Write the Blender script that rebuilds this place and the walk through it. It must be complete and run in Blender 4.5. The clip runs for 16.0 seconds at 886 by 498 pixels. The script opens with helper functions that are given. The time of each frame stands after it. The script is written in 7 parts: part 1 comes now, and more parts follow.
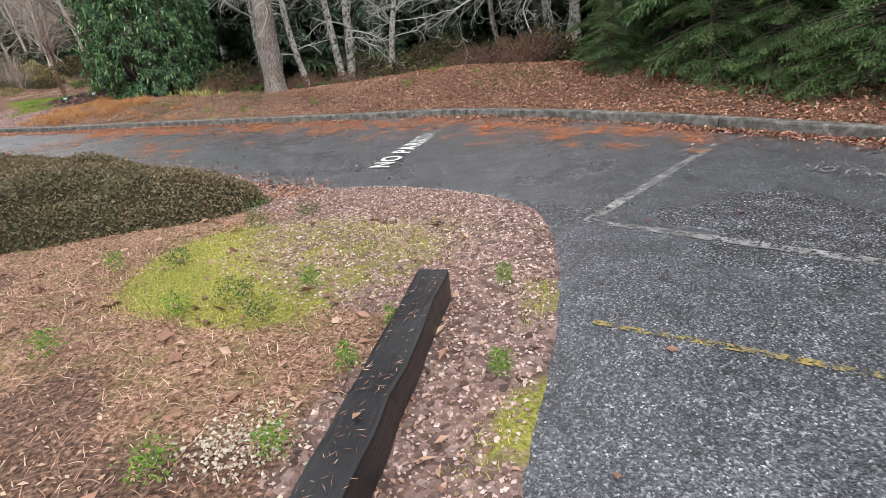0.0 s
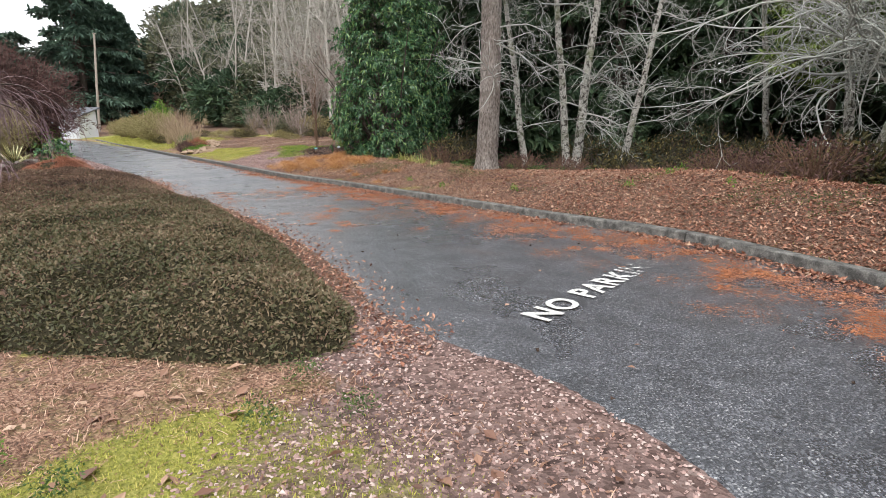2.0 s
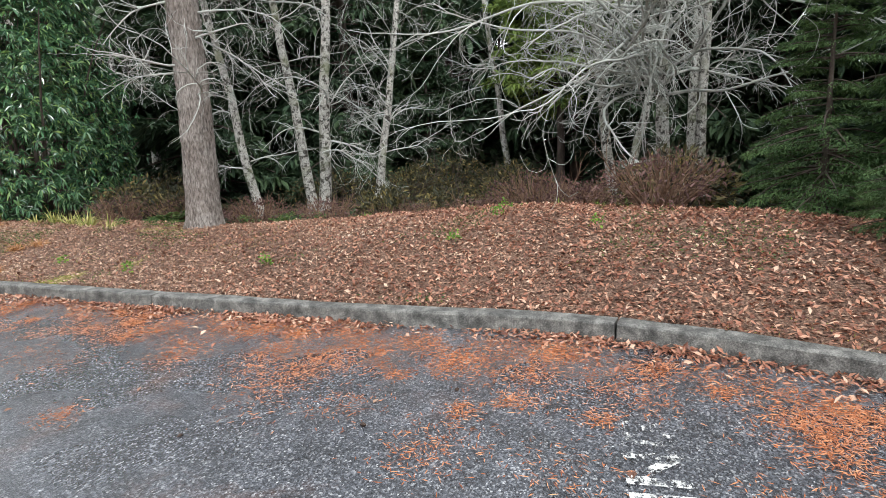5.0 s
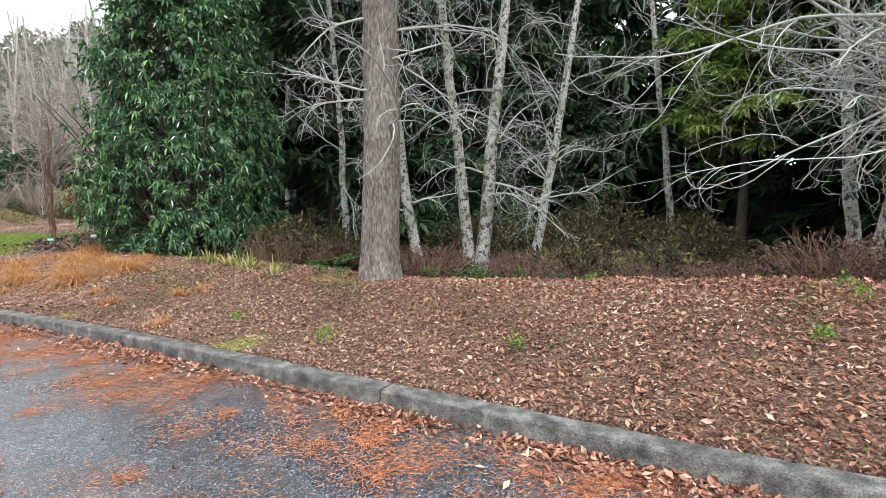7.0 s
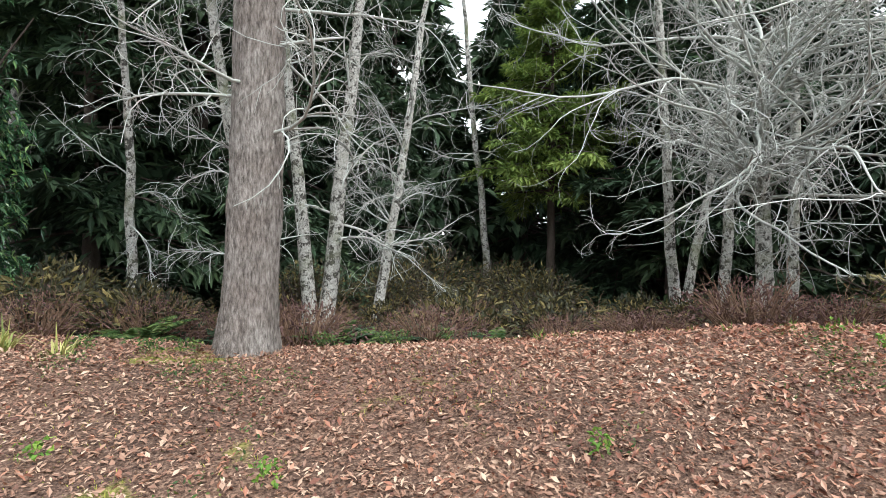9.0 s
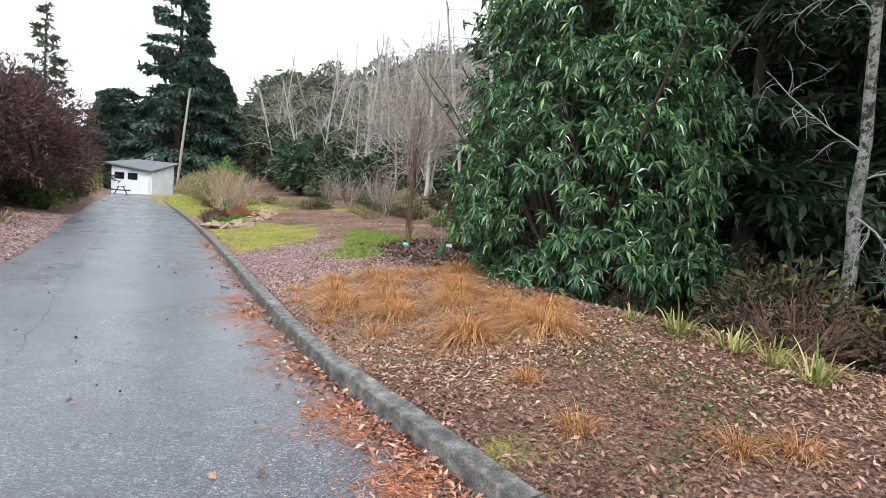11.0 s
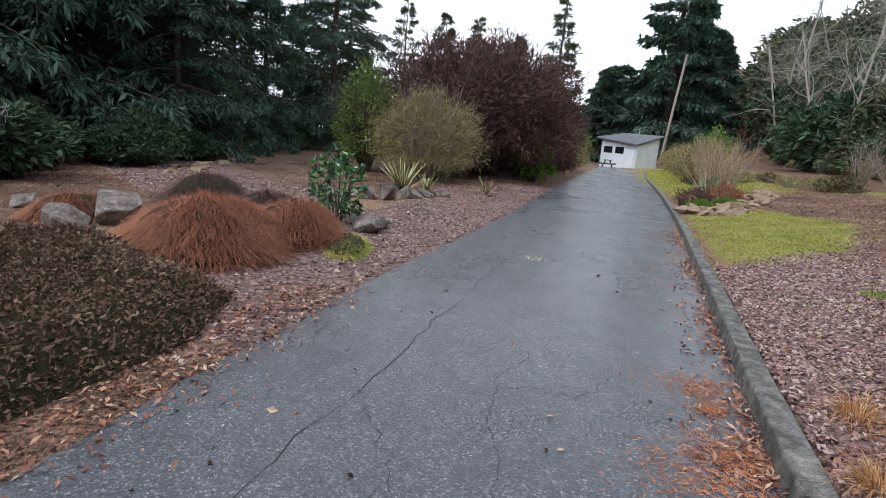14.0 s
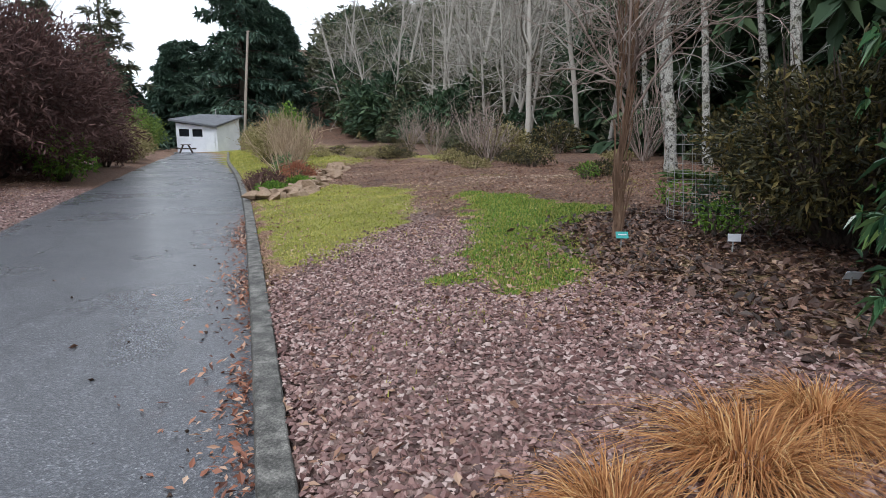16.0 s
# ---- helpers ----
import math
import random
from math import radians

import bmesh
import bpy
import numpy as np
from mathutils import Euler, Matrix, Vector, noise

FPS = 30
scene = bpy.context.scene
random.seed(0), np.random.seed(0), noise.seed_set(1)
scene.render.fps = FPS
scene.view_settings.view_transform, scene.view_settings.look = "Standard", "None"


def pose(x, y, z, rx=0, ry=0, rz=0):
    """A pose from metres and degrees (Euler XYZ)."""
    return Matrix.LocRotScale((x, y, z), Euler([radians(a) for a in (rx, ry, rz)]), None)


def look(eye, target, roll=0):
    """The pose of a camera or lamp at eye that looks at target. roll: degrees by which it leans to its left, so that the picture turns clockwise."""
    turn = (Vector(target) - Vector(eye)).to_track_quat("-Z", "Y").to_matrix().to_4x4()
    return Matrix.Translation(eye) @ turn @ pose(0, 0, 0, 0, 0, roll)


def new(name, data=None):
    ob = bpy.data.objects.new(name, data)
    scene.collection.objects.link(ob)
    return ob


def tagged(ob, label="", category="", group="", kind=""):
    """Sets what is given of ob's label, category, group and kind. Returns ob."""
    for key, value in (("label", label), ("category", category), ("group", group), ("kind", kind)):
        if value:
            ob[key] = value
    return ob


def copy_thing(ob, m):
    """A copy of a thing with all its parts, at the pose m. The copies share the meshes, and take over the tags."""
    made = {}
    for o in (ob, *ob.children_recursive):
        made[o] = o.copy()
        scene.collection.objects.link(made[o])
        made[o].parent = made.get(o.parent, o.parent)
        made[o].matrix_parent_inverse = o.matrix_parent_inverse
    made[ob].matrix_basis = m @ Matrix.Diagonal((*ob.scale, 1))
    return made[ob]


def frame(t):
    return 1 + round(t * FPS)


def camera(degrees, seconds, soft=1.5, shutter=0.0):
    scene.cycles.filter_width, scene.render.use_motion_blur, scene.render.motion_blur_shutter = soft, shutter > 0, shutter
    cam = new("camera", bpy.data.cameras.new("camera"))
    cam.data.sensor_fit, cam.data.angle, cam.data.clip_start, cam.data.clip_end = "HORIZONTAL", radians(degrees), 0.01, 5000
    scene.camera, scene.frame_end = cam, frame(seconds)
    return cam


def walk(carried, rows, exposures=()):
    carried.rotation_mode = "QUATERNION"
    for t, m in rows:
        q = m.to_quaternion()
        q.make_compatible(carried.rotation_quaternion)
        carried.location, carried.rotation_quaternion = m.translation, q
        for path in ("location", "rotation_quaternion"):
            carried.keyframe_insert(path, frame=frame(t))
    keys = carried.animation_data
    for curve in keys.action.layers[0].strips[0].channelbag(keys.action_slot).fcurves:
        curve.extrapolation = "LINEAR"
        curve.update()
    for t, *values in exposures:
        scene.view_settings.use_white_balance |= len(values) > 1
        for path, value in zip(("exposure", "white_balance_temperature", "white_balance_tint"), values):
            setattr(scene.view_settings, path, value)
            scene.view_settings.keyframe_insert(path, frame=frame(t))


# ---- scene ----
# ---------------------------------------------------------------- camera and walk
cam = camera(79.6, 16.0, soft=0.7)
PATH = [
    (0.0, 0.000, 0.000, 1.492, 67.82, 5.90, -2.40),
    (0.5, 0.021, 0.671, 1.550, 71.26, 4.87, 0.00),
    (1.0, 0.178, 1.273, 1.532, 73.65, 3.94, 6.94),
    (1.5, 0.236, 1.892, 1.549, 75.21, 1.82, 15.23),
    (2.0, 0.235, 2.509, 1.568, 76.84, 0.56, 22.86),
    (2.5, 0.181, 3.181, 1.555, 78.51, -0.12, 27.15),
    (3.0, -0.042, 3.837, 1.532, 80.10, -0.67, 29.38),
    (3.2, -0.109, 4.094, 1.525, 80.89, -1.12, 26.89),
    (5.3, -1.392, 6.765, 1.487, 79.55, 3.22, -8.10),
    (5.5, -1.530, 6.941, 1.498, 80.27, 2.76, -6.19),
    (6.0, -1.932, 7.390, 1.534, 81.57, 2.61, -1.50),
    (6.5, -2.448, 7.893, 1.552, 82.71, 2.31, 1.81),
    (7.0, -3.021, 8.434, 1.556, 84.53, 0.84, 2.40),
    (7.5, -3.443, 8.963, 1.502, 85.29, 1.01, -6.29),
    (8.0, -3.797, 9.436, 1.429, 86.59, 0.37, -20.10),
    (8.5, -4.226, 9.982, 1.433, 88.35, 0.38, -22.72),
    (9.0, -4.668, 10.448, 1.456, 89.81, -0.11, -23.58),
    (9.5, -5.159, 10.859, 1.474, 90.88, -1.34, -13.59),
    (10.0, -5.758, 11.199, 1.482, 90.43, -2.97, 3.35),
    (10.2, -6.000, 11.358, 1.483, 89.45, -4.12, 10.52),
    (12.3, -8.397, 13.285, 1.582, 83.90, -1.32, 48.25),
    (12.5, -8.613, 13.446, 1.577, 83.76, -1.44, 50.29),
    (13.0, -9.166, 13.839, 1.564, 82.79, -1.82, 58.05),
    (13.5, -9.721, 14.187, 1.547, 81.23, -3.33, 68.75),
    (14.0, -10.249, 14.481, 1.534, 78.53, -4.78, 80.50),
    (14.5, -10.783, 14.881, 1.501, 78.23, -3.94, 76.58),
    (15.0, -11.226, 15.412, 1.486, 78.55, -3.24, 65.24),
    (15.5, -11.621, 15.952, 1.496, 78.84, -2.32, 52.17),
    (16.0, -11.948, 16.497, 1.539, 78.73, -0.83, 39.11),
]
walk(cam, [(r[0], pose(*r[1:])) for r in PATH], exposures=[(0.0, 0.85, 6500, 10), (1.5, 0.95, 6500, 10), (2.5, 0.65, 6500, 10), (3.2, 0.58, 6300, 9), (5.3, 1.12, 6250, 7), (7.0, 1.12, 6200, 6), (8.0, 1.15, 6200, 6), (9.0, 1.3, 6150, 6), (10.2, 1.3, 6100, 7), (12.3, 0.38, 6000, 9), (16.0, 0.33, 6000, 9)])

# ---------------------------------------------------------------- overcast daylight
sky_world = bpy.data.worlds.new("overcast_sky")
scene.world = sky_world
sky_world.use_nodes = True
wn = sky_world.node_tree
wn.nodes.clear()
w_out = wn.nodes.new("ShaderNodeOutputWorld")
w_bg = wn.nodes.new("ShaderNodeBackground")
w_sky = wn.nodes.new("ShaderNodeTexSky")
w_sky.sky_type = "NISHITA"
w_sky.sun_disc = False
w_sky.sun_elevation = radians(50)
w_sky.sun_rotation = radians(200)
w_sky.air_density, w_sky.dust_density, w_sky.ozone_density = 1.0, 1.5, 1.0
w_hue = wn.nodes.new("ShaderNodeHueSaturation")
w_hue.inputs["Saturation"].default_value = 0.12
wn.links.new(w_sky.outputs[0], w_hue.inputs["Color"])
w_gain = wn.nodes.new("ShaderNodeMix")
w_gain.data_type = "RGBA"
w_gain.inputs[0].default_value = 0.85
wn.links.new(w_hue.outputs[0], w_gain.inputs[6])
w_gain.inputs[7].default_value = (10.6, 10.8, 11.2, 1)  # even cloud cover
wn.links.new(w_gain.outputs[2], w_bg.inputs["Color"])
w_bg.inputs["Strength"].default_value = 0.12
wn.links.new(w_bg.outputs[0], w_out.inputs["Surface"])
sun_data = bpy.data.lights.new("sun", "SUN")
sun_data.energy, sun_data.angle, sun_data.color = 1.4, radians(14), (1.0, 0.97, 0.93)
sun_lamp = new("sun", sun_data)
sun_lamp.matrix_world = look((0, 0, 60), (-14, 38, 0))

# ---------------------------------------------------------------- materials
rng = np.random.default_rng(7)


def ramp(nt, stops):
    n = nt.nodes.new("ShaderNodeValToRGB")
    e = n.color_ramp.elements
    while len(e) < len(stops):
        e.new(0.5)
    for el, (p, c) in zip(e, stops):
        el.position, el.color = p, (*c, 1)
    return n


def base_mat(name, rough=0.8, spec=0.3):
    m = bpy.data.materials.new(name)
    m.use_nodes = True
    nt = m.node_tree
    b = nt.nodes["Principled BSDF"]
    b.inputs["Roughness"].default_value = rough
    b.inputs["Specular IOR Level"].default_value = spec
    return m, nt, b


def tex_noise(nt, scale, detail=6.0, rough=0.6, vec=None):
    n = nt.nodes.new("ShaderNodeTexNoise")
    n.inputs["Scale"].default_value = scale
    n.inputs["Detail"].default_value = detail
    n.inputs["Roughness"].default_value = rough
    if vec is not None:
        nt.links.new(vec, n.inputs["Vector"])
    return n


def add_bump(nt, b, height, dist=0.02, strength=0.6):
    bp = nt.nodes.new("ShaderNodeBump")
    bp.inputs["Distance"].default_value = dist
    bp.inputs["Strength"].default_value = strength
    nt.links.new(height, bp.inputs["Height"])
    nt.links.new(bp.outputs[0], b.inputs["Normal"])


def mix_col(nt, fac, a, b, mode="MIX"):
    n = nt.nodes.new("ShaderNodeMix")
    n.data_type, n.blend_type = "RGBA", mode
    for sock, v in ((n.inputs[0], fac), (n.inputs[6], a), (n.inputs[7], b)):
        if isinstance(v, bpy.types.NodeSocket):
            nt.links.new(v, sock)
        elif isinstance(v, tuple):
            sock.default_value = (*v, 1)
        else:
            sock.default_value = v
    return n.outputs[2]


def obj_vec(nt):
    return nt.nodes.new("ShaderNodeTexCoord").outputs["Object"]


def noisy(name, stops, scale, rough=0.8, spec=0.3, bump=0.0, bump_dist=0.02, fine=None, stretch=None):
    """A material of two noise scales, its colours along the ramp."""
    m, nt, b = base_mat(name, rough, spec)
    v = obj_vec(nt)
    if stretch:
        mp = nt.nodes.new("ShaderNodeMapping")
        mp.inputs["Scale"].default_value = stretch
        nt.links.new(v, mp.inputs["Vector"])
        v = mp.outputs[0]
    n1 = tex_noise(nt, scale, 5, 0.6, v)
    n2 = tex_noise(nt, fine or scale * 9, 4, 0.6, v)
    mx = nt.nodes.new("ShaderNodeMath")
    mx.operation = "MULTIPLY_ADD"
    nt.links.new(n2.outputs[0], mx.inputs[0])
    mx.inputs[1].default_value = 0.45
    sb = nt.nodes.new("ShaderNodeMath")
    sb.operation = "MULTIPLY"
    sb.inputs[1].default_value = 0.6
    nt.links.new(n1.outputs[0], sb.inputs[0])
    nt.links.new(sb.outputs[0], mx.inputs[2])
    r = ramp(nt, stops)
    nt.links.new(mx.outputs[0], r.inputs[0])
    nt.links.new(r.outputs[0], b.inputs["Base Color"])
    if bump:
        add_bump(nt, b, mx.outputs[0], bump_dist, bump)
    return m


def island(name, stops, rough=0.7, spec=0.3, translucent=0.0, patch=0.0):
    """Colour by piece: each loose island takes its own shade from the ramp."""
    m, nt, b = base_mat(name, rough, spec)
    g = nt.nodes.new("ShaderNodeNewGeometry")
    r = ramp(nt, stops)
    src = g.outputs["Random Per Island"]
    if patch:
        n = tex_noise(nt, patch, 3, 0.5, obj_vec(nt))
        a = nt.nodes.new("ShaderNodeMath")
        a.operation = "MULTIPLY_ADD"
        a.inputs[1].default_value = 0.55
        nt.links.new(src, a.inputs[0])
        s = nt.nodes.new("ShaderNodeMath")
        s.operation = "MULTIPLY_ADD"
        s.inputs[1].default_value = 1.2
        s.inputs[2].default_value = -0.38
        nt.links.new(n.outputs[0], s.inputs[0])
        nt.links.new(s.outputs[0], a.inputs[2])
        src = a.outputs[0]
    nt.links.new(src, r.inputs[0])
    nt.links.new(r.outputs[0], b.inputs["Base Color"])
    if translucent:
        t = nt.nodes.new("ShaderNodeBsdfTranslucent")
        nt.links.new(r.outputs[0], t.inputs["Color"])
        mixer = nt.nodes.new("ShaderNodeMixShader")
        mixer.inputs[0].default_value = translucent
        out = nt.nodes["Material Output"]
        nt.links.new(b.outputs[0], mixer.inputs[1])
        nt.links.new(t.outputs[0], mixer.inputs[2])
        nt.links.new(mixer.outputs[0], out.inputs["Surface"])
    return m


def ground_material():
    m, nt, b = base_mat("garden_ground", 0.85, 0.25)
    v = obj_vec(nt)
    at = nt.nodes.new("ShaderNodeVertexColor")
    at.layer_name = "cover"
    sep = nt.nodes.new("ShaderNodeSeparateColor")
    nt.links.new(at.outputs["Color"], sep.inputs[0])
    big, mid, fine = tex_noise(nt, 0.9, 5, 0.6, v), tex_noise(nt, 6, 6, 0.65, v), tex_noise(nt, 45, 5, 0.7, v)
    vor = nt.nodes.new("ShaderNodeTexVoronoi")
    vor.inputs["Scale"].default_value = 26
    nt.links.new(v, vor.inputs["Vector"])

    def col(stops, src):
        r = ramp(nt, stops)
        nt.links.new(src, r.inputs[0])
        return r.outputs[0]

    straw = col([(0.36, (0.06, 0.034, 0.024)), (0.5, (0.24, 0.14, 0.095)), (0.62, (0.50, 0.32, 0.225))], fine.outputs[0])
    olive = col([(0.3, (0.09, 0.075, 0.03)), (0.7, (0.25, 0.21, 0.08))], fine.outputs[0])
    rp = ramp(nt, [(0.45, (0, 0, 0)), (0.62, (0.7, 0.7, 0.7))])
    nt.links.new(mid.outputs[0], rp.inputs[0])
    soil = mix_col(nt, rp.outputs[0], straw, olive)
    gravel = col([(0.0, (0.06, 0.038, 0.033)), (0.4, (0.15, 0.098, 0.085)), (0.75, (0.25, 0.17, 0.15)), (1.0, (0.34, 0.26, 0.23))], vor.outputs["Color"])
    grass = col([(0.32, (0.085, 0.095, 0.018)), (0.5, (0.22, 0.225, 0.045)), (0.7, (0.38, 0.34, 0.11))], fine.outputs[0])
    litter = col([(0.36, (0.03, 0.017, 0.012)), (0.5, (0.13, 0.075, 0.052)), (0.64, (0.29, 0.19, 0.135))], fine.outputs[0])

    def soft(mask, lo=0.35, hi=0.6):
        a = nt.nodes.new("ShaderNodeMath")
        a.operation = "MULTIPLY_ADD"
        nt.links.new(mid.outputs[0], a.inputs[0])
        a.inputs[1].default_value = 0.9
        nt.links.new(mask, a.inputs[2])
        mr = nt.nodes.new("ShaderNodeMapRange")
        mr.inputs[1].default_value, mr.inputs[2].default_value = 0.45 + lo, 0.45 + hi
        nt.links.new(a.outputs[0], mr.inputs[0])
        return mr.outputs[0]

    c = mix_col(nt, soft(sep.outputs[2]), soil, litter)
    c = mix_col(nt, soft(sep.outputs[0]), c, gravel)
    c = mix_col(nt, soft(sep.outputs[1]), c, grass)
    tint = ramp(nt, [(0.3, (0.72, 0.72, 0.74)), (0.7, (1.15, 1.12, 1.1))])
    nt.links.new(big.outputs[0], tint.inputs[0])
    c = mix_col(nt, 1.0, c, tint.outputs[0], "MULTIPLY")
    nt.links.new(c, b.inputs["Base Color"])
    hsum = nt.nodes.new("ShaderNodeMath")
    hsum.operation = "ADD"
    nt.links.new(fine.outputs[0], hsum.inputs[0])
    nt.links.new(vor.outputs["Distance"], hsum.inputs[1])
    add_bump(nt, b, hsum.outputs[0], 0.03, 0.8)
    return m


def asphalt_material():
    m, nt, b = base_mat("wet_asphalt", 0.42, 0.5)
    v = obj_vec(nt)
    vor = nt.nodes.new("ShaderNodeTexVoronoi")
    vor.inputs["Scale"].default_value = 105
    nt.links.new(v, vor.inputs["Vector"])
    fine, mid, big = tex_noise(nt, 60, 6, 0.7, v), tex_noise(nt, 3.5, 6, 0.65, v), tex_noise(nt, 0.45, 4, 0.55, v)
    st = ramp(nt, [(0.0, (0.010, 0.011, 0.014)), (0.45, (0.036, 0.038, 0.045)), (0.72, (0.105, 0.109, 0.124)), (0.88, (0.24, 0.243, 0.25)), (1.0, (0.52, 0.52, 0.52))])
    nt.links.new(vor.outputs["Color"], st.inputs[0])
    d = ramp(nt, [(0.32, (0.6, 0.6, 0.6)), (0.68, (1.35, 1.35, 1.35))])
    nt.links.new(mid.outputs[0], d.inputs[0])
    c = mix_col(nt, 1.0, st.outputs[0], d.outputs[0], "MULTIPLY")
    # the drive is older and paler than the lot
    at = nt.nodes.new("ShaderNodeVertexColor")
    at.layer_name = "cover"
    sep = nt.nodes.new("ShaderNodeSeparateColor")
    nt.links.new(at.outputs["Color"], sep.inputs[0])
    pale = mix_col(nt, 0.30, c, (0.10, 0.105, 0.125))
    c = mix_col(nt, sep.outputs[0], c, pale)
    rust = ramp(nt, [(0.56, (0, 0, 0)), (0.74, (0.3, 0.3, 0.3))])
    nt.links.new(tex_noise(nt, 1.3, 7, 0.7, v).outputs[0], rust.inputs[0])
    mul = nt.nodes.new("ShaderNodeMath")
    mul.operation = "MULTIPLY"
    nt.links.new(rust.outputs[0], mul.inputs[0])
    nt.links.new(sep.outputs[1], mul.inputs[1])
    c = mix_col(nt, mul.outputs[0], c, (0.27, 0.115, 0.06))
    nt.links.new(c, b.inputs["Base Color"])
    rr = nt.nodes.new("ShaderNodeMapRange")
    rr.inputs[1].default_value, rr.inputs[2].default_value = 0.35, 0.65
    rr.inputs[3].default_value, rr.inputs[4].default_value = 0.20, 0.46
    nt.links.new(big.outputs[0], rr.inputs[0])
    nt.links.new(rr.outputs[0], b.inputs["Roughness"])
    hs = nt.nodes.new("ShaderNodeMath")
    hs.operation = "ADD"
    nt.links.new(vor.outputs["Distance"], hs.inputs[0])
    nt.links.new(fine.outputs[0], hs.inputs[1])
    add_bump(nt, b, hs.outputs[0], 0.006, 0.8)
    b.inputs["Coat Weight"].default_value = 0.45  # film of rain water
    b.inputs["Coat Roughness"].default_value = 0.26
    b.inputs["Coat IOR"].default_value = 1.33
    return m


def birch_material():
    m, nt, b = base_mat("birch_bark", 0.75, 0.25)
    v = obj_vec(nt)
    mp = nt.nodes.new("ShaderNodeMapping")
    mp.inputs["Scale"].default_value = (1.0, 1.0, 0.9)
    nt.links.new(v, mp.inputs["Vector"])
    n1, n2, n3 = tex_noise(nt, 9, 6, 0.75, mp.outputs[0]), tex_noise(nt, 32, 5, 0.7, mp.outputs[0]), tex_noise(nt, 1.4, 4, 0.6, v)
    c1 = ramp(nt, [(0.3, (0.10, 0.095, 0.085)), (0.45, (0.33, 0.315, 0.285)), (0.65, (0.55, 0.535, 0.49))])
    nt.links.new(n2.outputs[0], c1.inputs[0])
    dark = ramp(nt, [(0.44, (1, 1, 1)), (0.50, (0, 0, 0))])
    nt.links.new(n1.outputs[0], dark.inputs[0])
    c = mix_col(nt, dark.outputs[0], c1.outputs[0], (0.055, 0.05, 0.042))
    moss = ramp(nt, [(0.52, (0, 0, 0)), (0.66, (0.7, 0.7, 0.7))])
    nt.links.new(n3.outputs[0], moss.inputs[0])
    c = mix_col(nt, moss.outputs[0], c, (0.15, 0.165, 0.09))
    nt.links.new(c, b.inputs["Base Color"])
    add_bump(nt, b, n2.outputs[0], 0.015, 0.7)
    return m


def fir_bark_material():
    m, nt, b = base_mat("fir_bark", 0.9, 0.2)
    v = obj_vec(nt)
    mp = nt.nodes.new("ShaderNodeMapping")
    mp.inputs["Scale"].default_value = (1.0, 1.0, 0.28)
    nt.links.new(v, mp.inputs["Vector"])
    n1, n2, n3 = tex_noise(nt, 34, 7, 0.7, mp.outputs[0]), tex_noise(nt, 90, 4, 0.7, v), tex_noise(nt, 2.2, 4, 0.6, v)
    c1 = ramp(nt, [(0.34, (0.075, 0.064, 0.056)), (0.5, (0.225, 0.20, 0.18)), (0.66, (0.40, 0.365, 0.335))])
    nt.links.new(n1.outputs[0], c1.inputs[0])
    g = ramp(nt, [(0.4, (0.85, 0.8, 0.78)), (0.65, (1.15, 1.15, 1.15))])
    nt.links.new(n3.outputs[0], g.inputs[0])
    c = mix_col(nt, 1.0, c1.outputs[0], g.outputs[0], "MULTIPLY")
    nt.links.new(c, b.inputs["Base Color"])
    hs = nt.nodes.new("ShaderNodeMath")
    hs.operation = "MULTIPLY_ADD"
    hs.inputs[1].default_value = 0.25
    nt.links.new(n2.outputs[0], hs.inputs[0])
    nt.links.new(n1.outputs[0], hs.inputs[2])
    add_bump(nt, b, hs.outputs[0], 0.035, 1.0)
    return m


M_GROUND = ground_material()
M_ASPHALT = asphalt_material()
M_BIRCH = birch_material()
M_FIRBARK = fir_bark_material()
M_KERB = noisy("kerb_concrete", [(0.36, (0.022, 0.022, 0.02)), (0.5, (0.085, 0.082, 0.076)), (0.62, (0.19, 0.183, 0.168)), (0.74, (0.36, 0.345, 0.315))], 9, 0.75, 0.3, 0.9, 0.012, 95)
M_PAINT = noisy("road_paint_white", [(0.35, (0.16, 0.16, 0.155)), (0.5, (0.52, 0.52, 0.5)), (0.7, (0.66, 0.66, 0.63))], 5, 0.7, 0.3, 0.3, 0.004, 70)


def worn_lettering(m, fade_from, fade_to, most=0.2):
    """Paint rubbed through to the asphalt, more so towards one end of the words."""
    nt = m.node_tree
    b = nt.nodes["Principled BSDF"]
    v = obj_vec(nt)
    sp = nt.nodes.new("ShaderNodeSeparateXYZ")
    nt.links.new(v, sp.inputs[0])
    mr = nt.nodes.new("ShaderNodeMapRange")
    mr.inputs[1].default_value, mr.inputs[2].default_value, mr.inputs[4].default_value = fade_from, fade_to, most
    nt.links.new(sp.outputs[0], mr.inputs[0])
    sub = nt.nodes.new("ShaderNodeMath")
    sub.operation = "SUBTRACT"
    nt.links.new(tex_noise(nt, 17, 7, 0.75, v).outputs[0], sub.inputs[0])
    nt.links.new(mr.outputs[0], sub.inputs[1])
    cut = ramp(nt, [(0.36, (0, 0, 0)), (0.43, (1, 1, 1))])
    nt.links.new(sub.outputs[0], cut.inputs[0])
    nt.links.new(cut.outputs[0], b.inputs["Alpha"])
    return m


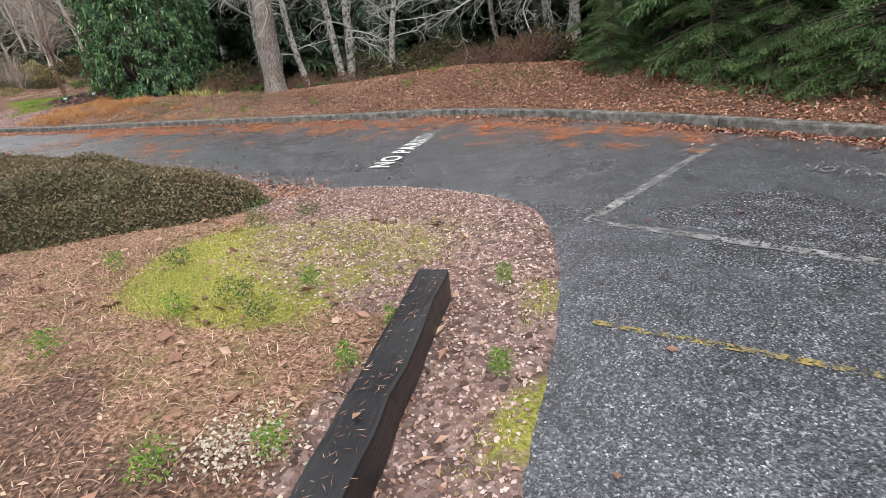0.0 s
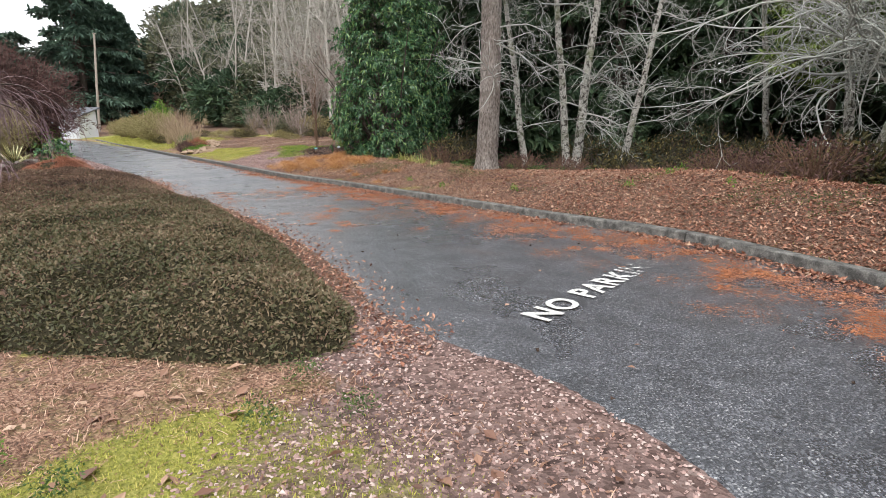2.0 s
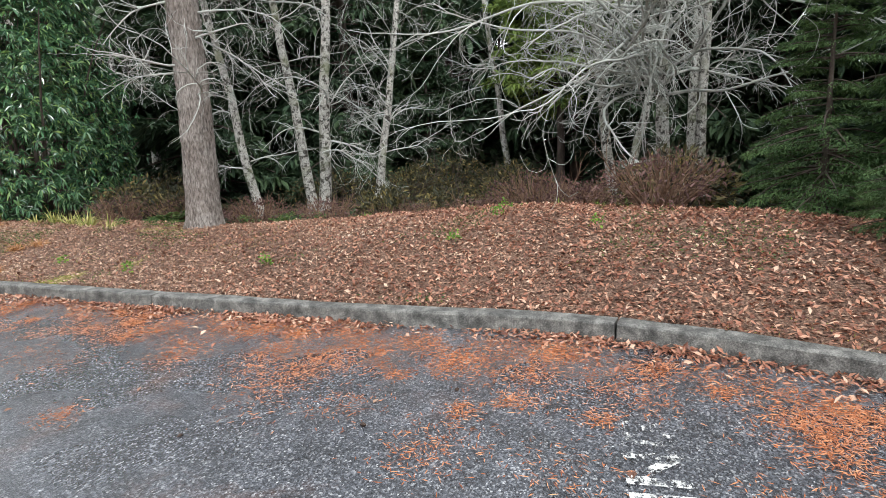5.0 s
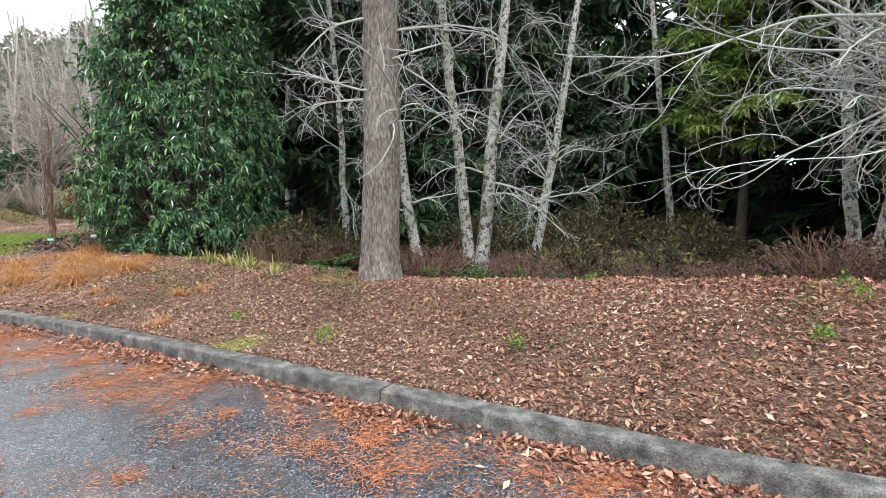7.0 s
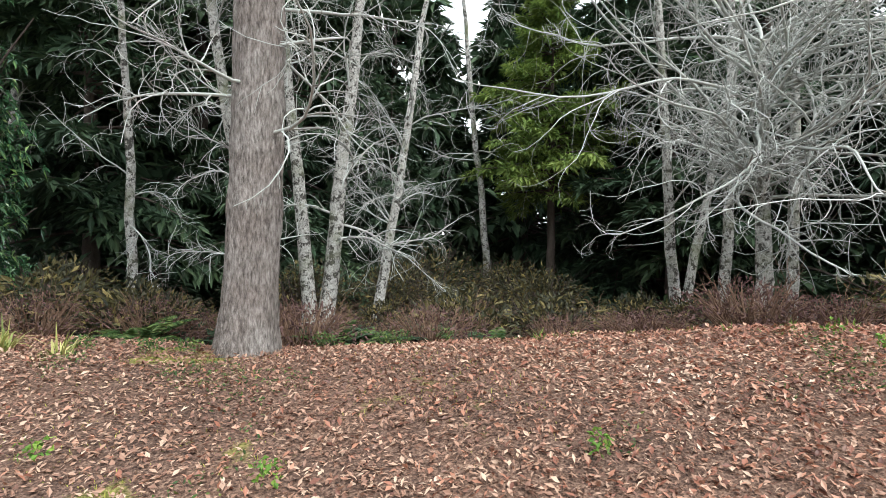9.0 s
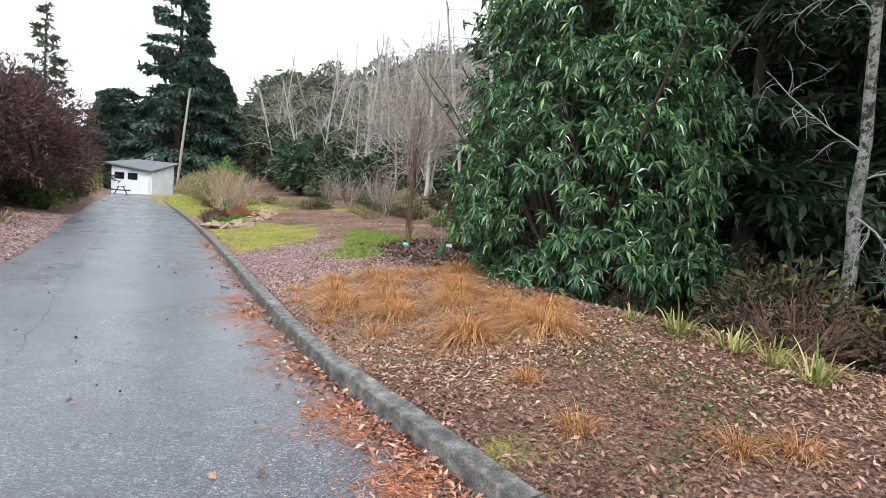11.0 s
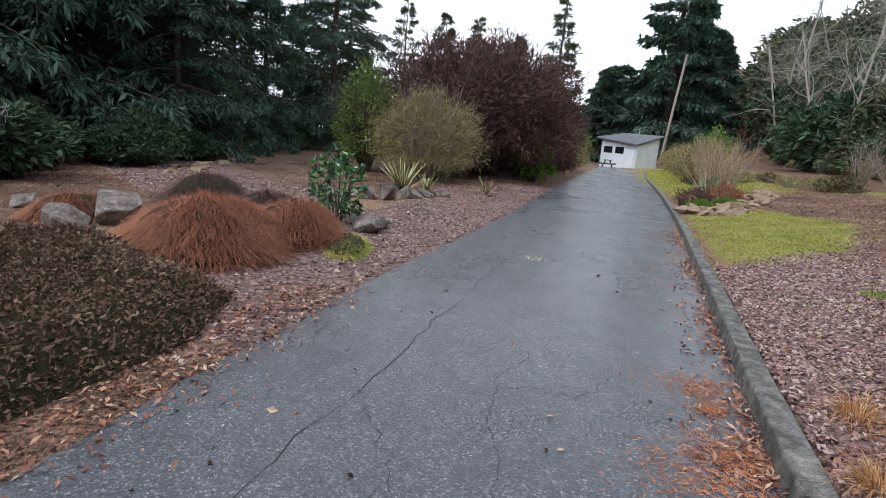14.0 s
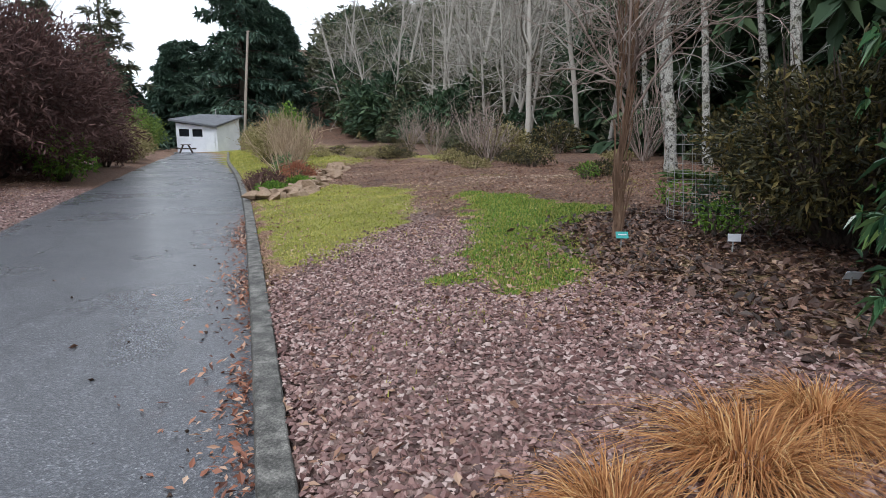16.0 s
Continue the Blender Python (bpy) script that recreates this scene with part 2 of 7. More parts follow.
worn_lettering(M_PAINT, 1.3, 2.5)
M_FAINT = noisy("road_paint_worn", [(0.44, (0.07, 0.07, 0.07)), (0.56, (0.19, 0.19, 0.187)), (0.75, (0.38, 0.38, 0.365))], 5, 0.7, 0.3, 0.3, 0.004, 70)
M_YELLOW = noisy("road_paint_yellow", [(0.48, (0.07, 0.07, 0.065)), (0.58, (0.22, 0.17, 0.06)), (0.75, (0.38, 0.27, 0.07))], 6, 0.7, 0.3, 0.3, 0.004, 80)
worn_lettering(M_YELLOW, -9, -8, 0.10)
worn_lettering(M_FAINT, -9, -8, 0.08)
M_TIMBER = noisy("creosoted_timber", [(0.3, (0.003, 0.003, 0.004)), (0.55, (0.011, 0.010, 0.012)), (0.8, (0.035, 0.034, 0.038))], 5, 0.40, 0.25, 0.9, 0.014, 60, (1, 0.10, 1))
M_TIMBER.node_tree.nodes["Principled BSDF"].inputs["Coat Weight"].default_value = 0.12
M_TIMBER.node_tree.nodes["Principled BSDF"].inputs["Coat Roughness"].default_value = 0.18
M_TWIG = island("grey_lichen_twigs", [(0.0, (0.182, 0.178, 0.158)), (0.5, (0.365, 0.371, 0.336)), (1.0, (0.529, 0.554, 0.514))], 0.85)
M_TWIG_RED = island("pinkish_brown_twigs", [(0.0, (0.16, 0.12, 0.10)), (0.6, (0.30, 0.235, 0.205)), (1.0, (0.42, 0.36, 0.32))], 0.85)
M_TWIG_HILL = island("hillside_bare_twigs", [(0.0, (0.17, 0.15, 0.125)), (0.5, (0.31, 0.285, 0.25)), (1.0, (0.45, 0.425, 0.385))], 0.9)
M_DARKWOOD = noisy("dark_conifer_bark", [(0.3, (0.035, 0.027, 0.022)), (0.7, (0.12, 0.095, 0.08))], 6, 0.9, 0.2, 0.6, 0.02, 40, (1, 1, 0.3))
M_BROWNBARK = noisy("brown_stringy_bark", [(0.3, (0.055, 0.032, 0.022)), (0.55, (0.17, 0.105, 0.07)), (0.75, (0.30, 0.21, 0.15))], 14, 0.9, 0.2, 1.0, 0.03, 60, (1, 1, 0.1))
M_LAUREL = island("glossy_evergreen_leaves", [(0.0, (0.028, 0.075, 0.036)), (0.5, (0.072, 0.165, 0.075)), (0.85, (0.155, 0.285, 0.12)), (1.0, (0.28, 0.42, 0.13))], 0.24, 0.6, 0.12)
M_HEMLOCK = island("hemlock_sprays", [(0.0, (0.033, 0.068, 0.024)), (0.5, (0.075, 0.135, 0.045)), (1.0, (0.150, 0.232, 0.075))], 0.6, 0.3, 0.15, 0.5)
# spruce green lightened and blued, distance haze mixed into the needle colour
M_SPRUCE = island("hazy_spruce_needles", [(0.0, (0.022, 0.045, 0.034)), (0.5, (0.060, 0.105, 0.074)), (1.0, (0.135, 0.20, 0.135))], 0.6, 0.3, 0.1, 0.3)
M_FOREST = island("forest_needles", [(0.0, (0.019, 0.038, 0.021)), (0.5, (0.046, 0.080, 0.042)), (1.0, (0.104, 0.156, 0.072))], 0.7, 0.25, 0.08, 0.3)
M_YELGREEN = island("yellow_green_cedar", [(0.0, (0.064, 0.112, 0.029)), (0.5, (0.152, 0.224, 0.048)), (1.0, (0.272, 0.336, 0.080))], 0.6, 0.3, 0.2, 0.5)
M_HILLGREEN = island("hillside_evergreen", [(0.0, (0.045, 0.055, 0.035)), (0.5, (0.095, 0.105, 0.06)), (1.0, (0.17, 0.175, 0.10))], 0.7, 0.3, 0.1)
M_REDSHRUB = island("purple_brown_shrub", [(0.0, (0.054, 0.032, 0.030)), (0.5, (0.115, 0.065, 0.059)), (1.0, (0.216, 0.128, 0.108))], 0.8, 0.2, 0.1, 0.4)
M_TANSHRUB = island("olive_tan_shrub", [(0.0, (0.127, 0.115, 0.044)), (0.5, (0.253, 0.218, 0.098)), (1.0, (0.414, 0.356, 0.196))], 0.8, 0.2, 0.15)
M_HEATH = island("rust_heather", [(0.0, (0.141, 0.056, 0.037)), (0.5, (0.333, 0.140, 0.086)), (1.0, (0.550, 0.283, 0.175))], 0.8, 0.2, 0.15, 0.7)
M_COVER = island("ground_cover_leaves", [(0.0, (0.028, 0.027, 0.013)), (0.35, (0.072, 0.075, 0.031)), (0.62, (0.135, 0.105, 0.058)), (0.88, (0.25, 0.185, 0.115)), (1.0, (0.48, 0.41, 0.29))], 0.6, 0.35, 0.1, 0.6)
M_COVER_BROWN = island("brown_ground_cover_leaves", [(0.0, (0.035, 0.022, 0.016)), (0.4, (0.095, 0.056, 0.038)), (0.8, (0.20, 0.125, 0.085)), (1.0, (0.38, 0.28, 0.20))], 0.7, 0.3, 0.1, 0.6)
# on the undergrowth this dark tone also stands in for canopy shade
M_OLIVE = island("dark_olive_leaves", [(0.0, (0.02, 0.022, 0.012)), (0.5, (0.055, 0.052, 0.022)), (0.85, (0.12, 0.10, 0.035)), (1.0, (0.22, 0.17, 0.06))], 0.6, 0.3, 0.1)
# near-black brown: shade between the inner stems, painted as colour
M_COVER_SHADE = noisy("shaded_cover_depth", [(0.3, (0.012, 0.010, 0.007)), (0.6, (0.04, 0.035, 0.02)), (0.8, (0.07, 0.05, 0.03))], 9, 0.95, 0.1, 0.8, 0.05, 50)
M_OGRASS = island("orange_sedge_blades", [(0.0, (0.22, 0.085, 0.030)), (0.5, (0.44, 0.205, 0.078)), (0.85, (0.60, 0.34, 0.145)), (1.0, (0.66, 0.45, 0.22))], 0.65, 0.3, 0.25)
M_GRASS = island("lawn_blades", [(0.0, (0.10, 0.135, 0.022)), (0.35, (0.27, 0.29, 0.05)), (0.65, (0.44, 0.41, 0.095)), (1.0, (0.62, 0.50, 0.22))], 0.7, 0.25, 0.25, 1.7)
M_GREENWEED = island("fresh_green_weeds", [(0.0, (0.06, 0.13, 0.02)), (0.6, (0.13, 0.24, 0.035)), (1.0, (0.24, 0.35, 0.06))], 0.6, 0.3, 0.25)
M_IRIS = island("strap_leaves", [(0.0, (0.13, 0.17, 0.04)), (0.5, (0.29, 0.30, 0.085)), (1.0, (0.50, 0.45, 0.18))], 0.55, 0.35, 0.2)
M_FERN = island("fern_fronds", [(0.0, (0.03, 0.06, 0.018)), (0.6, (0.07, 0.125, 0.034)), (1.0, (0.17, 0.20, 0.055))], 0.6, 0.3, 0.2)
M_LITTER = island("fallen_leaves", [(0.0, (0.045, 0.024, 0.018)), (0.3, (0.16, 0.078, 0.052)), (0.6, (0.31, 0.175, 0.115)), (0.85, (0.49, 0.35, 0.25)), (1.0, (0.64, 0.56, 0.45))], 0.5, 0.4, 0.1, 0.5)
M_GUTTER = island("damp_red_leaves", [(0.0, (0.08, 0.030, 0.020)), (0.4, (0.25, 0.095, 0.055)), (0.8, (0.40, 0.20, 0.125)), (1.0, (0.56, 0.40, 0.29))], 0.5, 0.4, 0.1)
M_NEEDLE = island("orange_fir_needles", [(0.0, (0.19, 0.060, 0.026)), (0.5, (0.39, 0.135, 0.058)), (1.0, (0.54, 0.26, 0.135))], 0.8, 0.2)
M_STONE = island("crushed_pink_gravel", [(0.0, (0.055, 0.030, 0.027)), (0.4, (0.165, 0.088, 0.080)), (0.75, (0.30, 0.185, 0.165)), (1.0, (0.46, 0.36, 0.33))], 0.55, 0.4)
M_STONE_DRY = island("dry_pink_gravel", [(0.0, (0.10, 0.062, 0.053)), (0.4, (0.29, 0.185, 0.16)), (0.75, (0.40, 0.28, 0.25)), (1.0, (0.52, 0.43, 0.39))], 0.7, 0.35)
M_PALESTONE = island("pale_pebbles", [(0.0, (0.25, 0.21, 0.16)), (1.0, (0.55, 0.50, 0.41))], 0.8, 0.3)
M_STRAW = island("dead_grass", [(0.0, (0.075, 0.036, 0.024)), (0.4, (0.235, 0.122, 0.083)), (0.75, (0.43, 0.255, 0.18)), (1.0, (0.64, 0.47, 0.35))], 0.8, 0.25, 0.1)
M_ROCK = noisy("garden_rock", [(0.34, (0.03, 0.027, 0.025)), (0.48, (0.12, 0.10, 0.088)), (0.6, (0.22, 0.19, 0.17)), (0.72, (0.42, 0.40, 0.38))], 4.5, 0.85, 0.3, 0.9, 0.04, 25)
M_SILL = noisy("sandstone_edging", [(0.25, (0.11, 0.075, 0.05)), (0.5, (0.26, 0.18, 0.12)), (0.75, (0.40, 0.31, 0.23))], 2.5, 0.85, 0.3, 0.8, 0.03, 25)
M_WALLPAINT = noisy("hut_white_paint", [(0.3, (0.55, 0.57, 0.62)), (0.7, (0.74, 0.76, 0.80))], 1.2, 0.7, 0.3, 0.2, 0.01, 30)
M_ROOF = noisy("hut_grey_roofing", [(0.3, (0.07, 0.075, 0.085)), (0.7, (0.15, 0.155, 0.17))], 2, 0.8, 0.3, 0.5, 0.02, 30)
M_GLASSDARK, _nt, _b = base_mat("hut_dark_window_glass", 0.08, 0.6)
_b.inputs["Base Color"].default_value = (0.012, 0.014, 0.018, 1)
M_POLE = noisy("weathered_pole", [(0.3, (0.20, 0.165, 0.135)), (0.7, (0.42, 0.37, 0.32))], 3, 0.9, 0.2, 0.5, 0.02, 40, (1, 1, 0.1))
M_BENCH = noisy("dark_bench_timber", [(0.3, (0.03, 0.022, 0.018)), (0.7, (0.10, 0.075, 0.06))], 4, 0.8, 0.3, 0.4, 0.01, 40)
M_TEAL = noisy("teal_plant_label", [(0.3, (0.04, 0.28, 0.27)), (0.7, (0.07, 0.40, 0.38))], 8, 0.5, 0.4)
M_WIRE = noisy("grey_wire", [(0.3, (0.20, 0.20, 0.20)), (0.7, (0.38, 0.38, 0.37))], 9, 0.5, 0.5)
M_YUCCA = island("variegated_yucca_leaves", [(0.0, (0.09, 0.13, 0.045)), (0.45, (0.17, 0.20, 0.07)), (0.55, (0.55, 0.48, 0.22)), (1.0, (0.70, 0.62, 0.34))], 0.5, 0.35, 0.1)
M_CONE = noisy("dark_fir_cone", [(0.3, (0.022, 0.015, 0.012)), (0.7, (0.075, 0.05, 0.038))], 30, 0.85, 0.2)

# ---------------------------------------------------------------- mesh helpers


STUFF = {"twigs", "boughs", "needles", "leaves", "blades", "shoots", "stems", "fronds", "stalks", "hanging_twigs", "upright_wires", "ring_wires", "bark_strips", "shaded_stems", "leaf_centres", "leaf_margin", "limbs"}

PLAIN = {"twigs": "brushwood", "limbs": "brushwood", "stems": "brushwood", "hanging_twigs": "weeping_brushwood", "boughs": "bough_framework", "needles": "needle_foliage", "leaves": "foliage", "blades": "blade_foliage", "shoots": "shoot_foliage",
         "fronds": "frond_foliage", "stalks": "stalk_cluster", "upright_wires": "upright_wire_mesh", "ring_wires": "ring_wire_mesh", "bark_strips": "peeling_bark", "shaded_stems": "shaded_stem_sheet", "leaf_centres": "leaf_centre"}


def link_mesh(name, verts, faces, mat, parent=None, label="", smooth=False):
    """One mesh object from arrays of vertices and equal-sided faces."""
    verts = np.asarray(verts, dtype=np.float32).reshape(-1, 3)
    faces = np.asarray(faces, dtype=np.int32)
    loose = name in STUFF and parent is not None
    name = PLAIN.get(name, name)
    me = bpy.data.meshes.new(name)
    nf, k = faces.shape
    me.vertices.add(len(verts))
    me.vertices.foreach_set("co", verts.ravel())
    me.loops.add(nf * k)
    me.loops.foreach_set("vertex_index", faces.ravel())
    me.polygons.add(nf)
    me.polygons.foreach_set("loop_start", np.arange(nf, dtype=np.int32) * k)
    me.polygons.foreach_set("use_smooth", np.full(nf, smooth, dtype=bool))
    me.materials.append(mat)
    me.update(calc_edges=True)
    me.validate()
    ob = new(name, me)
    ob.parent = parent
    if label:
        tagged(ob, label)
    if loose:
        tagged(ob, kind="stuff")
    return ob


def part(name, bm, mat, parent=None, label="", smooth=False):
    me = bpy.data.meshes.new(name)
    bm.to_mesh(me)
    bm.free()
    for p in me.polygons:
        p.use_smooth = smooth
    me.materials.append(mat)
    ob = new(name, me)
    ob.parent = parent
    if label:
        tagged(ob, label)
    return ob


def root(name, at, label, category, group="", kind=""):
    ob = new(name)
    ob.empty_display_size = 0.2
    ob.location = at
    return tagged(ob, label, category, group, kind)


def box_bm(size, bevel=0.01, center=(0, 0, 0)):
    bm = bmesh.new()
    bmesh.ops.create_cube(bm, size=1.0)
    bmesh.ops.scale(bm, vec=size, verts=bm.verts)
    if bevel:
        bmesh.ops.bevel(bm, geom=list(bm.edges), offset=bevel, segments=2, affect="EDGES", profile=0.6)
    bmesh.ops.translate(bm, vec=center, verts=bm.verts)
    return bm


def unit(v):
    return v / (np.linalg.norm(v, axis=-1, keepdims=True) + 1e-9)


def limbs(r, start, way, length, k, wander=0.15, lift=0.0):
    """Curved polylines from the starts along the ways: (n, k, 3)."""
    n = len(start)
    step = (length / (k - 1))[:, None]
    pts = [start]
    d = unit(way)
    for _ in range(k - 1):
        d = unit(d + r.normal(0, wander, (n, 3)) + np.array([0, 0, lift]))
        pts.append(pts[-1] + d * step)
    return np.stack(pts, 1)


def curly(r, start, way, length, k, curl, wander=0.06, lift=0.0):
    """Limbs that bend in arcs and hooks: each keeps its own turn, which drifts."""
    n = len(start)
    step = (length / (k - 1))[:, None]
    pts = [start]
    d = unit(way)
    turn = r.normal(0, curl, (n, 3))
    for _ in range(k - 1):
        turn = turn * 0.9 + r.normal(0, curl * 0.5, (n, 3))
        d = unit(d + np.cross(turn, d) + r.normal(0, wander, (n, 3)) + np.array([0, 0, lift]))
        pts.append(pts[-1] + d * step)
    return np.stack(pts, 1)


def taper(r0, r1, k):
    return r0[:, None] * (1 - np.linspace(0, 1, k)) + r1[:, None] * np.linspace(0, 1, k)


def tubes(P, R, sides):
    """Round tubes along polylines: vertices and quads."""
    n, k, _ = P.shape
    t = unit(np.gradient(P, axis=1))
    ref = np.where(np.abs(t[..., 2:3]) > 0.9, np.array([1.0, 0, 0]), np.array([0, 0, 1.0]))
    a = unit(np.cross(t, ref))
    b = np.cross(t, a)
    ang = np.arange(sides) * 2 * np.pi / sides
    V = P[:, :, None] + R[:, :, None, None] * (a[:, :, None] * np.cos(ang)[:, None] + b[:, :, None] * np.sin(ang)[:, None])
    idx = np.arange(n * k * sides).reshape(n, k, sides)
    j = np.roll(idx, -1, axis=2)
    F = np.stack([idx[:, :-1], j[:, :-1], j[:, 1:], idx[:, 1:]], -1).reshape(-1, 4)
    return V.reshape(-1, 3), F


def single_limbs(P, R, sides, mat, ob):
    """Each main limb as a part of its own."""
    for p, q in zip(P, R):
        link_mesh("limb", *tubes(p[None], q[None], sides), mat, ob, smooth=True)


def spawn(r, P, R, count, lo=0.25, spread=0.9, ratio=0.55, thin=0.5):
    """Children of limbs: starts, ways, lengths, radii."""
    n, k, _ = P.shape
    i = r.integers(0, n, count)
    u = r.uniform(lo, 1.0, count) * (k - 1)
    f = np.minimum(u.astype(int), k - 2)
    w = (u - f)[:, None]
    s = P[i, f] * (1 - w) + P[i, f + 1] * w
    t = unit(P[i, f + 1] - P[i, f])
    d = unit(t + r.normal(0, spread, (count, 3)))
    ln = np.linalg.norm(P[i, -1] - P[i, 0], axis=1) * ratio * r.uniform(0.5, 1.2, count)
    rad = (R[i, f] * (1 - w[:, 0]) + R[i, f + 1] * w[:, 0]) * thin
    return s, d, ln, rad


def join(*sets):
    V, F, o = [], [], 0
    for v, f in sets:
        V.append(v)
        F.append(f + o)
        o += len(v)
    return np.concatenate(V), np.concatenate(F)


def leaves(r, C, D, length, width, fold=0.25, droop=0.0, up=None):
    """Folded leaves: base at C, along D; two faces each."""
    n = len(C)
    D = unit(D)
    ref = r.normal(0, 1, (n, 3)) if up is None else up + r.normal(0, 0.35, (n, 3))
    side = unit(np.cross(D, ref))
    nor = np.cross(side, D)
    L, W = np.broadcast_to(length, n)[:, None], np.broadcast_to(width, n)[:, None]
    tip = C + D * L + np.array([0, 0, -1.0]) * L * droop
    mid = C + D * L * 0.5
    V = np.stack([C, mid + side * W / 2 + nor * W * fold, tip, mid - side * W / 2 + nor * W * fold], 1)
    i = np.arange(n)[:, None] * 4
    F = np.concatenate([i + np.array([[0, 1, 2]]), i + np.array([[0, 2, 3]])])
    return V.reshape(-1, 3), F


def blades(r, C, D, length, width, arch, k=4):
    """Grass blades: strips that rise along D and arch over."""
    n = len(C)
    D = unit(D)
    hor = D * np.array([1, 1, 0])
    side = unit(np.cross(D, np.array([0, 0, 1.0])) + r.normal(0, 0.05, (n, 3)))
    L, W, A = [np.broadcast_to(v, n)[:, None] for v in (length, width, arch)]
    rows = []
    for j in range(k):
        u = j / (k - 1)
        c = C + D * L * u + hor * L * A * u * u * 0.6 - np.array([0, 0, 1.0]) * L * A * u ** 2.2
        w = W * (1 - 0.85 * u ** 1.5) / 2
        rows += [c - side * w, c + side * w]
    V = np.stack(rows, 1)
    i = (np.arange(n) * 2 * k)[:, None]
    F = np.concatenate([i + np.array([[2 * j, 2 * j + 1, 2 * j + 3, 2 * j + 2]]) for j in range(k - 1)])
    return V.reshape(-1, 3), F


OCT_V = np.array([[1, 0, 0], [-1, 0, 0], [0, 1, 0], [0, -1, 0], [0, 0, 1], [0, 0, -1]], float)
OCT_F = np.array([[0, 2, 4], [2, 1, 4], [1, 3, 4], [3, 0, 4], [2, 0, 5], [1, 2, 5], [3, 1, 5], [0, 3, 5]])


def chips(r, C, size, flat=0.6):
    """Angular stone chips, each its own island."""
    n = len(C)
    s = np.broadcast_to(size, n)[:, None, None]
    V = OCT_V[None] * r.uniform(0.45, 1.15, (n, 6, 1)) + r.normal(0, 0.16, (n, 6, 3))
    V[..., 2] *= flat
    a = r.uniform(0, 2 * np.pi, n)
    b = r.normal(0, 0.5, n)
    ca, sa, cb, sb = np.cos(a)[:, None], np.sin(a)[:, None], np.cos(b)[:, None], np.sin(b)[:, None]
    y, z = V[..., 1] * cb - V[..., 2] * sb, V[..., 1] * sb + V[..., 2] * cb
    x = V[..., 0]
    V = np.stack([x * ca - y * sa, x * sa + y * ca, z], -1) * s + C[:, None]
    F = (np.arange(n) * 6)[:, None, None] + OCT_F[None]
    return V.reshape(-1, 3), F.reshape(-1, 3)


def stone_bm(r, size, points=16):
    """An angular stone: the hull of random points, its edges broken."""
    bm = bmesh.new()
    for d in unit(r.normal(0, 1, (points, 3))) * r.uniform(0.8, 1.12, (points, 1)):
        d = d / max(np.abs(d).max(), 0.75)
        bm.verts.new((d[0] * size[0], d[1] * size[1], d[2] * size[2]))
    out = bmesh.ops.convex_hull(bm, input=bm.verts)
    bmesh.ops.delete(bm, geom=[v for v in bm.verts if not v.link_faces], context="VERTS")
    bmesh.ops.bevel(bm, geom=list(bm.edges), offset=min(size) * 0.06, segments=1, affect="EDGES")
    bmesh.ops.triangulate(bm, faces=bm.faces)
    return bm


# ---------------------------------------------------------------- plan of the ground


def smooth_line(pts, per=6):
    p = np.array(pts, float)
    p = np.vstack([2 * p[0] - p[1], p, 2 * p[-1] - p[-2]])
    out = []
    for i in range(1, len(p) - 2):
        for u in np.arange(per) / per:
            a, b, c, d = p[i - 1:i + 3]
            out.append(0.5 * (2 * b + (c - a) * u + (2 * a - 5 * b + 4 * c - d) * u ** 2 + (3 * b - a - 3 * c + d) * u ** 3))
    out.append(p[-2])
    return np.array(out)


KERB = smooth_line([(8.6, -14), (8.2, -6), (7.3, 0.6), (6.2, 3.0), (4.85, 4.85), (3.7, 6.55), (2.3, 8.4), (0.5, 10.12), (-1.47, 11.1), (-3.67, 12.25), (-7.35, 14.2),
                    (-10.4, 15.6), (-13.05, 17.12), (-16.55, 19.2), (-23.2, 23.08), (-31.9, 27.9), (-42.2, 33.3), (-52.0, 38.8), (-58.5, 42.4)])
EDGE = smooth_line([(-0.5, -14), (-0.25, -4), (-0.05, 0.2), (0.12, 1.35), (0.4, 2.1), (0.63, 2.86), (0.8, 3.8), (0.76, 4.45), (0.33, 5.05), (-0.43, 5.6), (-1.31, 5.9),
                    (-2.2, 6.45), (-2.67, 6.94), (-4.25, 8.2), (-7.4, 10.2), (-11.0, 11.95), (-12.3, 12.95), (-14.0, 13.78), (-16.9, 15.25), (-20.2, 17.1), (-25.9, 20.0),
                    (-29.2, 21.7), (-43.0, 29.1), (-56.5, 36.6), (-66, 41.0)])


def side_of(line, x, y):
    """Signed distance to a line: positive on its right as it runs."""
    x, y = np.ravel(x), np.ravel(y)
    best = np.full(len(x), 1e9)
    sgn = np.ones(len(x))
    for (ax, ay), (bx, by) in zip(line[:-1], line[1:]):
        dx, dy = bx - ax, by - ay
        u = np.clip(((x - ax) * dx + (y - ay) * dy) / (dx * dx + dy * dy), 0, 1)
        ex, ey = x - ax - u * dx, y - ay - u * dy
        d = ex * ex + ey * ey
        near = d < best
        best = np.where(near, d, best)
        sgn = np.where(near, np.sign(dx * ey - dy * ex), sgn)
    return np.sqrt(best) * -sgn


def step01(v, lo, hi):
    u = np.clip((v - lo) / (hi - lo), 0, 1)
    return u * u * (3 - 2 * u)


_wave = np.random.default_rng(3).uniform(-1, 1, (14, 4))


def ripple(x, y, scale):
    """A cheap smooth noise over the plan, about -1 to 1."""
    t = 0
    for a, b, c, d in _wave:
        t = t + np.sin((a * x + b * y) * scale * 1.7 + c * 9 + 2.2 * np.sin((d * x - a * y) * scale * 0.8 + b * 7))
    return t / 4.5


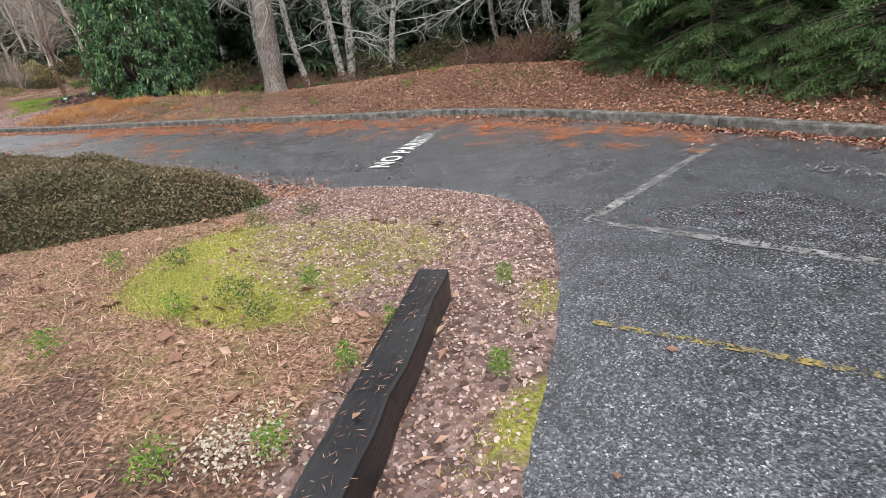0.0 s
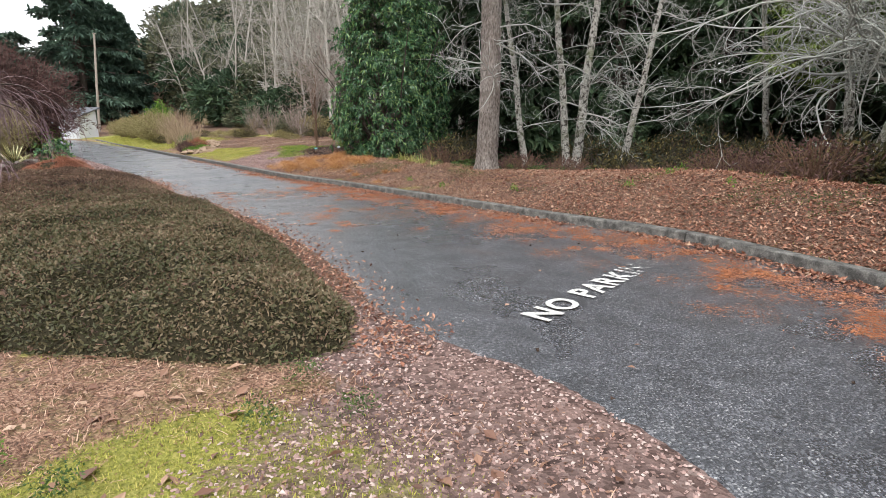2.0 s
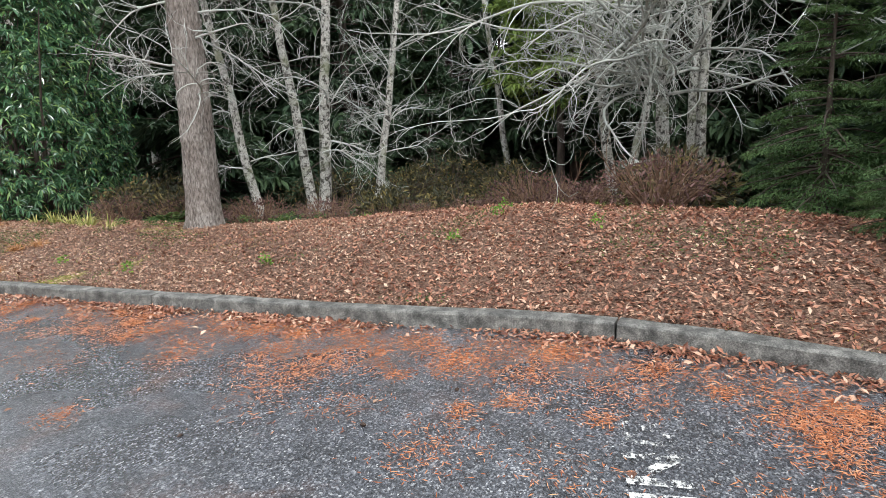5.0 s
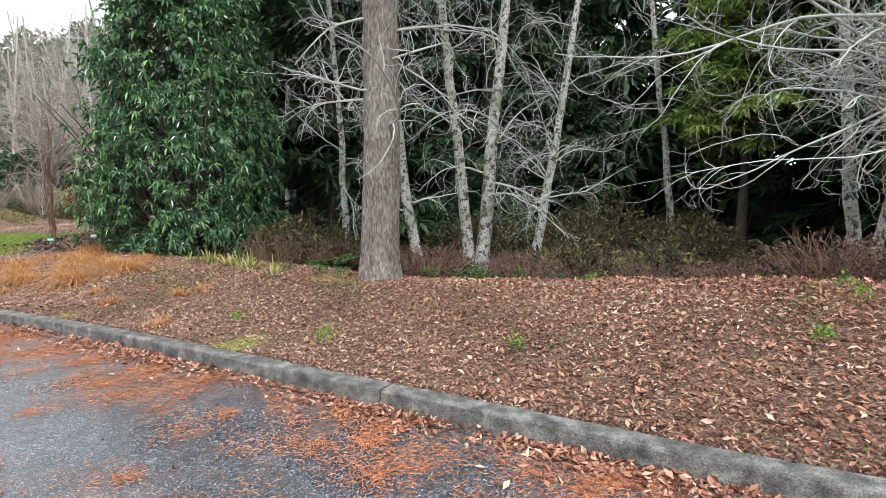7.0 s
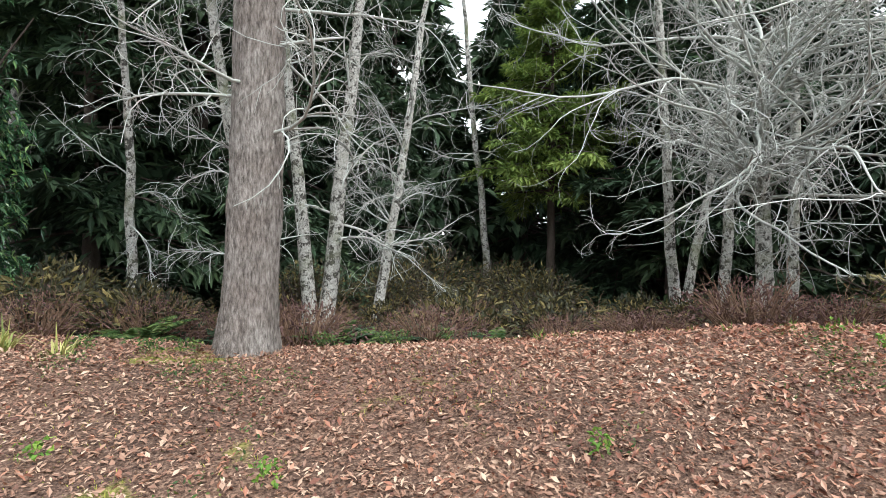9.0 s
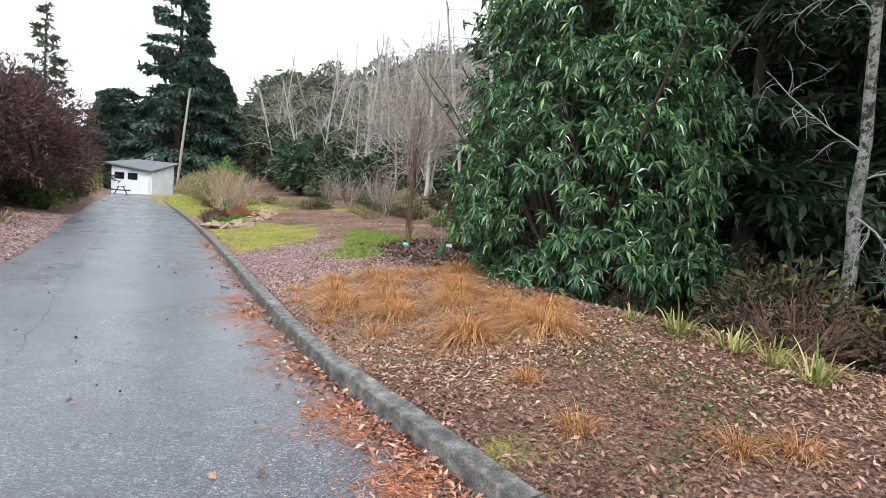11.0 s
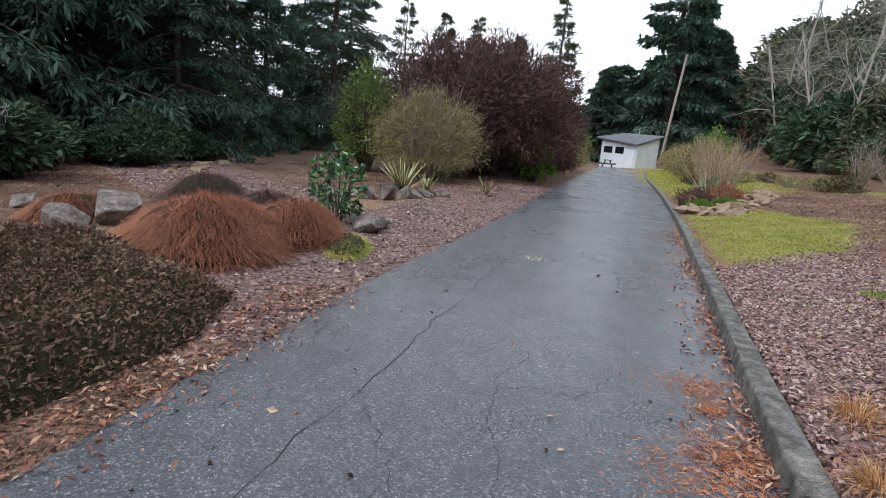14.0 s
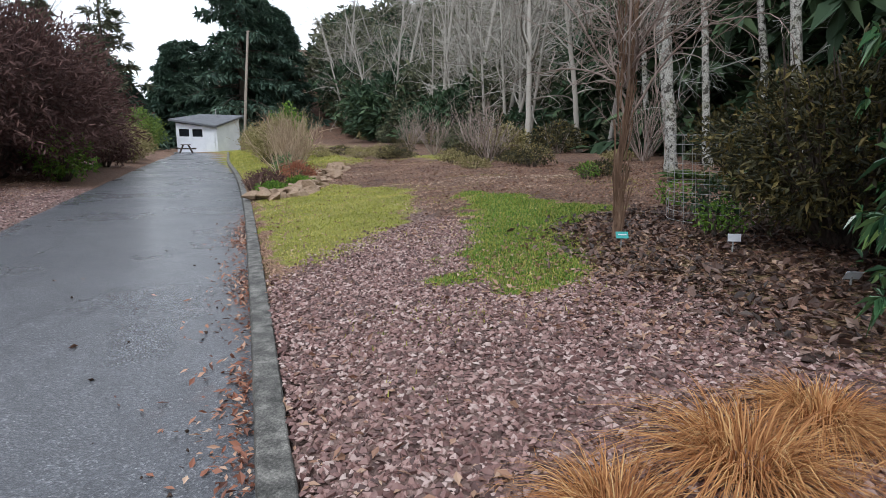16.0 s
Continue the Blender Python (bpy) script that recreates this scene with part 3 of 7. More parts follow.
def bank_side(x, y):
    return side_of(KERB[::2], x, y)


def left_side(x, y):
    return -side_of(EDGE[::2], x, y)


def road_z(x, y):
    return 0.32 * step01(-np.ravel(x), 22, 64)


def lawn_share(x, y):
    return step01(-np.ravel(x), 8.5, 12.5)


def ground_z(x, y):
    x, y = np.ravel(np.asarray(x, float)), np.ravel(np.asarray(y, float))
    s, q = bank_side(x, y), left_side(x, y)
    w = lawn_share(x, y)
    crest = 0.36 + 0.15 * np.sin(x * 0.5 + 1.0) * step01(x, -8, -2) + 0.03 * step01(x, -3, 1)
    woods = 0.125 + (crest - 0.02) * step01(s, 0.1, 2.6) - 0.85 * step01(s, 3.1, 6.8) + 0.25 * step01(s, 14, 40)
    lawn = 0.125 + 0.095 * np.minimum(s, 5.5) + 0.055 * np.clip(s - 5.5, 0, 14) + 0.42 * np.clip(s - 24, 0, 45) * step01(-x, 11, 34)
    hill = step01(s, 18, 30)
    z_bank = woods * (1 - w) + lawn * w + ripple(x, y, 1.9) * 0.022 * step01(s, 0.2, 1.2)
    z_left = 0.012 + 0.10 * step01(q, 0.1, 2.5) + ripple(x, y, 2.3) * 0.018 * step01(q, 0.0, 0.8)
    z_left = z_left - 0.035 * (1 - step01(q, -0.16, 0.06))
    z = np.where(s > 0.15, z_bank, np.where(q > -0.16, z_left, -0.07))
    return z + road_z(x, y)


LAWN_A = np.array([(-17.0, 19.75), (-16.2, 20.4), (-17.6, 22.6), (-20.3, 25.8), (-24.4, 26.3), (-23.6, 23.6), (-17.0, 19.75)])
LAWN_B = np.array([(-15.1, 20.2), (-13.4, 20.1), (-14.1, 21.9), (-15.0, 23.0), (-14.9, 24.5), (-17.2, 25.2), (-19.4, 26.0), (-17.6, 24.0), (-16.2, 22.2), (-15.1, 20.2)])


def patch(loop, x, y, wave):
    """Share of a ragged patch of ground inside a loop of the plan."""
    c = np.zeros(len(x), bool)
    for (ax, ay), (bx, by) in zip(loop[:-1], loop[1:]):
        c ^= ((ay > y) != (by > y)) & (x < (bx - ax) * (y - ay) / (by - ay + 1e-12) + ax)
    d = np.abs(side_of(loop, x, y)) * np.where(c, 1, -1)
    return step01(d + 0.22 * wave, -0.15, 0.3)


def covers(x, y):
    """Shares of gravel, grass or moss, and leaf litter on the ground."""
    x, y = np.ravel(x), np.ravel(y)
    s, q = bank_side(x, y), left_side(x, y)
    w = lawn_share(x, y)
    n1, n2 = ripple(x, y, 1.3), ripple(x + 40, y - 17, 0.7)
    bank = s > 0
    leftg = (q > -0.25) & (s < 0)
    gravel = np.zeros_like(x)
    grass = np.zeros_like(x)
    litter = np.zeros_like(x)
    # wooded bank
    litter = np.where(bank, (1 - w) * (1.0 - 0.35 * step01(-x, 2, 7) * step01(2.2 - s, 0, 1)), litter)
    grass = np.where(bank, (1 - w) * (0.5 * step01(-x, 1.0, 4.5) * step01(n1 + 0.5 * ripple(x, y, 5.0), 0.25, 1.2) + 0.22 * step01(n2, 0.3, 0.8)), grass)
    # lawn beside the drive
    rough = ripple(x, y, 4.3)
    lawn_a = patch(LAWN_A, x, y, rough)
    lawn_b = patch(LAWN_B, x, y, rough) * (1 - 0.8 * step01(1.35 + 0.25 * n1 - np.hypot(x + 13.6, y - 22.4), 0, 0.5))
    gz = step01(3.1 + 0.5 * n1 - s, 0, 0.6) * step01(x + 0.5 * (y - 19.9), -17.0, -16.2) * step01(-x, 10.5, 12.0) * (1 - lawn_b)
    lawn_c = step01(-x, 28, 31) * step01(6.5 - s, 0, 1.5)
    lawn_d = 0.7 * step01(-x, 22, 26) * step01(s, 7.5, 9) * step01(11.5 - s, 0, 1) * step01(n2, -0.2, 0.4)
    gravel = np.where(bank, w * gz, gravel)
    grass = np.where(bank, np.maximum(grass, w * np.maximum.reduce([lawn_a, lawn_b, lawn_c, lawn_d, 0.3 * step01(n1, 0.3, 0.8)])), grass)
    litter = np.where(bank, np.maximum(litter, w * 0.8 * np.maximum(step01(s, 4.2, 5.5), step01(-x, 15.6, 16.6) * step01(s, 1.2, 2.2)) * (1 - np.maximum.reduce([lawn_a, lawn_b, lawn_d]))), litter)
    # verge left of the drive
    strip = step01(1.15 + 0.25 * n1 - q, 0, 0.4) * step01(-y, -7.2, -5.6)
    tongue = step01(1.75 - np.hypot(x + 0.15, y - 4.2), 0, 0.5)
    far_g = step01(2.9 + 0.5 * n2 - q, 0, 0.8) * step01(-x, 13.2, 14.4) * step01(x, -33, -28)
    path = step01(2.2 - np.abs(side_of(np.array([(-21.0, 13.0), (-27.0, 9.5), (-36.0, 6.0)]), x, y)), 0, 0.6) * step01(-x, 20.5, 22) * step01(q, 3, 4)
    moss = step01(1.25 + 0.35 * n1 - np.hypot((x + 1.0) * 0.8, (y - 3.75)), 0, 0.5) + 0.55 * step01(n1, 0.45, 0.9) * step01(6 - y, 0, 1.5)
    gravel = np.where(leftg, np.maximum.reduce([strip, tongue, far_g, path]), gravel)
    grass = np.where(leftg, np.clip(moss, 0, 1) * (1 - 0.55 * tongue) * step01(7 - y, 0, 1) + 0.25 * step01(0.5 - q, 0, 0.3) * step01(-x, 12, 14) + 0.5 * step01(0.36 + 0.15 * n2 - q, 0, 0.2) * step01(4.0 - y, 0, 0.8) * step01(ripple(x, y, 3.3), -0.5, 0.2), grass)
    litter = np.where(leftg, np.maximum.reduce([0.85 * step01(ripple(x - 3, y + 8, 1.5), 0.05, 0.55) * step01(4.6 - y, 0, 1) * step01(x, -6, -4) * step01(q, 0.5, 0.9), 0.8 * step01(-x, 15.5, 18) * step01(q, 3.0, 4.0) * (1 - path), step01(-x, 22, 25) * step01(8 - q, 0, 2), 0.9 * step01(-x, 1.2, 3) * step01(1.4 - q, 0, 0.6) * step01(x, -14.5, -13)]), litter)
    return gravel, grass, litter


def axis(lo, hi, step, far):
    fine = np.arange(lo, hi + step / 2, step)
    grow = np.cumsum(step * 1.22 ** np.arange(1, 60))
    grow = grow[grow < far]
    return np.concatenate([lo - grow[::-1], fine, hi + grow])


def sheet(name, xs, ys, z, mat, cover=None, keep=None):
    X, Y = np.meshgrid(xs, ys)
    nx = len(xs)
    V = np.stack([X.ravel(), Y.ravel(), z], 1)
    i = (np.arange(len(ys) - 1)[:, None] * nx + np.arange(nx - 1)[None]).ravel()
    F = np.stack([i, i + 1, i + nx + 1, i + nx], 1)
    if keep is not None:
        F = F[keep[F].any(1)]
    ob = link_mesh(name, V, F, mat, smooth=True)
    if cover is not None:
        at = ob.data.color_attributes.new("cover", "FLOAT_COLOR", "POINT")
        rgba = np.ones((len(V), 4), np.float32)
        for j, c in enumerate(cover):
            rgba[:, j] = c
        at.data.foreach_set("color", rgba.ravel())
    return ob


gx, gy = axis(-33, 10, 0.165, 2200), axis(-3, 34, 0.165, 2200)
GX, GY = np.meshgrid(gx, gy)
ground = sheet("ground", gx, gy, ground_z(GX, GY), M_GROUND, covers(GX, GY))
tagged(ground, "garden ground of straw, moss, pink gravel and leaf litter", "ground", kind="structure")


# the drive and car park, one strip between its two edges
def road_sheet():
    def along(line, n):
        d = np.concatenate([[0], np.cumsum(np.hypot(*np.diff(line, axis=0).T))])
        t = np.linspace(0, d[-1], n)
        return np.stack([np.interp(t, d, line[:, 0]), np.interp(t, d, line[:, 1])], 1)

    n, m = 420, 34
    A = KERB
    # pair points of equal way along both lines, with nodes where the two must meet
    ka = np.array([0, 30, 42, 54, 66, 84, len(KERB) - 1])
    eb = np.array([0, 24, 48, 66, 84, 100, len(EDGE) - 1])
    U = np.linspace(0, 1, n) * (len(ka) - 1)
    ia, ib = np.interp(U, np.arange(len(ka)), ka), np.interp(U, np.arange(len(eb)), eb)
    a = np.stack([np.interp(ia, np.arange(len(A)), A[:, k]) for k in (0, 1)], 1)
    e = np.stack([np.interp(ib, np.arange(len(EDGE)), EDGE[:, k]) for k in (0, 1)], 1)
    t = np.linspace(0, 1, m)[None, :, None]
    P = a[:, None] * (1 - t) + e[:, None] * t
    x, y = P[..., 0].ravel(), P[..., 1].ravel()
    q = -left_side(x, y)
    z = road_z(x, y) - 0.012 * (1 - step01(q, 0.0, 0.12)) + 0.006 * ripple(x, y, 0.9)
    i = (np.arange(n - 1)[:, None] * m + np.arange(m - 1)[None]).ravel()
    F = np.stack([i, i + m, i + m + 1, i + 1], 1)
    ob = link_mesh("road", np.stack([x, y, z], 1), F, M_ASPHALT, smooth=True)
    at = ob.data.color_attributes.new("cover", "FLOAT_COLOR", "POINT")
    rgba = np.ones((len(x), 4), np.float32)
    rgba[:, 0] = step01(-x, 7.5, 11)
    s = -bank_side(x, y)
    rgba[:, 1] = np.clip(step01(3.4 - s, 0, 1.5) * step01(-x, 0, 2) * step01(x, -11, -8) + step01(0.7 - s, 0, 0.5), 0, 1)
    rgba[:, 2] = 0
    at.data.foreach_set("color", rgba.ravel())
    return ob


road = tagged(road_sheet(), "wet grey asphalt drive and car park with leaf stains", "road", kind="structure")


# kerb of cast segments with open joints
def kerb_run():
    holder = root("kerb", (0, 0, 0), "weathered grey concrete kerb in cast lengths along the drive", "kerb", kind="structure")
    d = np.concatenate([[0], np.cumsum(np.hypot(*np.diff(KERB, axis=0).T))])
    at = lambda t: np.stack([np.interp(t, d, KERB[:, 0]), np.interp(t, d, KERB[:, 1])], -1)
    j2 = d[np.argmin(np.hypot(KERB[:, 0] - 0.5, KERB[:, 1] - 10.12))]
    j1 = d[np.argmin(np.hypot(KERB[:, 0] + 3.67, KERB[:, 1] - 12.25))]
    step = j1 - j2
    cuts = [j2 + step * i for i in range(-6, 16) if 0 < j2 + step * i < d[-1]]
    cuts = [0.0] + cuts + [d[-1]]
    prof = np.array([(-0.012, -0.06), (0.0, 0.124), (0.006, 0.137), (0.016, 0.143), (0.148, 0.146), (0.157, 0.138), (0.162, 0.12), (0.165, -0.06)])
    for a, b in zip(cuts[:-1], cuts[1:]):
        n = max(4, int((b - a) / 0.3))
        t = np.linspace(a + 0.009, b - 0.009, n)
        p = at(t)
        tan = unit(at(np.minimum(t + 0.05, d[-1])) - at(np.maximum(t - 0.05, 0)))
        nor = np.stack([tan[:, 1], -tan[:, 0]], 1)
        wob = 1 + 0.012 * rng.normal(0, 1, (n, 1))
        xy = p[:, None] + nor[:, None] * prof[None, :, :1] * wob[..., None]
        z = prof[None, :, 1] * wob + road_z(p[:, 0], p[:, 1])[:, None] + 0.003 * rng.normal(0, 1, (n, len(prof)))
        V = np.concatenate([xy, z[..., None]], 2).reshape(-1, 3)
        m = len(prof)
        i = (np.arange(n - 1)[:, None] * m + np.arange(m - 1)[None]).ravel()
        F = [list(f) for f in np.stack([i, i + m, i + m + 1, i + 1], 1)]
        me = bpy.data.meshes.new("kerb_stone")
        me.from_pydata(V.tolist(), [], F + [list(range(m)), list(range((n - 1) * m, n * m))[::-1]])
        me.materials.append(M_KERB)
        ob = new("kerb_stone", me)
        ob.parent = holder


kerb_run()


# painted lines and words on the asphalt
def stripe(name, a, b, width, mat, label):
    a, b = np.array(a), np.array(b)
    n = max(2, int(np.linalg.norm(b - a) / 0.1))
    t = np.linspace(0, 1, n)[:, None]
    c = a * (1 - t) + b * t
    nor = np.array([-(b - a)[1], (b - a)[0]]) / np.linalg.norm(b - a)
    w = width / 2 * (1 + 0.12 * rng.normal(0, 1, (n, 2)))
    L, R_ = c + nor * w[:, :1], c - nor * w[:, 1:]
    x = np.concatenate([L, R_])
    z = road_z(x[:, 0], x[:, 1]) + 0.006 * ripple(x[:, 0], x[:, 1], 0.9) + 0.005
    i = np.arange(n - 1)
    return tagged(link_mesh(name, np.column_stack([x, z]), np.stack([i, i + n, i + n + 1, i + 1], 1), mat), label, "road marking", "car park lines", "structure")


stripe("stall_line", (1.12, 3.88), (3.25, 5.95), 0.10, M_FAINT, "worn white parking bay line on asphalt")
stripe("stall_line", (1.16, 3.93), (2.78, 2.5), 0.10, M_FAINT, "worn white parking bay line on asphalt")
stripe("stall_line", (2.58, 2.58), (3.9, 3.95), 0.10, M_FAINT, "worn white parking bay line on asphalt")
stripe("yellow_line", (0.72, 2.43), (2.6, 1.2), 0.05, M_YELLOW, "worn thin yellow line across the asphalt")


def road_words(text, x, y, turn, height, length, mat, label):
    cu = bpy.data.curves.new("road_lettering", "FONT")
    cu.body, cu.size, cu.space_character = text, 1.0, 1.12
    cu.offset = 0.028
    tmp = bpy.data.objects.new("lettering_tmp", cu)
    scene.collection.objects.link(tmp)
    me = bpy.data.meshes.new_from_object(tmp)
    bpy.data.objects.remove(tmp)
    me.materials.clear()
    me.materials.append(mat)
    ob = new("road_lettering", me)
    wide, tall = max(v.co.x for v in me.vertices), max(v.co.y for v in me.vertices)
    for v in me.vertices:
        v.co = Vector((v.co.x * length / wide, v.co.y * height / tall, 0))
    ob.matrix_world = pose(x, y, 0.013, 0, 0, turn)
    return tagged(ob, label, "road marking", kind="structure")


road_words("NO PARKING", -0.58, 6.55, 71, 0.27, 2.5, M_PAINT, "worn white words NO PARKING painted on asphalt")
road_words("NO PARKING", 3.30, 4.62, -50, 0.20, 1.05, M_FAINT, "faint worn white words NO PARKING on asphalt")

# ---------------------------------------------------------------- things: kinds


def gz(x, y):
    return float(ground_z(np.array([x]), np.array([y]))[0])


def timber_stop():
    a, b = Vector((-0.72, 0.30, 0)), Vector((-0.07, 2.86, 0))
    d = b - a
    z = 0.02
    ob = root("parking_timber", (a.x, a.y, z), "black creosoted timber laid as a parking stop beside the gravel", "timber")
    bm = box_bm((0.19, d.length, 0.19), 0.018, (0, d.length / 2, 0.095))
    bmesh.ops.subdivide_edges(bm, edges=[e for e in bm.edges if e.calc_length() > 1], cuts=24)
    for v in bm.verts:
        v.co += Vector([noise.noise(v.co * 4 + Vector((k * 7, 0, 0))) * 0.012 for k in range(3)])
    o = part("beam", bm, M_TIMBER, ob)
    ob.rotation_euler = (0, 0, math.atan2(-d.x, d.y))
    return ob


def trunk_path(r, base, top, k, wander):
    t = np.linspace(0, 1, k)[:, None]
    p = np.array(base) * (1 - t) + np.array(top) * t
    w = np.cumsum(r.normal(0, wander, (k, 3)), 0) * np.array([1, 1, 0.2])
    w -= w[0]
    return (p + w * (1 - 0.3 * t))


def bare_tree(r, name, base, top, rad, label, category, limbs_n=14, limb_len=2.2, twigs=260, fine=700, lift=0.02, low=0.3, bark=None, twig_mat=None,
              group="", stems=((0, 0, 0, 0),), toward=None, thick=0.2, droop=0.0, sides=12):
    """A leafless tree: stems, main limbs, branchlets and twigs."""
    bark, twig_mat = bark or M_BIRCH, twig_mat or M_TWIG
    base, top = np.array(base, float), np.array(top, float)
    ob = root(name, base, label, category, group)
    allP, allR = [], []
    for i, (dx, dy, tx, ty) in enumerate(stems):
        b0 = np.array([dx, dy, -0.12])
        P = trunk_path(r, b0, top - base + np.array([tx, ty, 0]), 22, 0.022)[None]
        u = np.linspace(0, 1, 22)
        R = (rad * (0.85 if i else 1.0) * (1 - 0.7 * u) + rad * 0.45 * np.exp(-u * 45))[None]
        R = R * (1 + 0.015 * r.normal(0, 1, R.shape))
        V, F = tubes(P, R, sides)
        link_mesh("trunk", V, F, bark, ob, smooth=True)
        allP.append(P)
        allR.append(R)
    P0, R0 = np.concatenate(allP), np.concatenate(allR)
    s, d, ln, rd = spawn(r, P0, R0, limbs_n, low, 1.0, 0, thick)
    d = unit(d * np.array([1, 1, 0.55]) + np.array([0, 0, 0.18]))
    if toward is not None:
        d = unit(d + np.array(toward))
    ln = limb_len * r.uniform(0.55, 1.25, limbs_n)
    P1 = curly(r, s, d, ln, 12, 0.07, 0.10, lift - droop)
    R1 = taper(np.maximum(rd, 0.012), np.full(limbs_n, 0.005), 12)
    s, d, ln, rd = spawn(r, P1, R1, twigs, 0.12, 0.75, 0.45, 0.6)
    P2 = curly(r, s, d, np.maximum(ln, 0.3), 7, 0.16, 0.13, lift * 0.5 - droop)
    R2 = taper(np.clip(rd, 0.005, 0.02), np.full(twigs, 0.0028), 7)
    s, d, ln, rd = spawn(r, P2, R2, fine, 0.1, 0.8, 0.5, 0.6)
    P3 = limbs(r, s, d, np.maximum(ln, 0.15), 5, 0.24, -droop)
    R3 = taper(np.clip(rd, 0.003, 0.008), np.full(fine, 0.0018), 5)
    if sides >= 12:
        single_limbs(P1, R1, 6, twig_mat, ob)
    else:
        link_mesh("limbs", *tubes(P1, R1, 5), twig_mat, ob)
    link_mesh("twigs", *join(tubes(P2, R2, 4), tubes(P3, R3, 3)), twig_mat, ob)
    return ob


def conifer(r, name, base, height, radius, label, mat, category="conifer", bare=0.12, boughs=90, sprays=60, spray=(0.55, 0.16), droop=0.32, group="", bark=None, power=1.0, top_cut=1.0):
    """A conifer: trunk, drooping boughs and many flat sprays."""
    ob = root(name, base, label, category, group)
    h = height
    P = trunk_path(r, (0, 0, -0.2), (0, 0, h), 14, 0.02)[None]
    u = np.linspace(0, 1, 14)
    R = (max(0.05, h * 0.017) * (1 - 0.93 * u))[None]
    link_mesh("trunk", *tubes(P, R, 9), bark or M_DARKWOOD, ob, smooth=True)
    t = np.sort(r.uniform(bare, top_cut, boughs)) ** 1.0
    ang = r.uniform(0, 2 * np.pi, boughs) + np.arange(boughs) * 2.4
    reach = radius * (1 - t / 1.02) ** power * r.uniform(0.62, 1.15, boughs) + 0.15
    s = np.stack([np.zeros(boughs), np.zeros(boughs), t * h], 1)
    d = np.stack([np.cos(ang), np.sin(ang), 0.28 - droop * (1 - t) + r.normal(0, 0.08, boughs)], 1)
    P1 = limbs(r, s, d, reach, 7, 0.05, -droop * 0.16)
    R1 = taper(0.012 + reach * 0.012, np.full(boughs, 0.006), 7)
    link_mesh("boughs", *tubes(P1, R1, 4), bark or M_DARKWOOD, ob)
    n = boughs * sprays
    i = np.repeat(np.arange(boughs), sprays)
    uu = r.uniform(0.08, 1, n) ** 0.8 * 6
    f = np.minimum(uu.astype(int), 5)
    w = (uu - f)[:, None]
    c = P1[i, f] * (1 - w) + P1[i, f + 1] * w
    tan = unit(P1[i, f + 1] - P1[i, f])
    side = unit(np.cross(tan, np.array([0, 0, 1.0]))) * r.choice([-1, 1], n)[:, None]
    # branchlets: sprays sit out to the side on sloping lines, thinning to the tip
    out = r.uniform(0, 1, n) * (1.05 - uu / 6) * reach[i] * 0.42
    comb = np.round(uu * 2.5) / 2.5 - uu
    c = c + side * out[:, None] + tan * (out * 0.55 + comb * reach[i] * 0.08)[:, None] - np.array([0, 0, 1.0]) * (out ** 1.4 * droop * 0.9 + r.uniform(0, 0.06, n) * reach[i])[:, None]
    dirs = unit(tan * 0.75 + side * r.uniform(0.1, 1.1, n)[:, None] + r.normal(0, 0.5, (n, 3)) + np.array([0, 0, -1.0]) * r.uniform(0.0, 0.6, n)[:, None] * droop * 1.6)
    size = r.uniform(0.55, 1.3, n) * (0.6 + 0.5 * reach[i] / radius)
    link_mesh("needles", *leaves(r, c, dirs, spray[0] * size, spray[1] * size, 0.15, 0.12, np.array([0, 0, 1.0])), mat, ob)
    return ob


def leafy_mass(r, n, center, radii, floor=None, hollow=0.55, squash=1.0):
    """Random places in the outer shell of a lumpy crown and the ways out of it."""
    d = unit(r.normal(0, 1, (n, 3)))
    d[:, 2] = np.where(d[:, 2] < -0.92, -d[:, 2], d[:, 2])
    lump = 1 + 0.16 * np.sin(d[:, 0] * 5.1 + 1.3) * np.cos(d[:, 1] * 4.3) + 0.12 * np.sin(d[:, 2] * 7 + d[:, 0] * 6) + 0.07 * np.sin(d[:, 1] * 17 + d[:, 2] * 13)
    q = r.uniform(hollow, 1.0, n) ** 0.6 * lump
    p = np.array(center) + d * np.array(radii) * q[:, None]
    return p, d


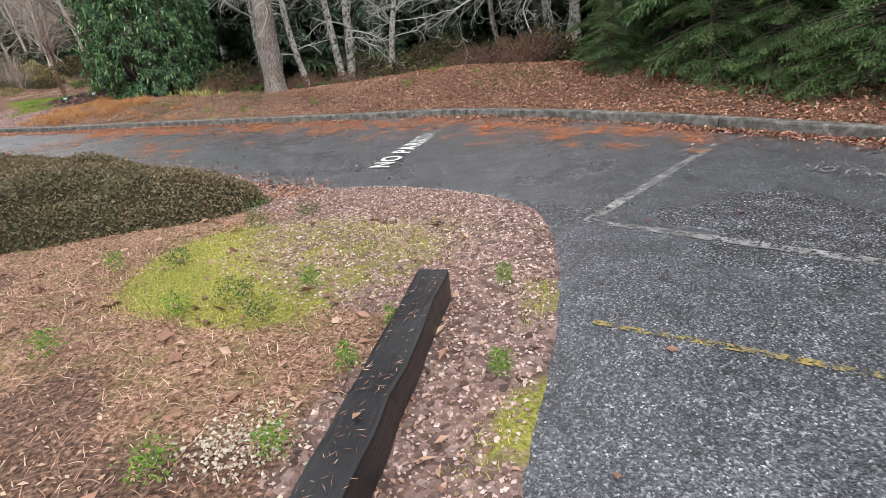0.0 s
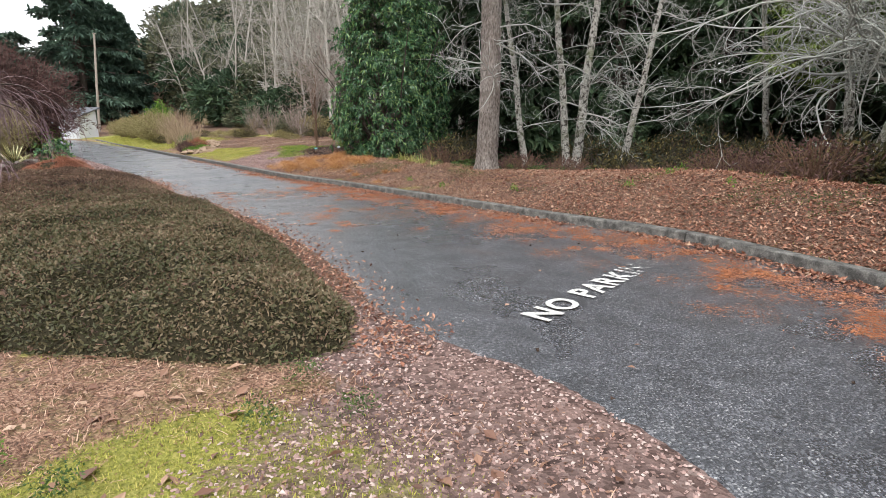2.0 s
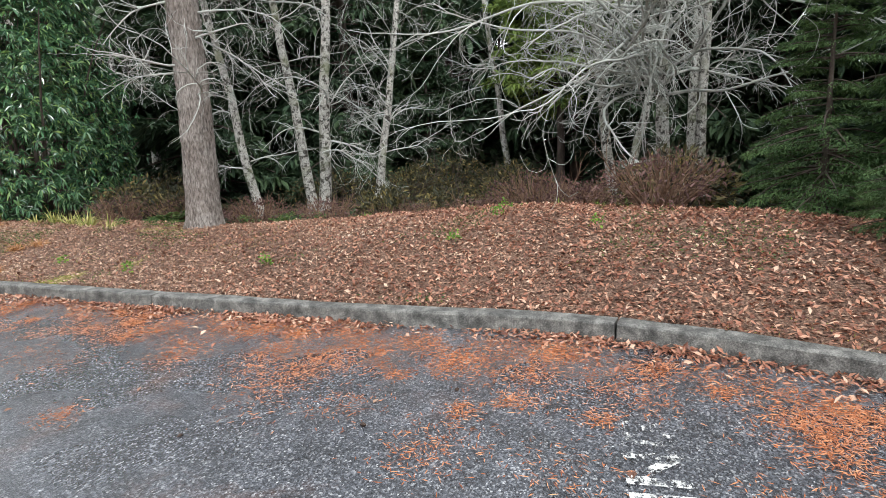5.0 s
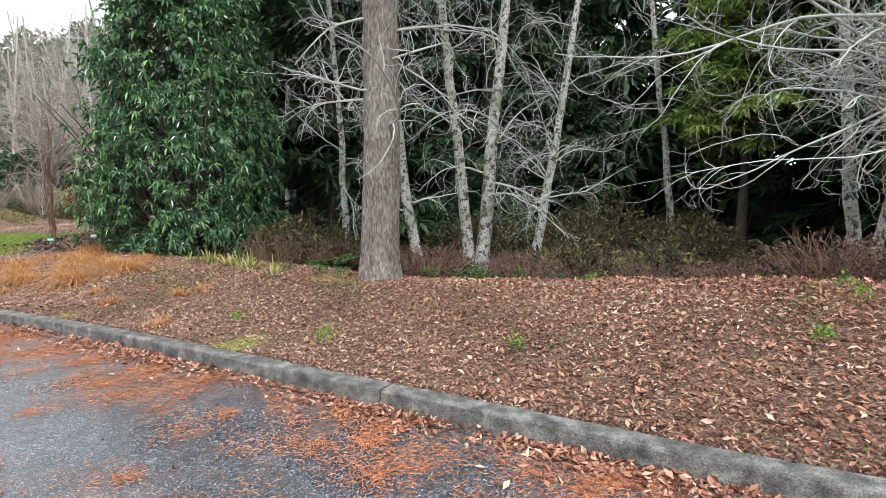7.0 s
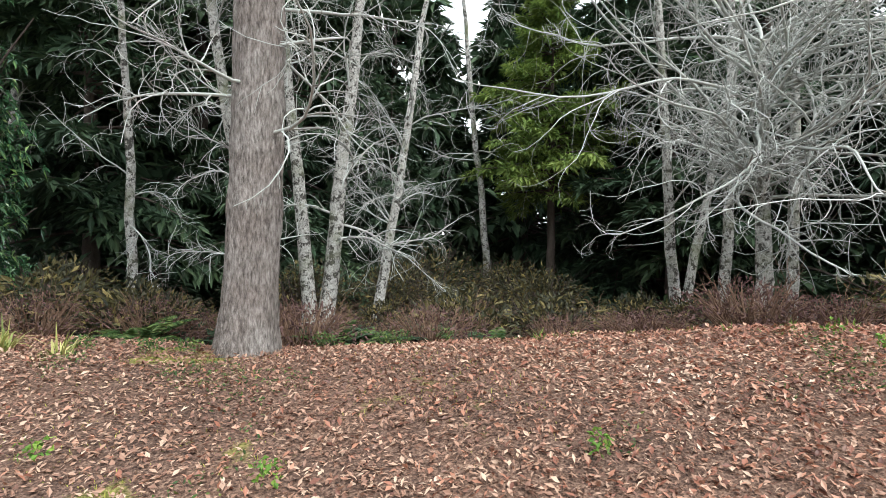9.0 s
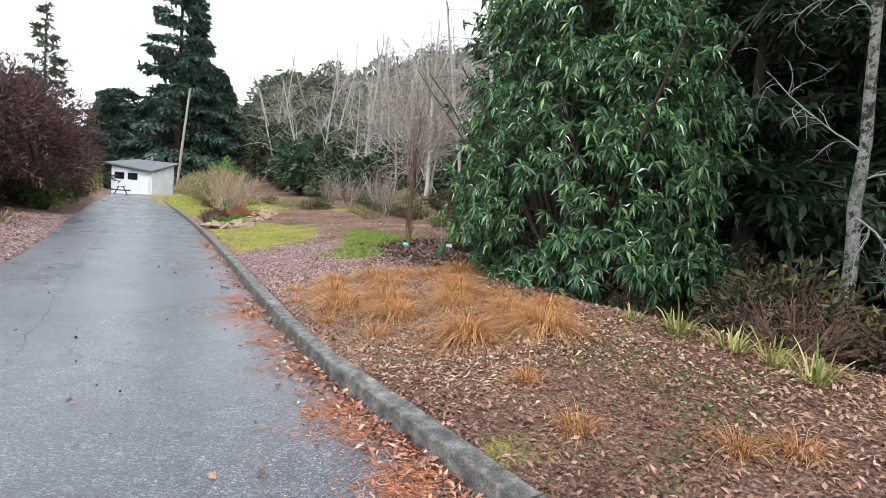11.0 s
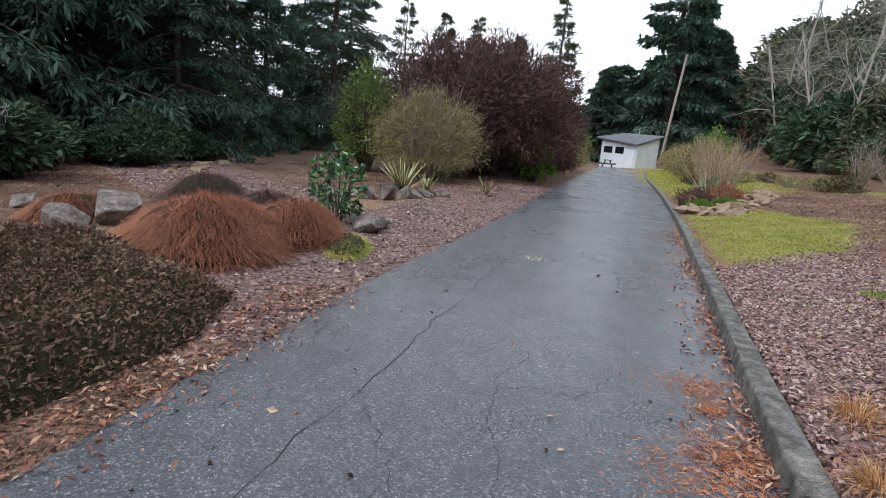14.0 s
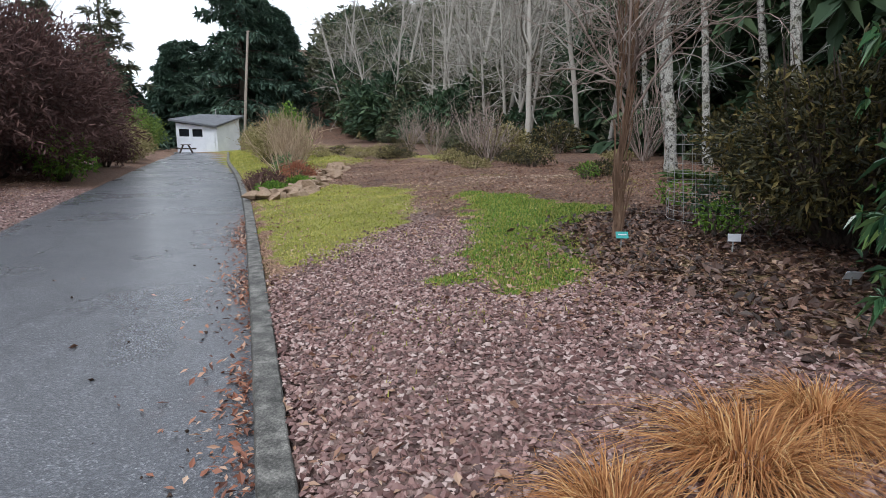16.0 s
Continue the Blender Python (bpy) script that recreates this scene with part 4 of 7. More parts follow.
def shrub(r, name, at, size, label, category, mat, leaf=(0.10, 0.05), n=6000, whorl=1, stems=24, hollow=0.55, wood=None, fold=0.25, droop=0.1, group="", up=0.35, twiggy=0, ragged=0.0):
    """A leafy shrub: stems from the ground, leaves in an uneven crown."""
    ob = root(name, at, label, category, group)
    w, d, h = size
    ang = r.uniform(0, 2 * np.pi, stems)
    s = np.stack([np.cos(ang) * w * 0.10, np.sin(ang) * d * 0.10, np.full(stems, -0.08)], 1)
    way = np.stack([np.cos(ang) * w, np.sin(ang) * d, np.full(stems, h * 1.15)], 1) * r.uniform(0.3, 1.0, (stems, 3)) + np.array([0, 0, h * 0.35])
    P = limbs(r, s, way, np.linalg.norm(way, axis=1) * 0.8, 7, 0.08, 0.02)
    R = taper(np.full(stems, 0.012 + 0.012 * h), np.full(stems, 0.004), 7)
    sets = [tubes(P, R, 5)]
    if twiggy:
        a, b, ln, rd = spawn(r, P, R, twiggy, 0.3, 0.6, 0.4, 0.5)
        P2 = limbs(r, a, b, np.maximum(ln, 0.2), 5, 0.15, 0.03)
        sets.append(tubes(P2, taper(np.clip(rd, 0.003, 0.01), np.full(twiggy, 0.002), 5), 3))
    link_mesh("stems", *join(*sets), wood or M_DARKWOOD, ob)
    m = n // whorl
    p, dd = leafy_mass(r, m, (0, 0, h * 0.52), (w, d, h * 0.52), None, hollow)
    if ragged:
        tuft_of = np.sin(dd[:, 0] * 23 + 2 * np.sin(dd[:, 2] * 19)) * np.sin(dd[:, 1] * 21 + dd[:, 2] * 27)
        p = p + dd * np.array([w, d, h * 0.5]) * (ragged * np.clip(tuft_of, -0.5, 1) * r.uniform(0.2, 1.0, m))[:, None]
    p[:, 2] = np.maximum(p[:, 2], 0.05 + r.uniform(0, 0.12, m))
    p, dd = np.repeat(p, whorl, 0), np.repeat(dd, whorl, 0)
    dirs = unit(dd * 0.8 + r.normal(0, 0.75, (m * whorl, 3)) + np.array([0, 0, up - droop]))
    ln = leaf[0] * r.uniform(0.6, 1.25, m * whorl)
    link_mesh("leaves", *leaves(r, p, dirs, ln, leaf[1] / leaf[0] * ln, fold, droop), mat, ob)
    return ob


def tuft(r, name, at, spread, height, n, label, category, mat, width=0.006, arch=(0.3, 0.9), lean=0.6, group="", k=5):
    """A clump of arching blades."""
    ob = root(name, at, label, category, group)
    a = r.uniform(0, 2 * np.pi, n)
    rr = np.sqrt(r.uniform(0, 1, n)) * spread * 0.28
    C = np.stack([np.cos(a) * rr, np.sin(a) * rr, np.full(n, -0.02)], 1)
    a2 = a + r.normal(0, 0.5, n)
    out = r.uniform(0.1, 1.0, n) * lean
    D = np.stack([np.cos(a2) * out, np.sin(a2) * out, np.ones(n)], 1)
    L = height * r.uniform(0.65, 1.35, n)
    link_mesh("blades", *blades(r, C, D, L, width * r.uniform(0.7, 1.3, n), r.uniform(*arch, n), k), mat, ob)
    return ob


def fern(r, at, size, label, group="", mat=None):
    ob = root("fern", at, label, "fern", group)
    n = 13
    a = np.arange(n) * 2 * np.pi / n + r.normal(0, 0.2, n)
    D = np.stack([np.cos(a), np.sin(a), r.uniform(0.6, 1.3, n)], 1)
    P = limbs(r, np.zeros((n, 3)), D, size * r.uniform(0.75, 1.2, n), 9, 0.03, -0.11)
    sets = [tubes(P, taper(np.full(n, 0.004), np.full(n, 0.0015), 9), 3)]
    link_mesh("stalks", *sets[0], mat or M_FERN, ob)
    m = 26
    i = np.repeat(np.arange(n), m * 2)
    u = np.tile(np.repeat(np.linspace(0.12, 0.99, m), 2), n)
    sg = np.tile([-1, 1], n * m)
    f = np.minimum((u * 8).astype(int), 7)
    w = (u * 8 - f)[:, None]
    c = P[i, f] * (1 - w) + P[i, f + 1] * w
    tan = unit(P[i, f + 1] - P[i, f])
    side = unit(np.cross(tan, np.array([0, 0, 1.0]))) * sg[:, None]
    ln = size * 0.24 * np.sin(np.clip(u * 2.6 + 0.35, 0, np.pi)) + 0.01
    link_mesh("fronds", *leaves(r, c, side + tan * 0.35, ln, ln * 0.28, 0.1, 0.15, np.array([0, 0, 1.0])), mat or M_FERN, ob)
    return ob


def rock(r, name, at, size, label, turn=0.0, mat=None, group="", category="rock"):
    ob = part(name, stone_bm(r, size), mat or M_ROCK, None, "")
    ob.location = (at[0], at[1], at[2] + size[2] * 0.45)
    ob.rotation_euler = (r.normal(0, 0.12), r.normal(0, 0.12), turn)
    return tagged(ob, label, category, group)


# ---------------------------------------------------------------- the wooded bank
timber_stop()

r1 = np.random.default_rng(11)


def big_fir():
    base = np.array([-4.33, 16.29, gz(-4.33, 16.29)])
    ob = root("fir_tree", base, "tall fir with a thick grey-brown ridged trunk on the bank", "tree")
    k = 60
    z = np.concatenate([np.linspace(-0.25, 6, 50), np.linspace(6.4, 19, 10)])
    lean = np.array([0.035, -0.01])
    P = np.column_stack([lean[0] * z + 0.03 * np.sin(z * 0.9), lean[1] * z, z])[None]
    sides = 40
    rad = 0.275 * (1 - z / 30) + 0.06 * np.exp(-np.maximum(z, 0) * 4.5)
    for kz in (1.55, 2.6, 3.45, 4.5, 5.4):
        rad = rad + 0.012 * np.exp(-((z - kz) / 0.06) ** 2)
    V, F = tubes(P, rad[None], sides)
    a = np.arctan2(V[:, 1] - np.interp(V[:, 2], z, P[0, :, 1]), V[:, 0] - np.interp(V[:, 2], z, P[0, :, 0]))
    ridge = 0.012 * np.sin(a * 17 + 2.2 * np.sin(V[:, 2] * 2.3) + V[:, 2] * 1.1) + 0.008 * np.sin(a * 29 + 3 * np.sin(V[:, 2] * 5.1)) + 0.004 * r1.normal(0, 1, len(V))
    flare = 0.035 * np.sin(a * 5 + 0.7) * np.exp(-np.maximum(V[:, 2], 0) * 4)
    V[:, 0] += np.cos(a) * (ridge + flare)
    V[:, 1] += np.sin(a) * (ridge + flare)
    link_mesh("trunk", V, F, M_FIRBARK, ob, smooth=True)
    # dead lower limbs with lichen
    n = 20
    s = np.column_stack([np.full((n, 2), 0.0), r1.uniform(2.2, 6.5, n)])
    s[:, 0] = lean[0] * s[:, 2]
    ang = np.concatenate([r1.uniform(2.3, 4.0, 12), r1.uniform(-0.9, 1.2, 8)])
    d = np.stack([np.cos(ang), np.sin(ang), r1.uniform(-0.35, 0.12, n)], 1)
    P1 = curly(r1, s, d, r1.uniform(1.5, 2.9, n), 10, 0.13, 0.07, -0.02)
    R1 = taper(np.full(n, 0.022), np.full(n, 0.005), 10)
    a2, b2, ln, rd = spawn(r1, P1, R1, 260, 0.15, 0.7, 0.42, 0.6)
    P2 = curly(r1, a2, b2, np.maximum(ln, 0.25), 7, 0.25, 0.1, -0.05)
    R2 = taper(np.clip(rd, 0.004, 0.012), np.full(260, 0.0025), 7)
    a3, b3, ln, rd = spawn(r1, P2, R2, 800, 0.1, 0.8, 0.5, 0.6)
    P3 = limbs(r1, a3, b3, np.maximum(ln, 0.14), 5, 0.24, -0.04)
    single_limbs(P1, R1, 6, M_TWIG, ob)
    link_mesh("twigs", *join(tubes(P2, R2, 4), tubes(P3, taper(np.full(800, 0.0035), np.full(800, 0.0018), 5), 3)), M_TWIG, ob)
    # crown above the view
    n = 110
    t = r1.uniform(0.42, 1.0, n)
    ang = r1.uniform(0, 6.28, n)
    s = np.stack([lean[0] * 19 * t, lean[1] * 19 * t, 19 * t], 1)
    P4 = limbs(r1, s, np.stack([np.cos(ang), np.sin(ang), np.full(n, -0.1)], 1), 3.6 * (1.08 - t) + 0.4, 6, 0.06, -0.03)
    link_mesh("boughs", *tubes(P4, taper(np.full(n, 0.03), np.full(n, 0.006), 6), 4), M_DARKWOOD, ob)
    i = np.repeat(np.arange(n), 50)
    u = r1.integers(1, 6, n * 50)
    c = P4[i, u] + r1.normal(0, 0.18, (n * 50, 3))
    link_mesh("needles", *leaves(r1, c, r1.normal(0, 1, (n * 50, 3)) * np.array([1, 1, 0.35]), 0.5, 0.14), M_FOREST, ob)


big_fir()

BARE = "leafless mottled grey birch with lichen on the wooded bank"
GROVE = "grey birches on the bank"


def at_ground(x, y):
    return (x, y, gz(x, y))


bare_tree(r1, "birch", at_ground(-2.75, 20.6), (-1.9, 20.2, 9.5), 0.17, "two-stemmed mottled grey birch with lichen", "tree", 26, 2.3, 420, 1500, 0.0, 0.2,
          group=GROVE, stems=((0, 0, 0, 0), (-0.14, 0.06, -1.9, 0.3)), droop=0.05)
bare_tree(r1, "birch", at_ground(-1.35, 21.8), (0.35, 21.9, 9.5), 0.125, BARE, "tree", 22, 2.1, 340, 1300, 0.0, 0.18, group=GROVE, droop=0.06)
bare_tree(r1, "birch", at_ground(3.6, 25.6), (2.0, 25.0, 11), 0.13, BARE, "tree", 14, 2.2, 160, 400, 0.0, 0.3, group=GROVE, droop=0.04)
bare_tree(r1, "birch", at_ground(4.55, 18.9), (3.2, 18.6, 9.5), 0.13, BARE, "tree", 14, 2.2, 220, 600, 0.0, 0.25, group=GROVE, stems=((0, 0, 0, 0), (0.1, 0.05, 3.6, 0.0)), droop=0.05)
bare_tree(r1, "birch", at_ground(-3.9, 19.4), (-4.9, 19.0, 8.5), 0.12, BARE, "tree", 16, 2.0, 240, 700, 0.0, 0.2, group=GROVE, droop=0.06)
bare_tree(r1, "birch", at_ground(5.6, 17.15), (5.5, 17.0, 9.5), 0.12, BARE, "tree", 14, 2.2, 200, 500, 0.0, 0.25, group=GROVE, droop=0.05)
bare_tree(r1, "birch", at_ground(6.7, 19.5), (6.9, 19.6, 10), 0.15, BARE, "tree", 12, 2.2, 160, 400, 0.0, 0.3, group=GROVE, droop=0.04)
bare_tree(r1, "birch", at_ground(-5.9, 21.3), (-6.3, 21.1, 8.5), 0.10, BARE, "tree", 14, 1.9, 220, 600, 0.0, 0.2, group=GROVE, droop=0.06)


def vine_maple():
    """A spreading leafless tree whose arching limbs reach over the bank."""
    base = np.array(at_ground(4.75, 17.2))
    ob = root("spreading_tree", base, "spreading leafless tree with pale arching lichen-covered limbs", "tree")
    P0 = trunk_path(r1, (0, 0, -0.15), (0.05, -0.3, 5.6), 18, 0.03)[None]
    R0 = (0.17 * (1 - 0.55 * np.linspace(0, 1, 18)))[None]
    link_mesh("trunk", *tubes(P0, R0, 14), M_BIRCH, ob, smooth=True)
    n = 56
    s = np.column_stack([np.full((n, 2), 0.0), r1.uniform(2.7, 5.8, n)])
    ang = np.concatenate([r1.uniform(3.0, 4.9, 44), r1.uniform(0, 6.28, 12)])
    d = np.stack([np.cos(ang), np.sin(ang), r1.uniform(0.0, 0.5, n)], 1)
    ln = np.concatenate([r1.uniform(3.2, 7.0, 44), r1.uniform(2.0, 3.6, 12)])
    P1 = curly(r1, s, d, ln, 18, 0.06, 0.08, -0.004)
    R1 = taper(np.full(n, 0.036), np.full(n, 0.007), 18)
    a2, b2, l2, rd = spawn(r1, P1, R1, 900, 0.15, 0.6, 0.28, 0.55)
    P2 = curly(r1, a2, b2, np.maximum(l2, 0.5), 10, 0.15, 0.09, -0.04)
    R2 = taper(np.clip(rd, 0.006, 0.02), np.full(900, 0.0035), 10)
    a3, b3, l3, rd = spawn(r1, P2, R2, 3900, 0.1, 0.75, 0.5, 0.6)
    P3 = curly(r1, a3, b3, np.maximum(l3, 0.25), 7, 0.26, 0.12, -0.03)
    R3 = taper(np.clip(rd, 0.0035, 0.009), np.full(3900, 0.002), 7)
    for Q in (P1, P2, P3):
        Q[..., 2] = np.maximum(Q[..., 2], 1.25 + 0.25 * np.sin(Q[..., 0] * 3 + Q[..., 1] * 2))
    single_limbs(P1, R1, 7, M_TWIG, ob)
    link_mesh("twigs", *join(tubes(P2, R2, 4), tubes(P3, R3, 3)), M_TWIG, ob)


vine_maple()


# large glossy evergreen beside the bank
def laurel():
    c = np.array([-9.75, 21.3, gz(-9.75, 21.3)])
    ob = root("evergreen_shrub", c, "tall glossy dark green evergreen shrub with drooping leaves", "shrub")
    n = 40
    ang = r1.uniform(0, 6.28, n)
    P = limbs(r1, np.stack([np.cos(ang) * 0.3, np.sin(ang) * 0.3, np.full(n, -0.1)], 1), np.stack([np.cos(ang) * r1.uniform(0.1, 0.7, n), np.sin(ang) * r1.uniform(0.1, 0.7, n), np.ones(n)], 1),
              r1.uniform(3, 6.0, n), 9, 0.08, 0.02)
    link_mesh("stems", *tubes(P, taper(np.full(n, 0.05), np.full(n, 0.01), 9), 5), M_DARKWOOD, ob)
    # boughs end in rounded sprays; each spray carries whorls of hanging leaves
    h, sprays = 7.9, 600
    t0 = r1.uniform(0.02, 1, sprays) ** 1.1
    a0 = r1.uniform(0, 2 * np.pi, sprays)
    reach = 2.2 * np.sqrt(np.clip(1 - t0 ** 1.55, 0.02, 1)) * (0.80 + 0.20 * np.clip(t0 * 7, 0, 1)) * r1.uniform(0.80, 1.06, sprays)
    S = np.stack([np.cos(a0) * reach, np.sin(a0) * reach, 0.25 + t0 * h], 1)
    m = 7400
    i = r1.integers(0, sprays, m)
    out = np.stack([np.cos(a0), np.sin(a0), 0.15 + 0.9 * t0], 1)
    C = S[i] + r1.normal(0, 1, (m, 3)) * np.array([0.22, 0.22, 0.17]) - unit(out)[i] * np.abs(r1.normal(0, 0.22, m))[:, None]
    C[:, 2] = np.maximum(C[:, 2], 0.15)
    D = unit(out[i] + r1.normal(0, 0.3, (m, 3)))
    k = 9
    Ck, Dk = np.repeat(C, k, 0), np.repeat(D, k, 0)
    ring = unit(np.cross(Dk, r1.normal(0, 1, (m * k, 3))))
    dirs = unit(Dk * r1.uniform(0.0, 0.6, (m * k, 1)) + ring * 0.8 + np.array([0, 0, -0.38]))
    ln = r1.uniform(0.12, 0.21, m * k)
    V, F = leaves(r1, Ck, dirs, ln, ln * 0.27, 0.16, 0.28, np.array([0, 0, 1.0]))
    link_mesh("leaves", V, F, M_LAUREL, ob)
    s = C - D * 0.4
    link_mesh("shoots", *tubes(limbs(r1, s, D, np.full(m, 0.4), 3, 0.08), np.full((m, 3), 0.005), 3), M_DARKWOOD, ob)


laurel()

# hemlocks that hang over the kerb of the car park
HEM = "dark green hemlock with feathery boughs down to the ground"
hems = [conifer(r1, "hemlock_tree", at_ground(*p[:2]), p[2], p[3], HEM, M_HEMLOCK, "conifer", 0.0, 140, 340, (0.15, 0.042), 0.42, "hemlocks by the car park", power=0.75) for p in ((5.9, 9.6, 9, 3.3), (7.9, 7.4, 10, 3.6))]
for i, (x, y, f) in enumerate(((8.8, 4.6, 0.95), (9.3, 10.6, 1.2), (4.2, 12.4, 0.36), (10.4, 1.6, 1.0), (5.4, 11.6, 0.5), (7.0, 12.6, 0.8), (11.2, 7.0, 1.1), (4.5, 8.7, 0.30), (5.6, 6.7, 0.36), (6.5, 4.6, 0.36), (3.5, 10.4, 0.22), (5.0, 7.7, 0.26))):
    t = copy_thing(hems[i % 2], pose(x, y, gz(x, y), 0, 0, r1.uniform(0, 360)))
    t.scale = (f, f, f)

# conifers that fill the wood behind the bank
WOOD = "dark forest conifer in the shade behind the bank"
woods = []
for k, (x, y, h, rad) in enumerate(((-7.5, 26.5, 14, 3.8), (-2.2, 28.5, 16, 4.2), (9.6, 25.5, 13, 4.2), (12.5, 16.5, 12, 4.0))):
    woods.append(conifer(r1, "forest_conifer", at_ground(x, y), h, rad, WOOD, M_FOREST, "conifer", 0.0, 130, 230, (0.44, 0.12), 0.36, "forest behind the bank", power=0.55))
far_woods = [conifer(r1, "forest_conifer", at_ground(-10.5, 34.0), 16, 4.2, WOOD, M_FOREST, "conifer", 0.0, 100, 80, (0.95, 0.30), 0.36, "forest behind the bank", power=0.55)]
spots = [(0.8, 27.2), (2.4, 31.8), (-5.0, 31.5), (7.6, 30.0), (11.0, 21.5), (13.5, 27.0), (14.5, 12.5), (15.5, 19.5), (-8.5, 32.5), (-13.8, 36.0), (-1.0, 34.5), (5.5, 35.0), (10.5, 34.5), (17.5, 24.5), (19, 15), (16.5, 8.5), (18.0, 31.5),
         (-5.5, 37.5), (1.5, 38.5), (8.0, 39.0), (14.5, 37.0), (-10.5, 39.5), (21.5, 20), (22, 10), (-18.0, 41), (-16.5, 45), (-3, 42), (5, 43), (-9, 44), (12, 43), (20, 37), (23, 28), (13.4, 6.2), (14.5, 2.0), (-23, 46), (9.9, 13.4), (8.3, 22.6)]
for i, (x, y) in enumerate(spots):
    f = r1.uniform(0.85, 1.25)
    if (x - 3.5) * 0.9 > (y - 30) - 3 and 3 < x < 9 and y > 33:
        continue
    if abs((x + 5.16) * 0.896 - (y - 10.86) * 0.443) < 2.2:  # younger trees, low enough to let the sky show
        f *= 0.52
    t = copy_thing(woods[i % 4] if (y < 29 and x < 14) else far_woods[0], pose(x, y, gz(x, y), 0, 0, r1.uniform(0, 360)))
    t.scale = (f, f, f * r1.uniform(0.9, 1.1))
conifer(r1, "cedar_tree", at_ground(5.0, 24.2), 9.6, 3.2, "yellow-green cedar lit above the dark wood", M_YELGREEN, "conifer", 0.36, 130, 220, (0.26, 0.07), 0.3, "", power=0.5)

# undergrowth at the wood's edge
# the dark leaf colour carries the shade of the trees overhead
for x, y, w, h in ((-6.7, 19.2, 0.8, 1.0), (-5.6, 18.6, 0.7, 0.8), (-2.6, 24.0, 1.5, 1.4), (1.0, 24.5, 1.6, 1.5), (7.4, 14.6, 1.4, 1.3), (5.9, 14.2, 1.0, 0.9), (2.4, 21.0, 1.1, 1.0), (-0.3, 23.2, 1.2, 1.2), (3.0, 23.5, 1.3, 1.2), (-7.5, 23.0, 1.2, 1.5)):
    shrub(r1, "undergrowth_shrub", at_ground(x, y), (w, w, h), "low olive bush at the wood's edge, darkened for canopy shade", "bush", M_OLIVE, (0.15, 0.05), 1700, 1, 26, 0.25, group="undergrowth", twiggy=120, ragged=0.2)
for x, y in ((-2.9, 18.2), (-1.9, 18.6), (-6.6, 18.3), (-5.4, 18.0), (-0.9, 18.9), (-1.2, 17.6), (-0.3, 17.9), (-6.1, 19.0), (0.6, 18.2), (-4.2, 19.6)):
    shrub(r1, "bramble_thicket", at_ground(x, y), (0.75, 0.6, 0.55), "tangle of brown dead bramble stems", "bush", M_REDSHRUB, (0.05, 0.022), 900, 1, 40, 0.3, M_BROWNBARK, group="brambles", twiggy=220)
for x, y, sz in ((-1.3, 16.6, 0.62), (-3.3, 17.2, 0.6), (-3.0, 16.9, 0.5), (5.2, 12.1, 0.7), (4.4, 12.6, 0.6), (-2.4, 17.3, 0.55), (6.2, 11.2, 0.6), (-5.4, 17.6, 0.6)):
    fern(r1, at_ground(x, y), sz, "green sword fern at the edge of the wood", "ferns by the wood")
r4 = np.random.default_rng(53)
# floor fern and bush take darker leaves, canopy shade put into their colour
floor_fern = fern(r4, at_ground(-0.2, 17.0), 0.6, "green sword fern on the forest floor, darkened for canopy shade", "ferns on the forest floor", M_FOREST)
floor_bramble = shrub(r4, "bramble_thicket", at_ground(0.9, 17.6), (0.7, 0.6, 0.5), "tangle of brown dead bramble stems", "bush", M_REDSHRUB, (0.06, 0.024), 700, 1, 50, 0.3, M_BROWNBARK, group="brambles", twiggy=260, ragged=0.3)
floor_bush = shrub(r4, "undergrowth_shrub", at_ground(2.0, 17.4), (0.7, 0.7, 0.75), "low olive bush on the forest floor, darkened for canopy shade", "bush", M_OLIVE, (0.13, 0.045), 1300, 1, 26, 0.25, group="undergrowth", twiggy=90, ragged=0.25)
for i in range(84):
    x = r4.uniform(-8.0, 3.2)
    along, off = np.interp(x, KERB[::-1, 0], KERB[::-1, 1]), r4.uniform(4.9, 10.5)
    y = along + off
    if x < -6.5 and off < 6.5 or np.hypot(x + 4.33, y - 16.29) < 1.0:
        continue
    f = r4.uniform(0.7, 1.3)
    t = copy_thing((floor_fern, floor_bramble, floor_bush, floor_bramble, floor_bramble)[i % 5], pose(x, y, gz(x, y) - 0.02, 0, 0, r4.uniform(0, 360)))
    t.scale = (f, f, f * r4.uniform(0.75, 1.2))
for x, y, h, n in ((-7.6, 17.75, 0.42, 46), (-7.1, 17.35, 0.36, 36), (-6.55, 16.85, 0.40, 46), (-5.95, 16.35, 0.34, 26), (-8.1, 18.0, 0.3, 26), (-6.8, 17.2, 0.38, 30)):
    tuft(r1, "strap_leaf_clump", at_ground(x, y), 0.35, h, n, "clump of yellow-green strap leaves on the bank", "plant", M_IRIS, 0.022, (0.15, 0.8), 0.75, "strap-leaved clumps")
for i in range(26):
    x = -1.4 + i * 0.2 + r1.normal(0, 0.08)
    y = 15.15 - 0.62 * (x + 1.0) + r1.normal(0, 0.12)
    if i in (3, 4, 9, 10, 15):
        continue
    tuft(r1, "green_shoots", at_ground(x, y), 0.16, r1.uniform(0.08, 0.18), 26, "bright green shoots on the crest of the bank", "plant", M_GREENWEED, 0.012, (0.1, 0.6), 0.7, "green shoots on the bank", 4)
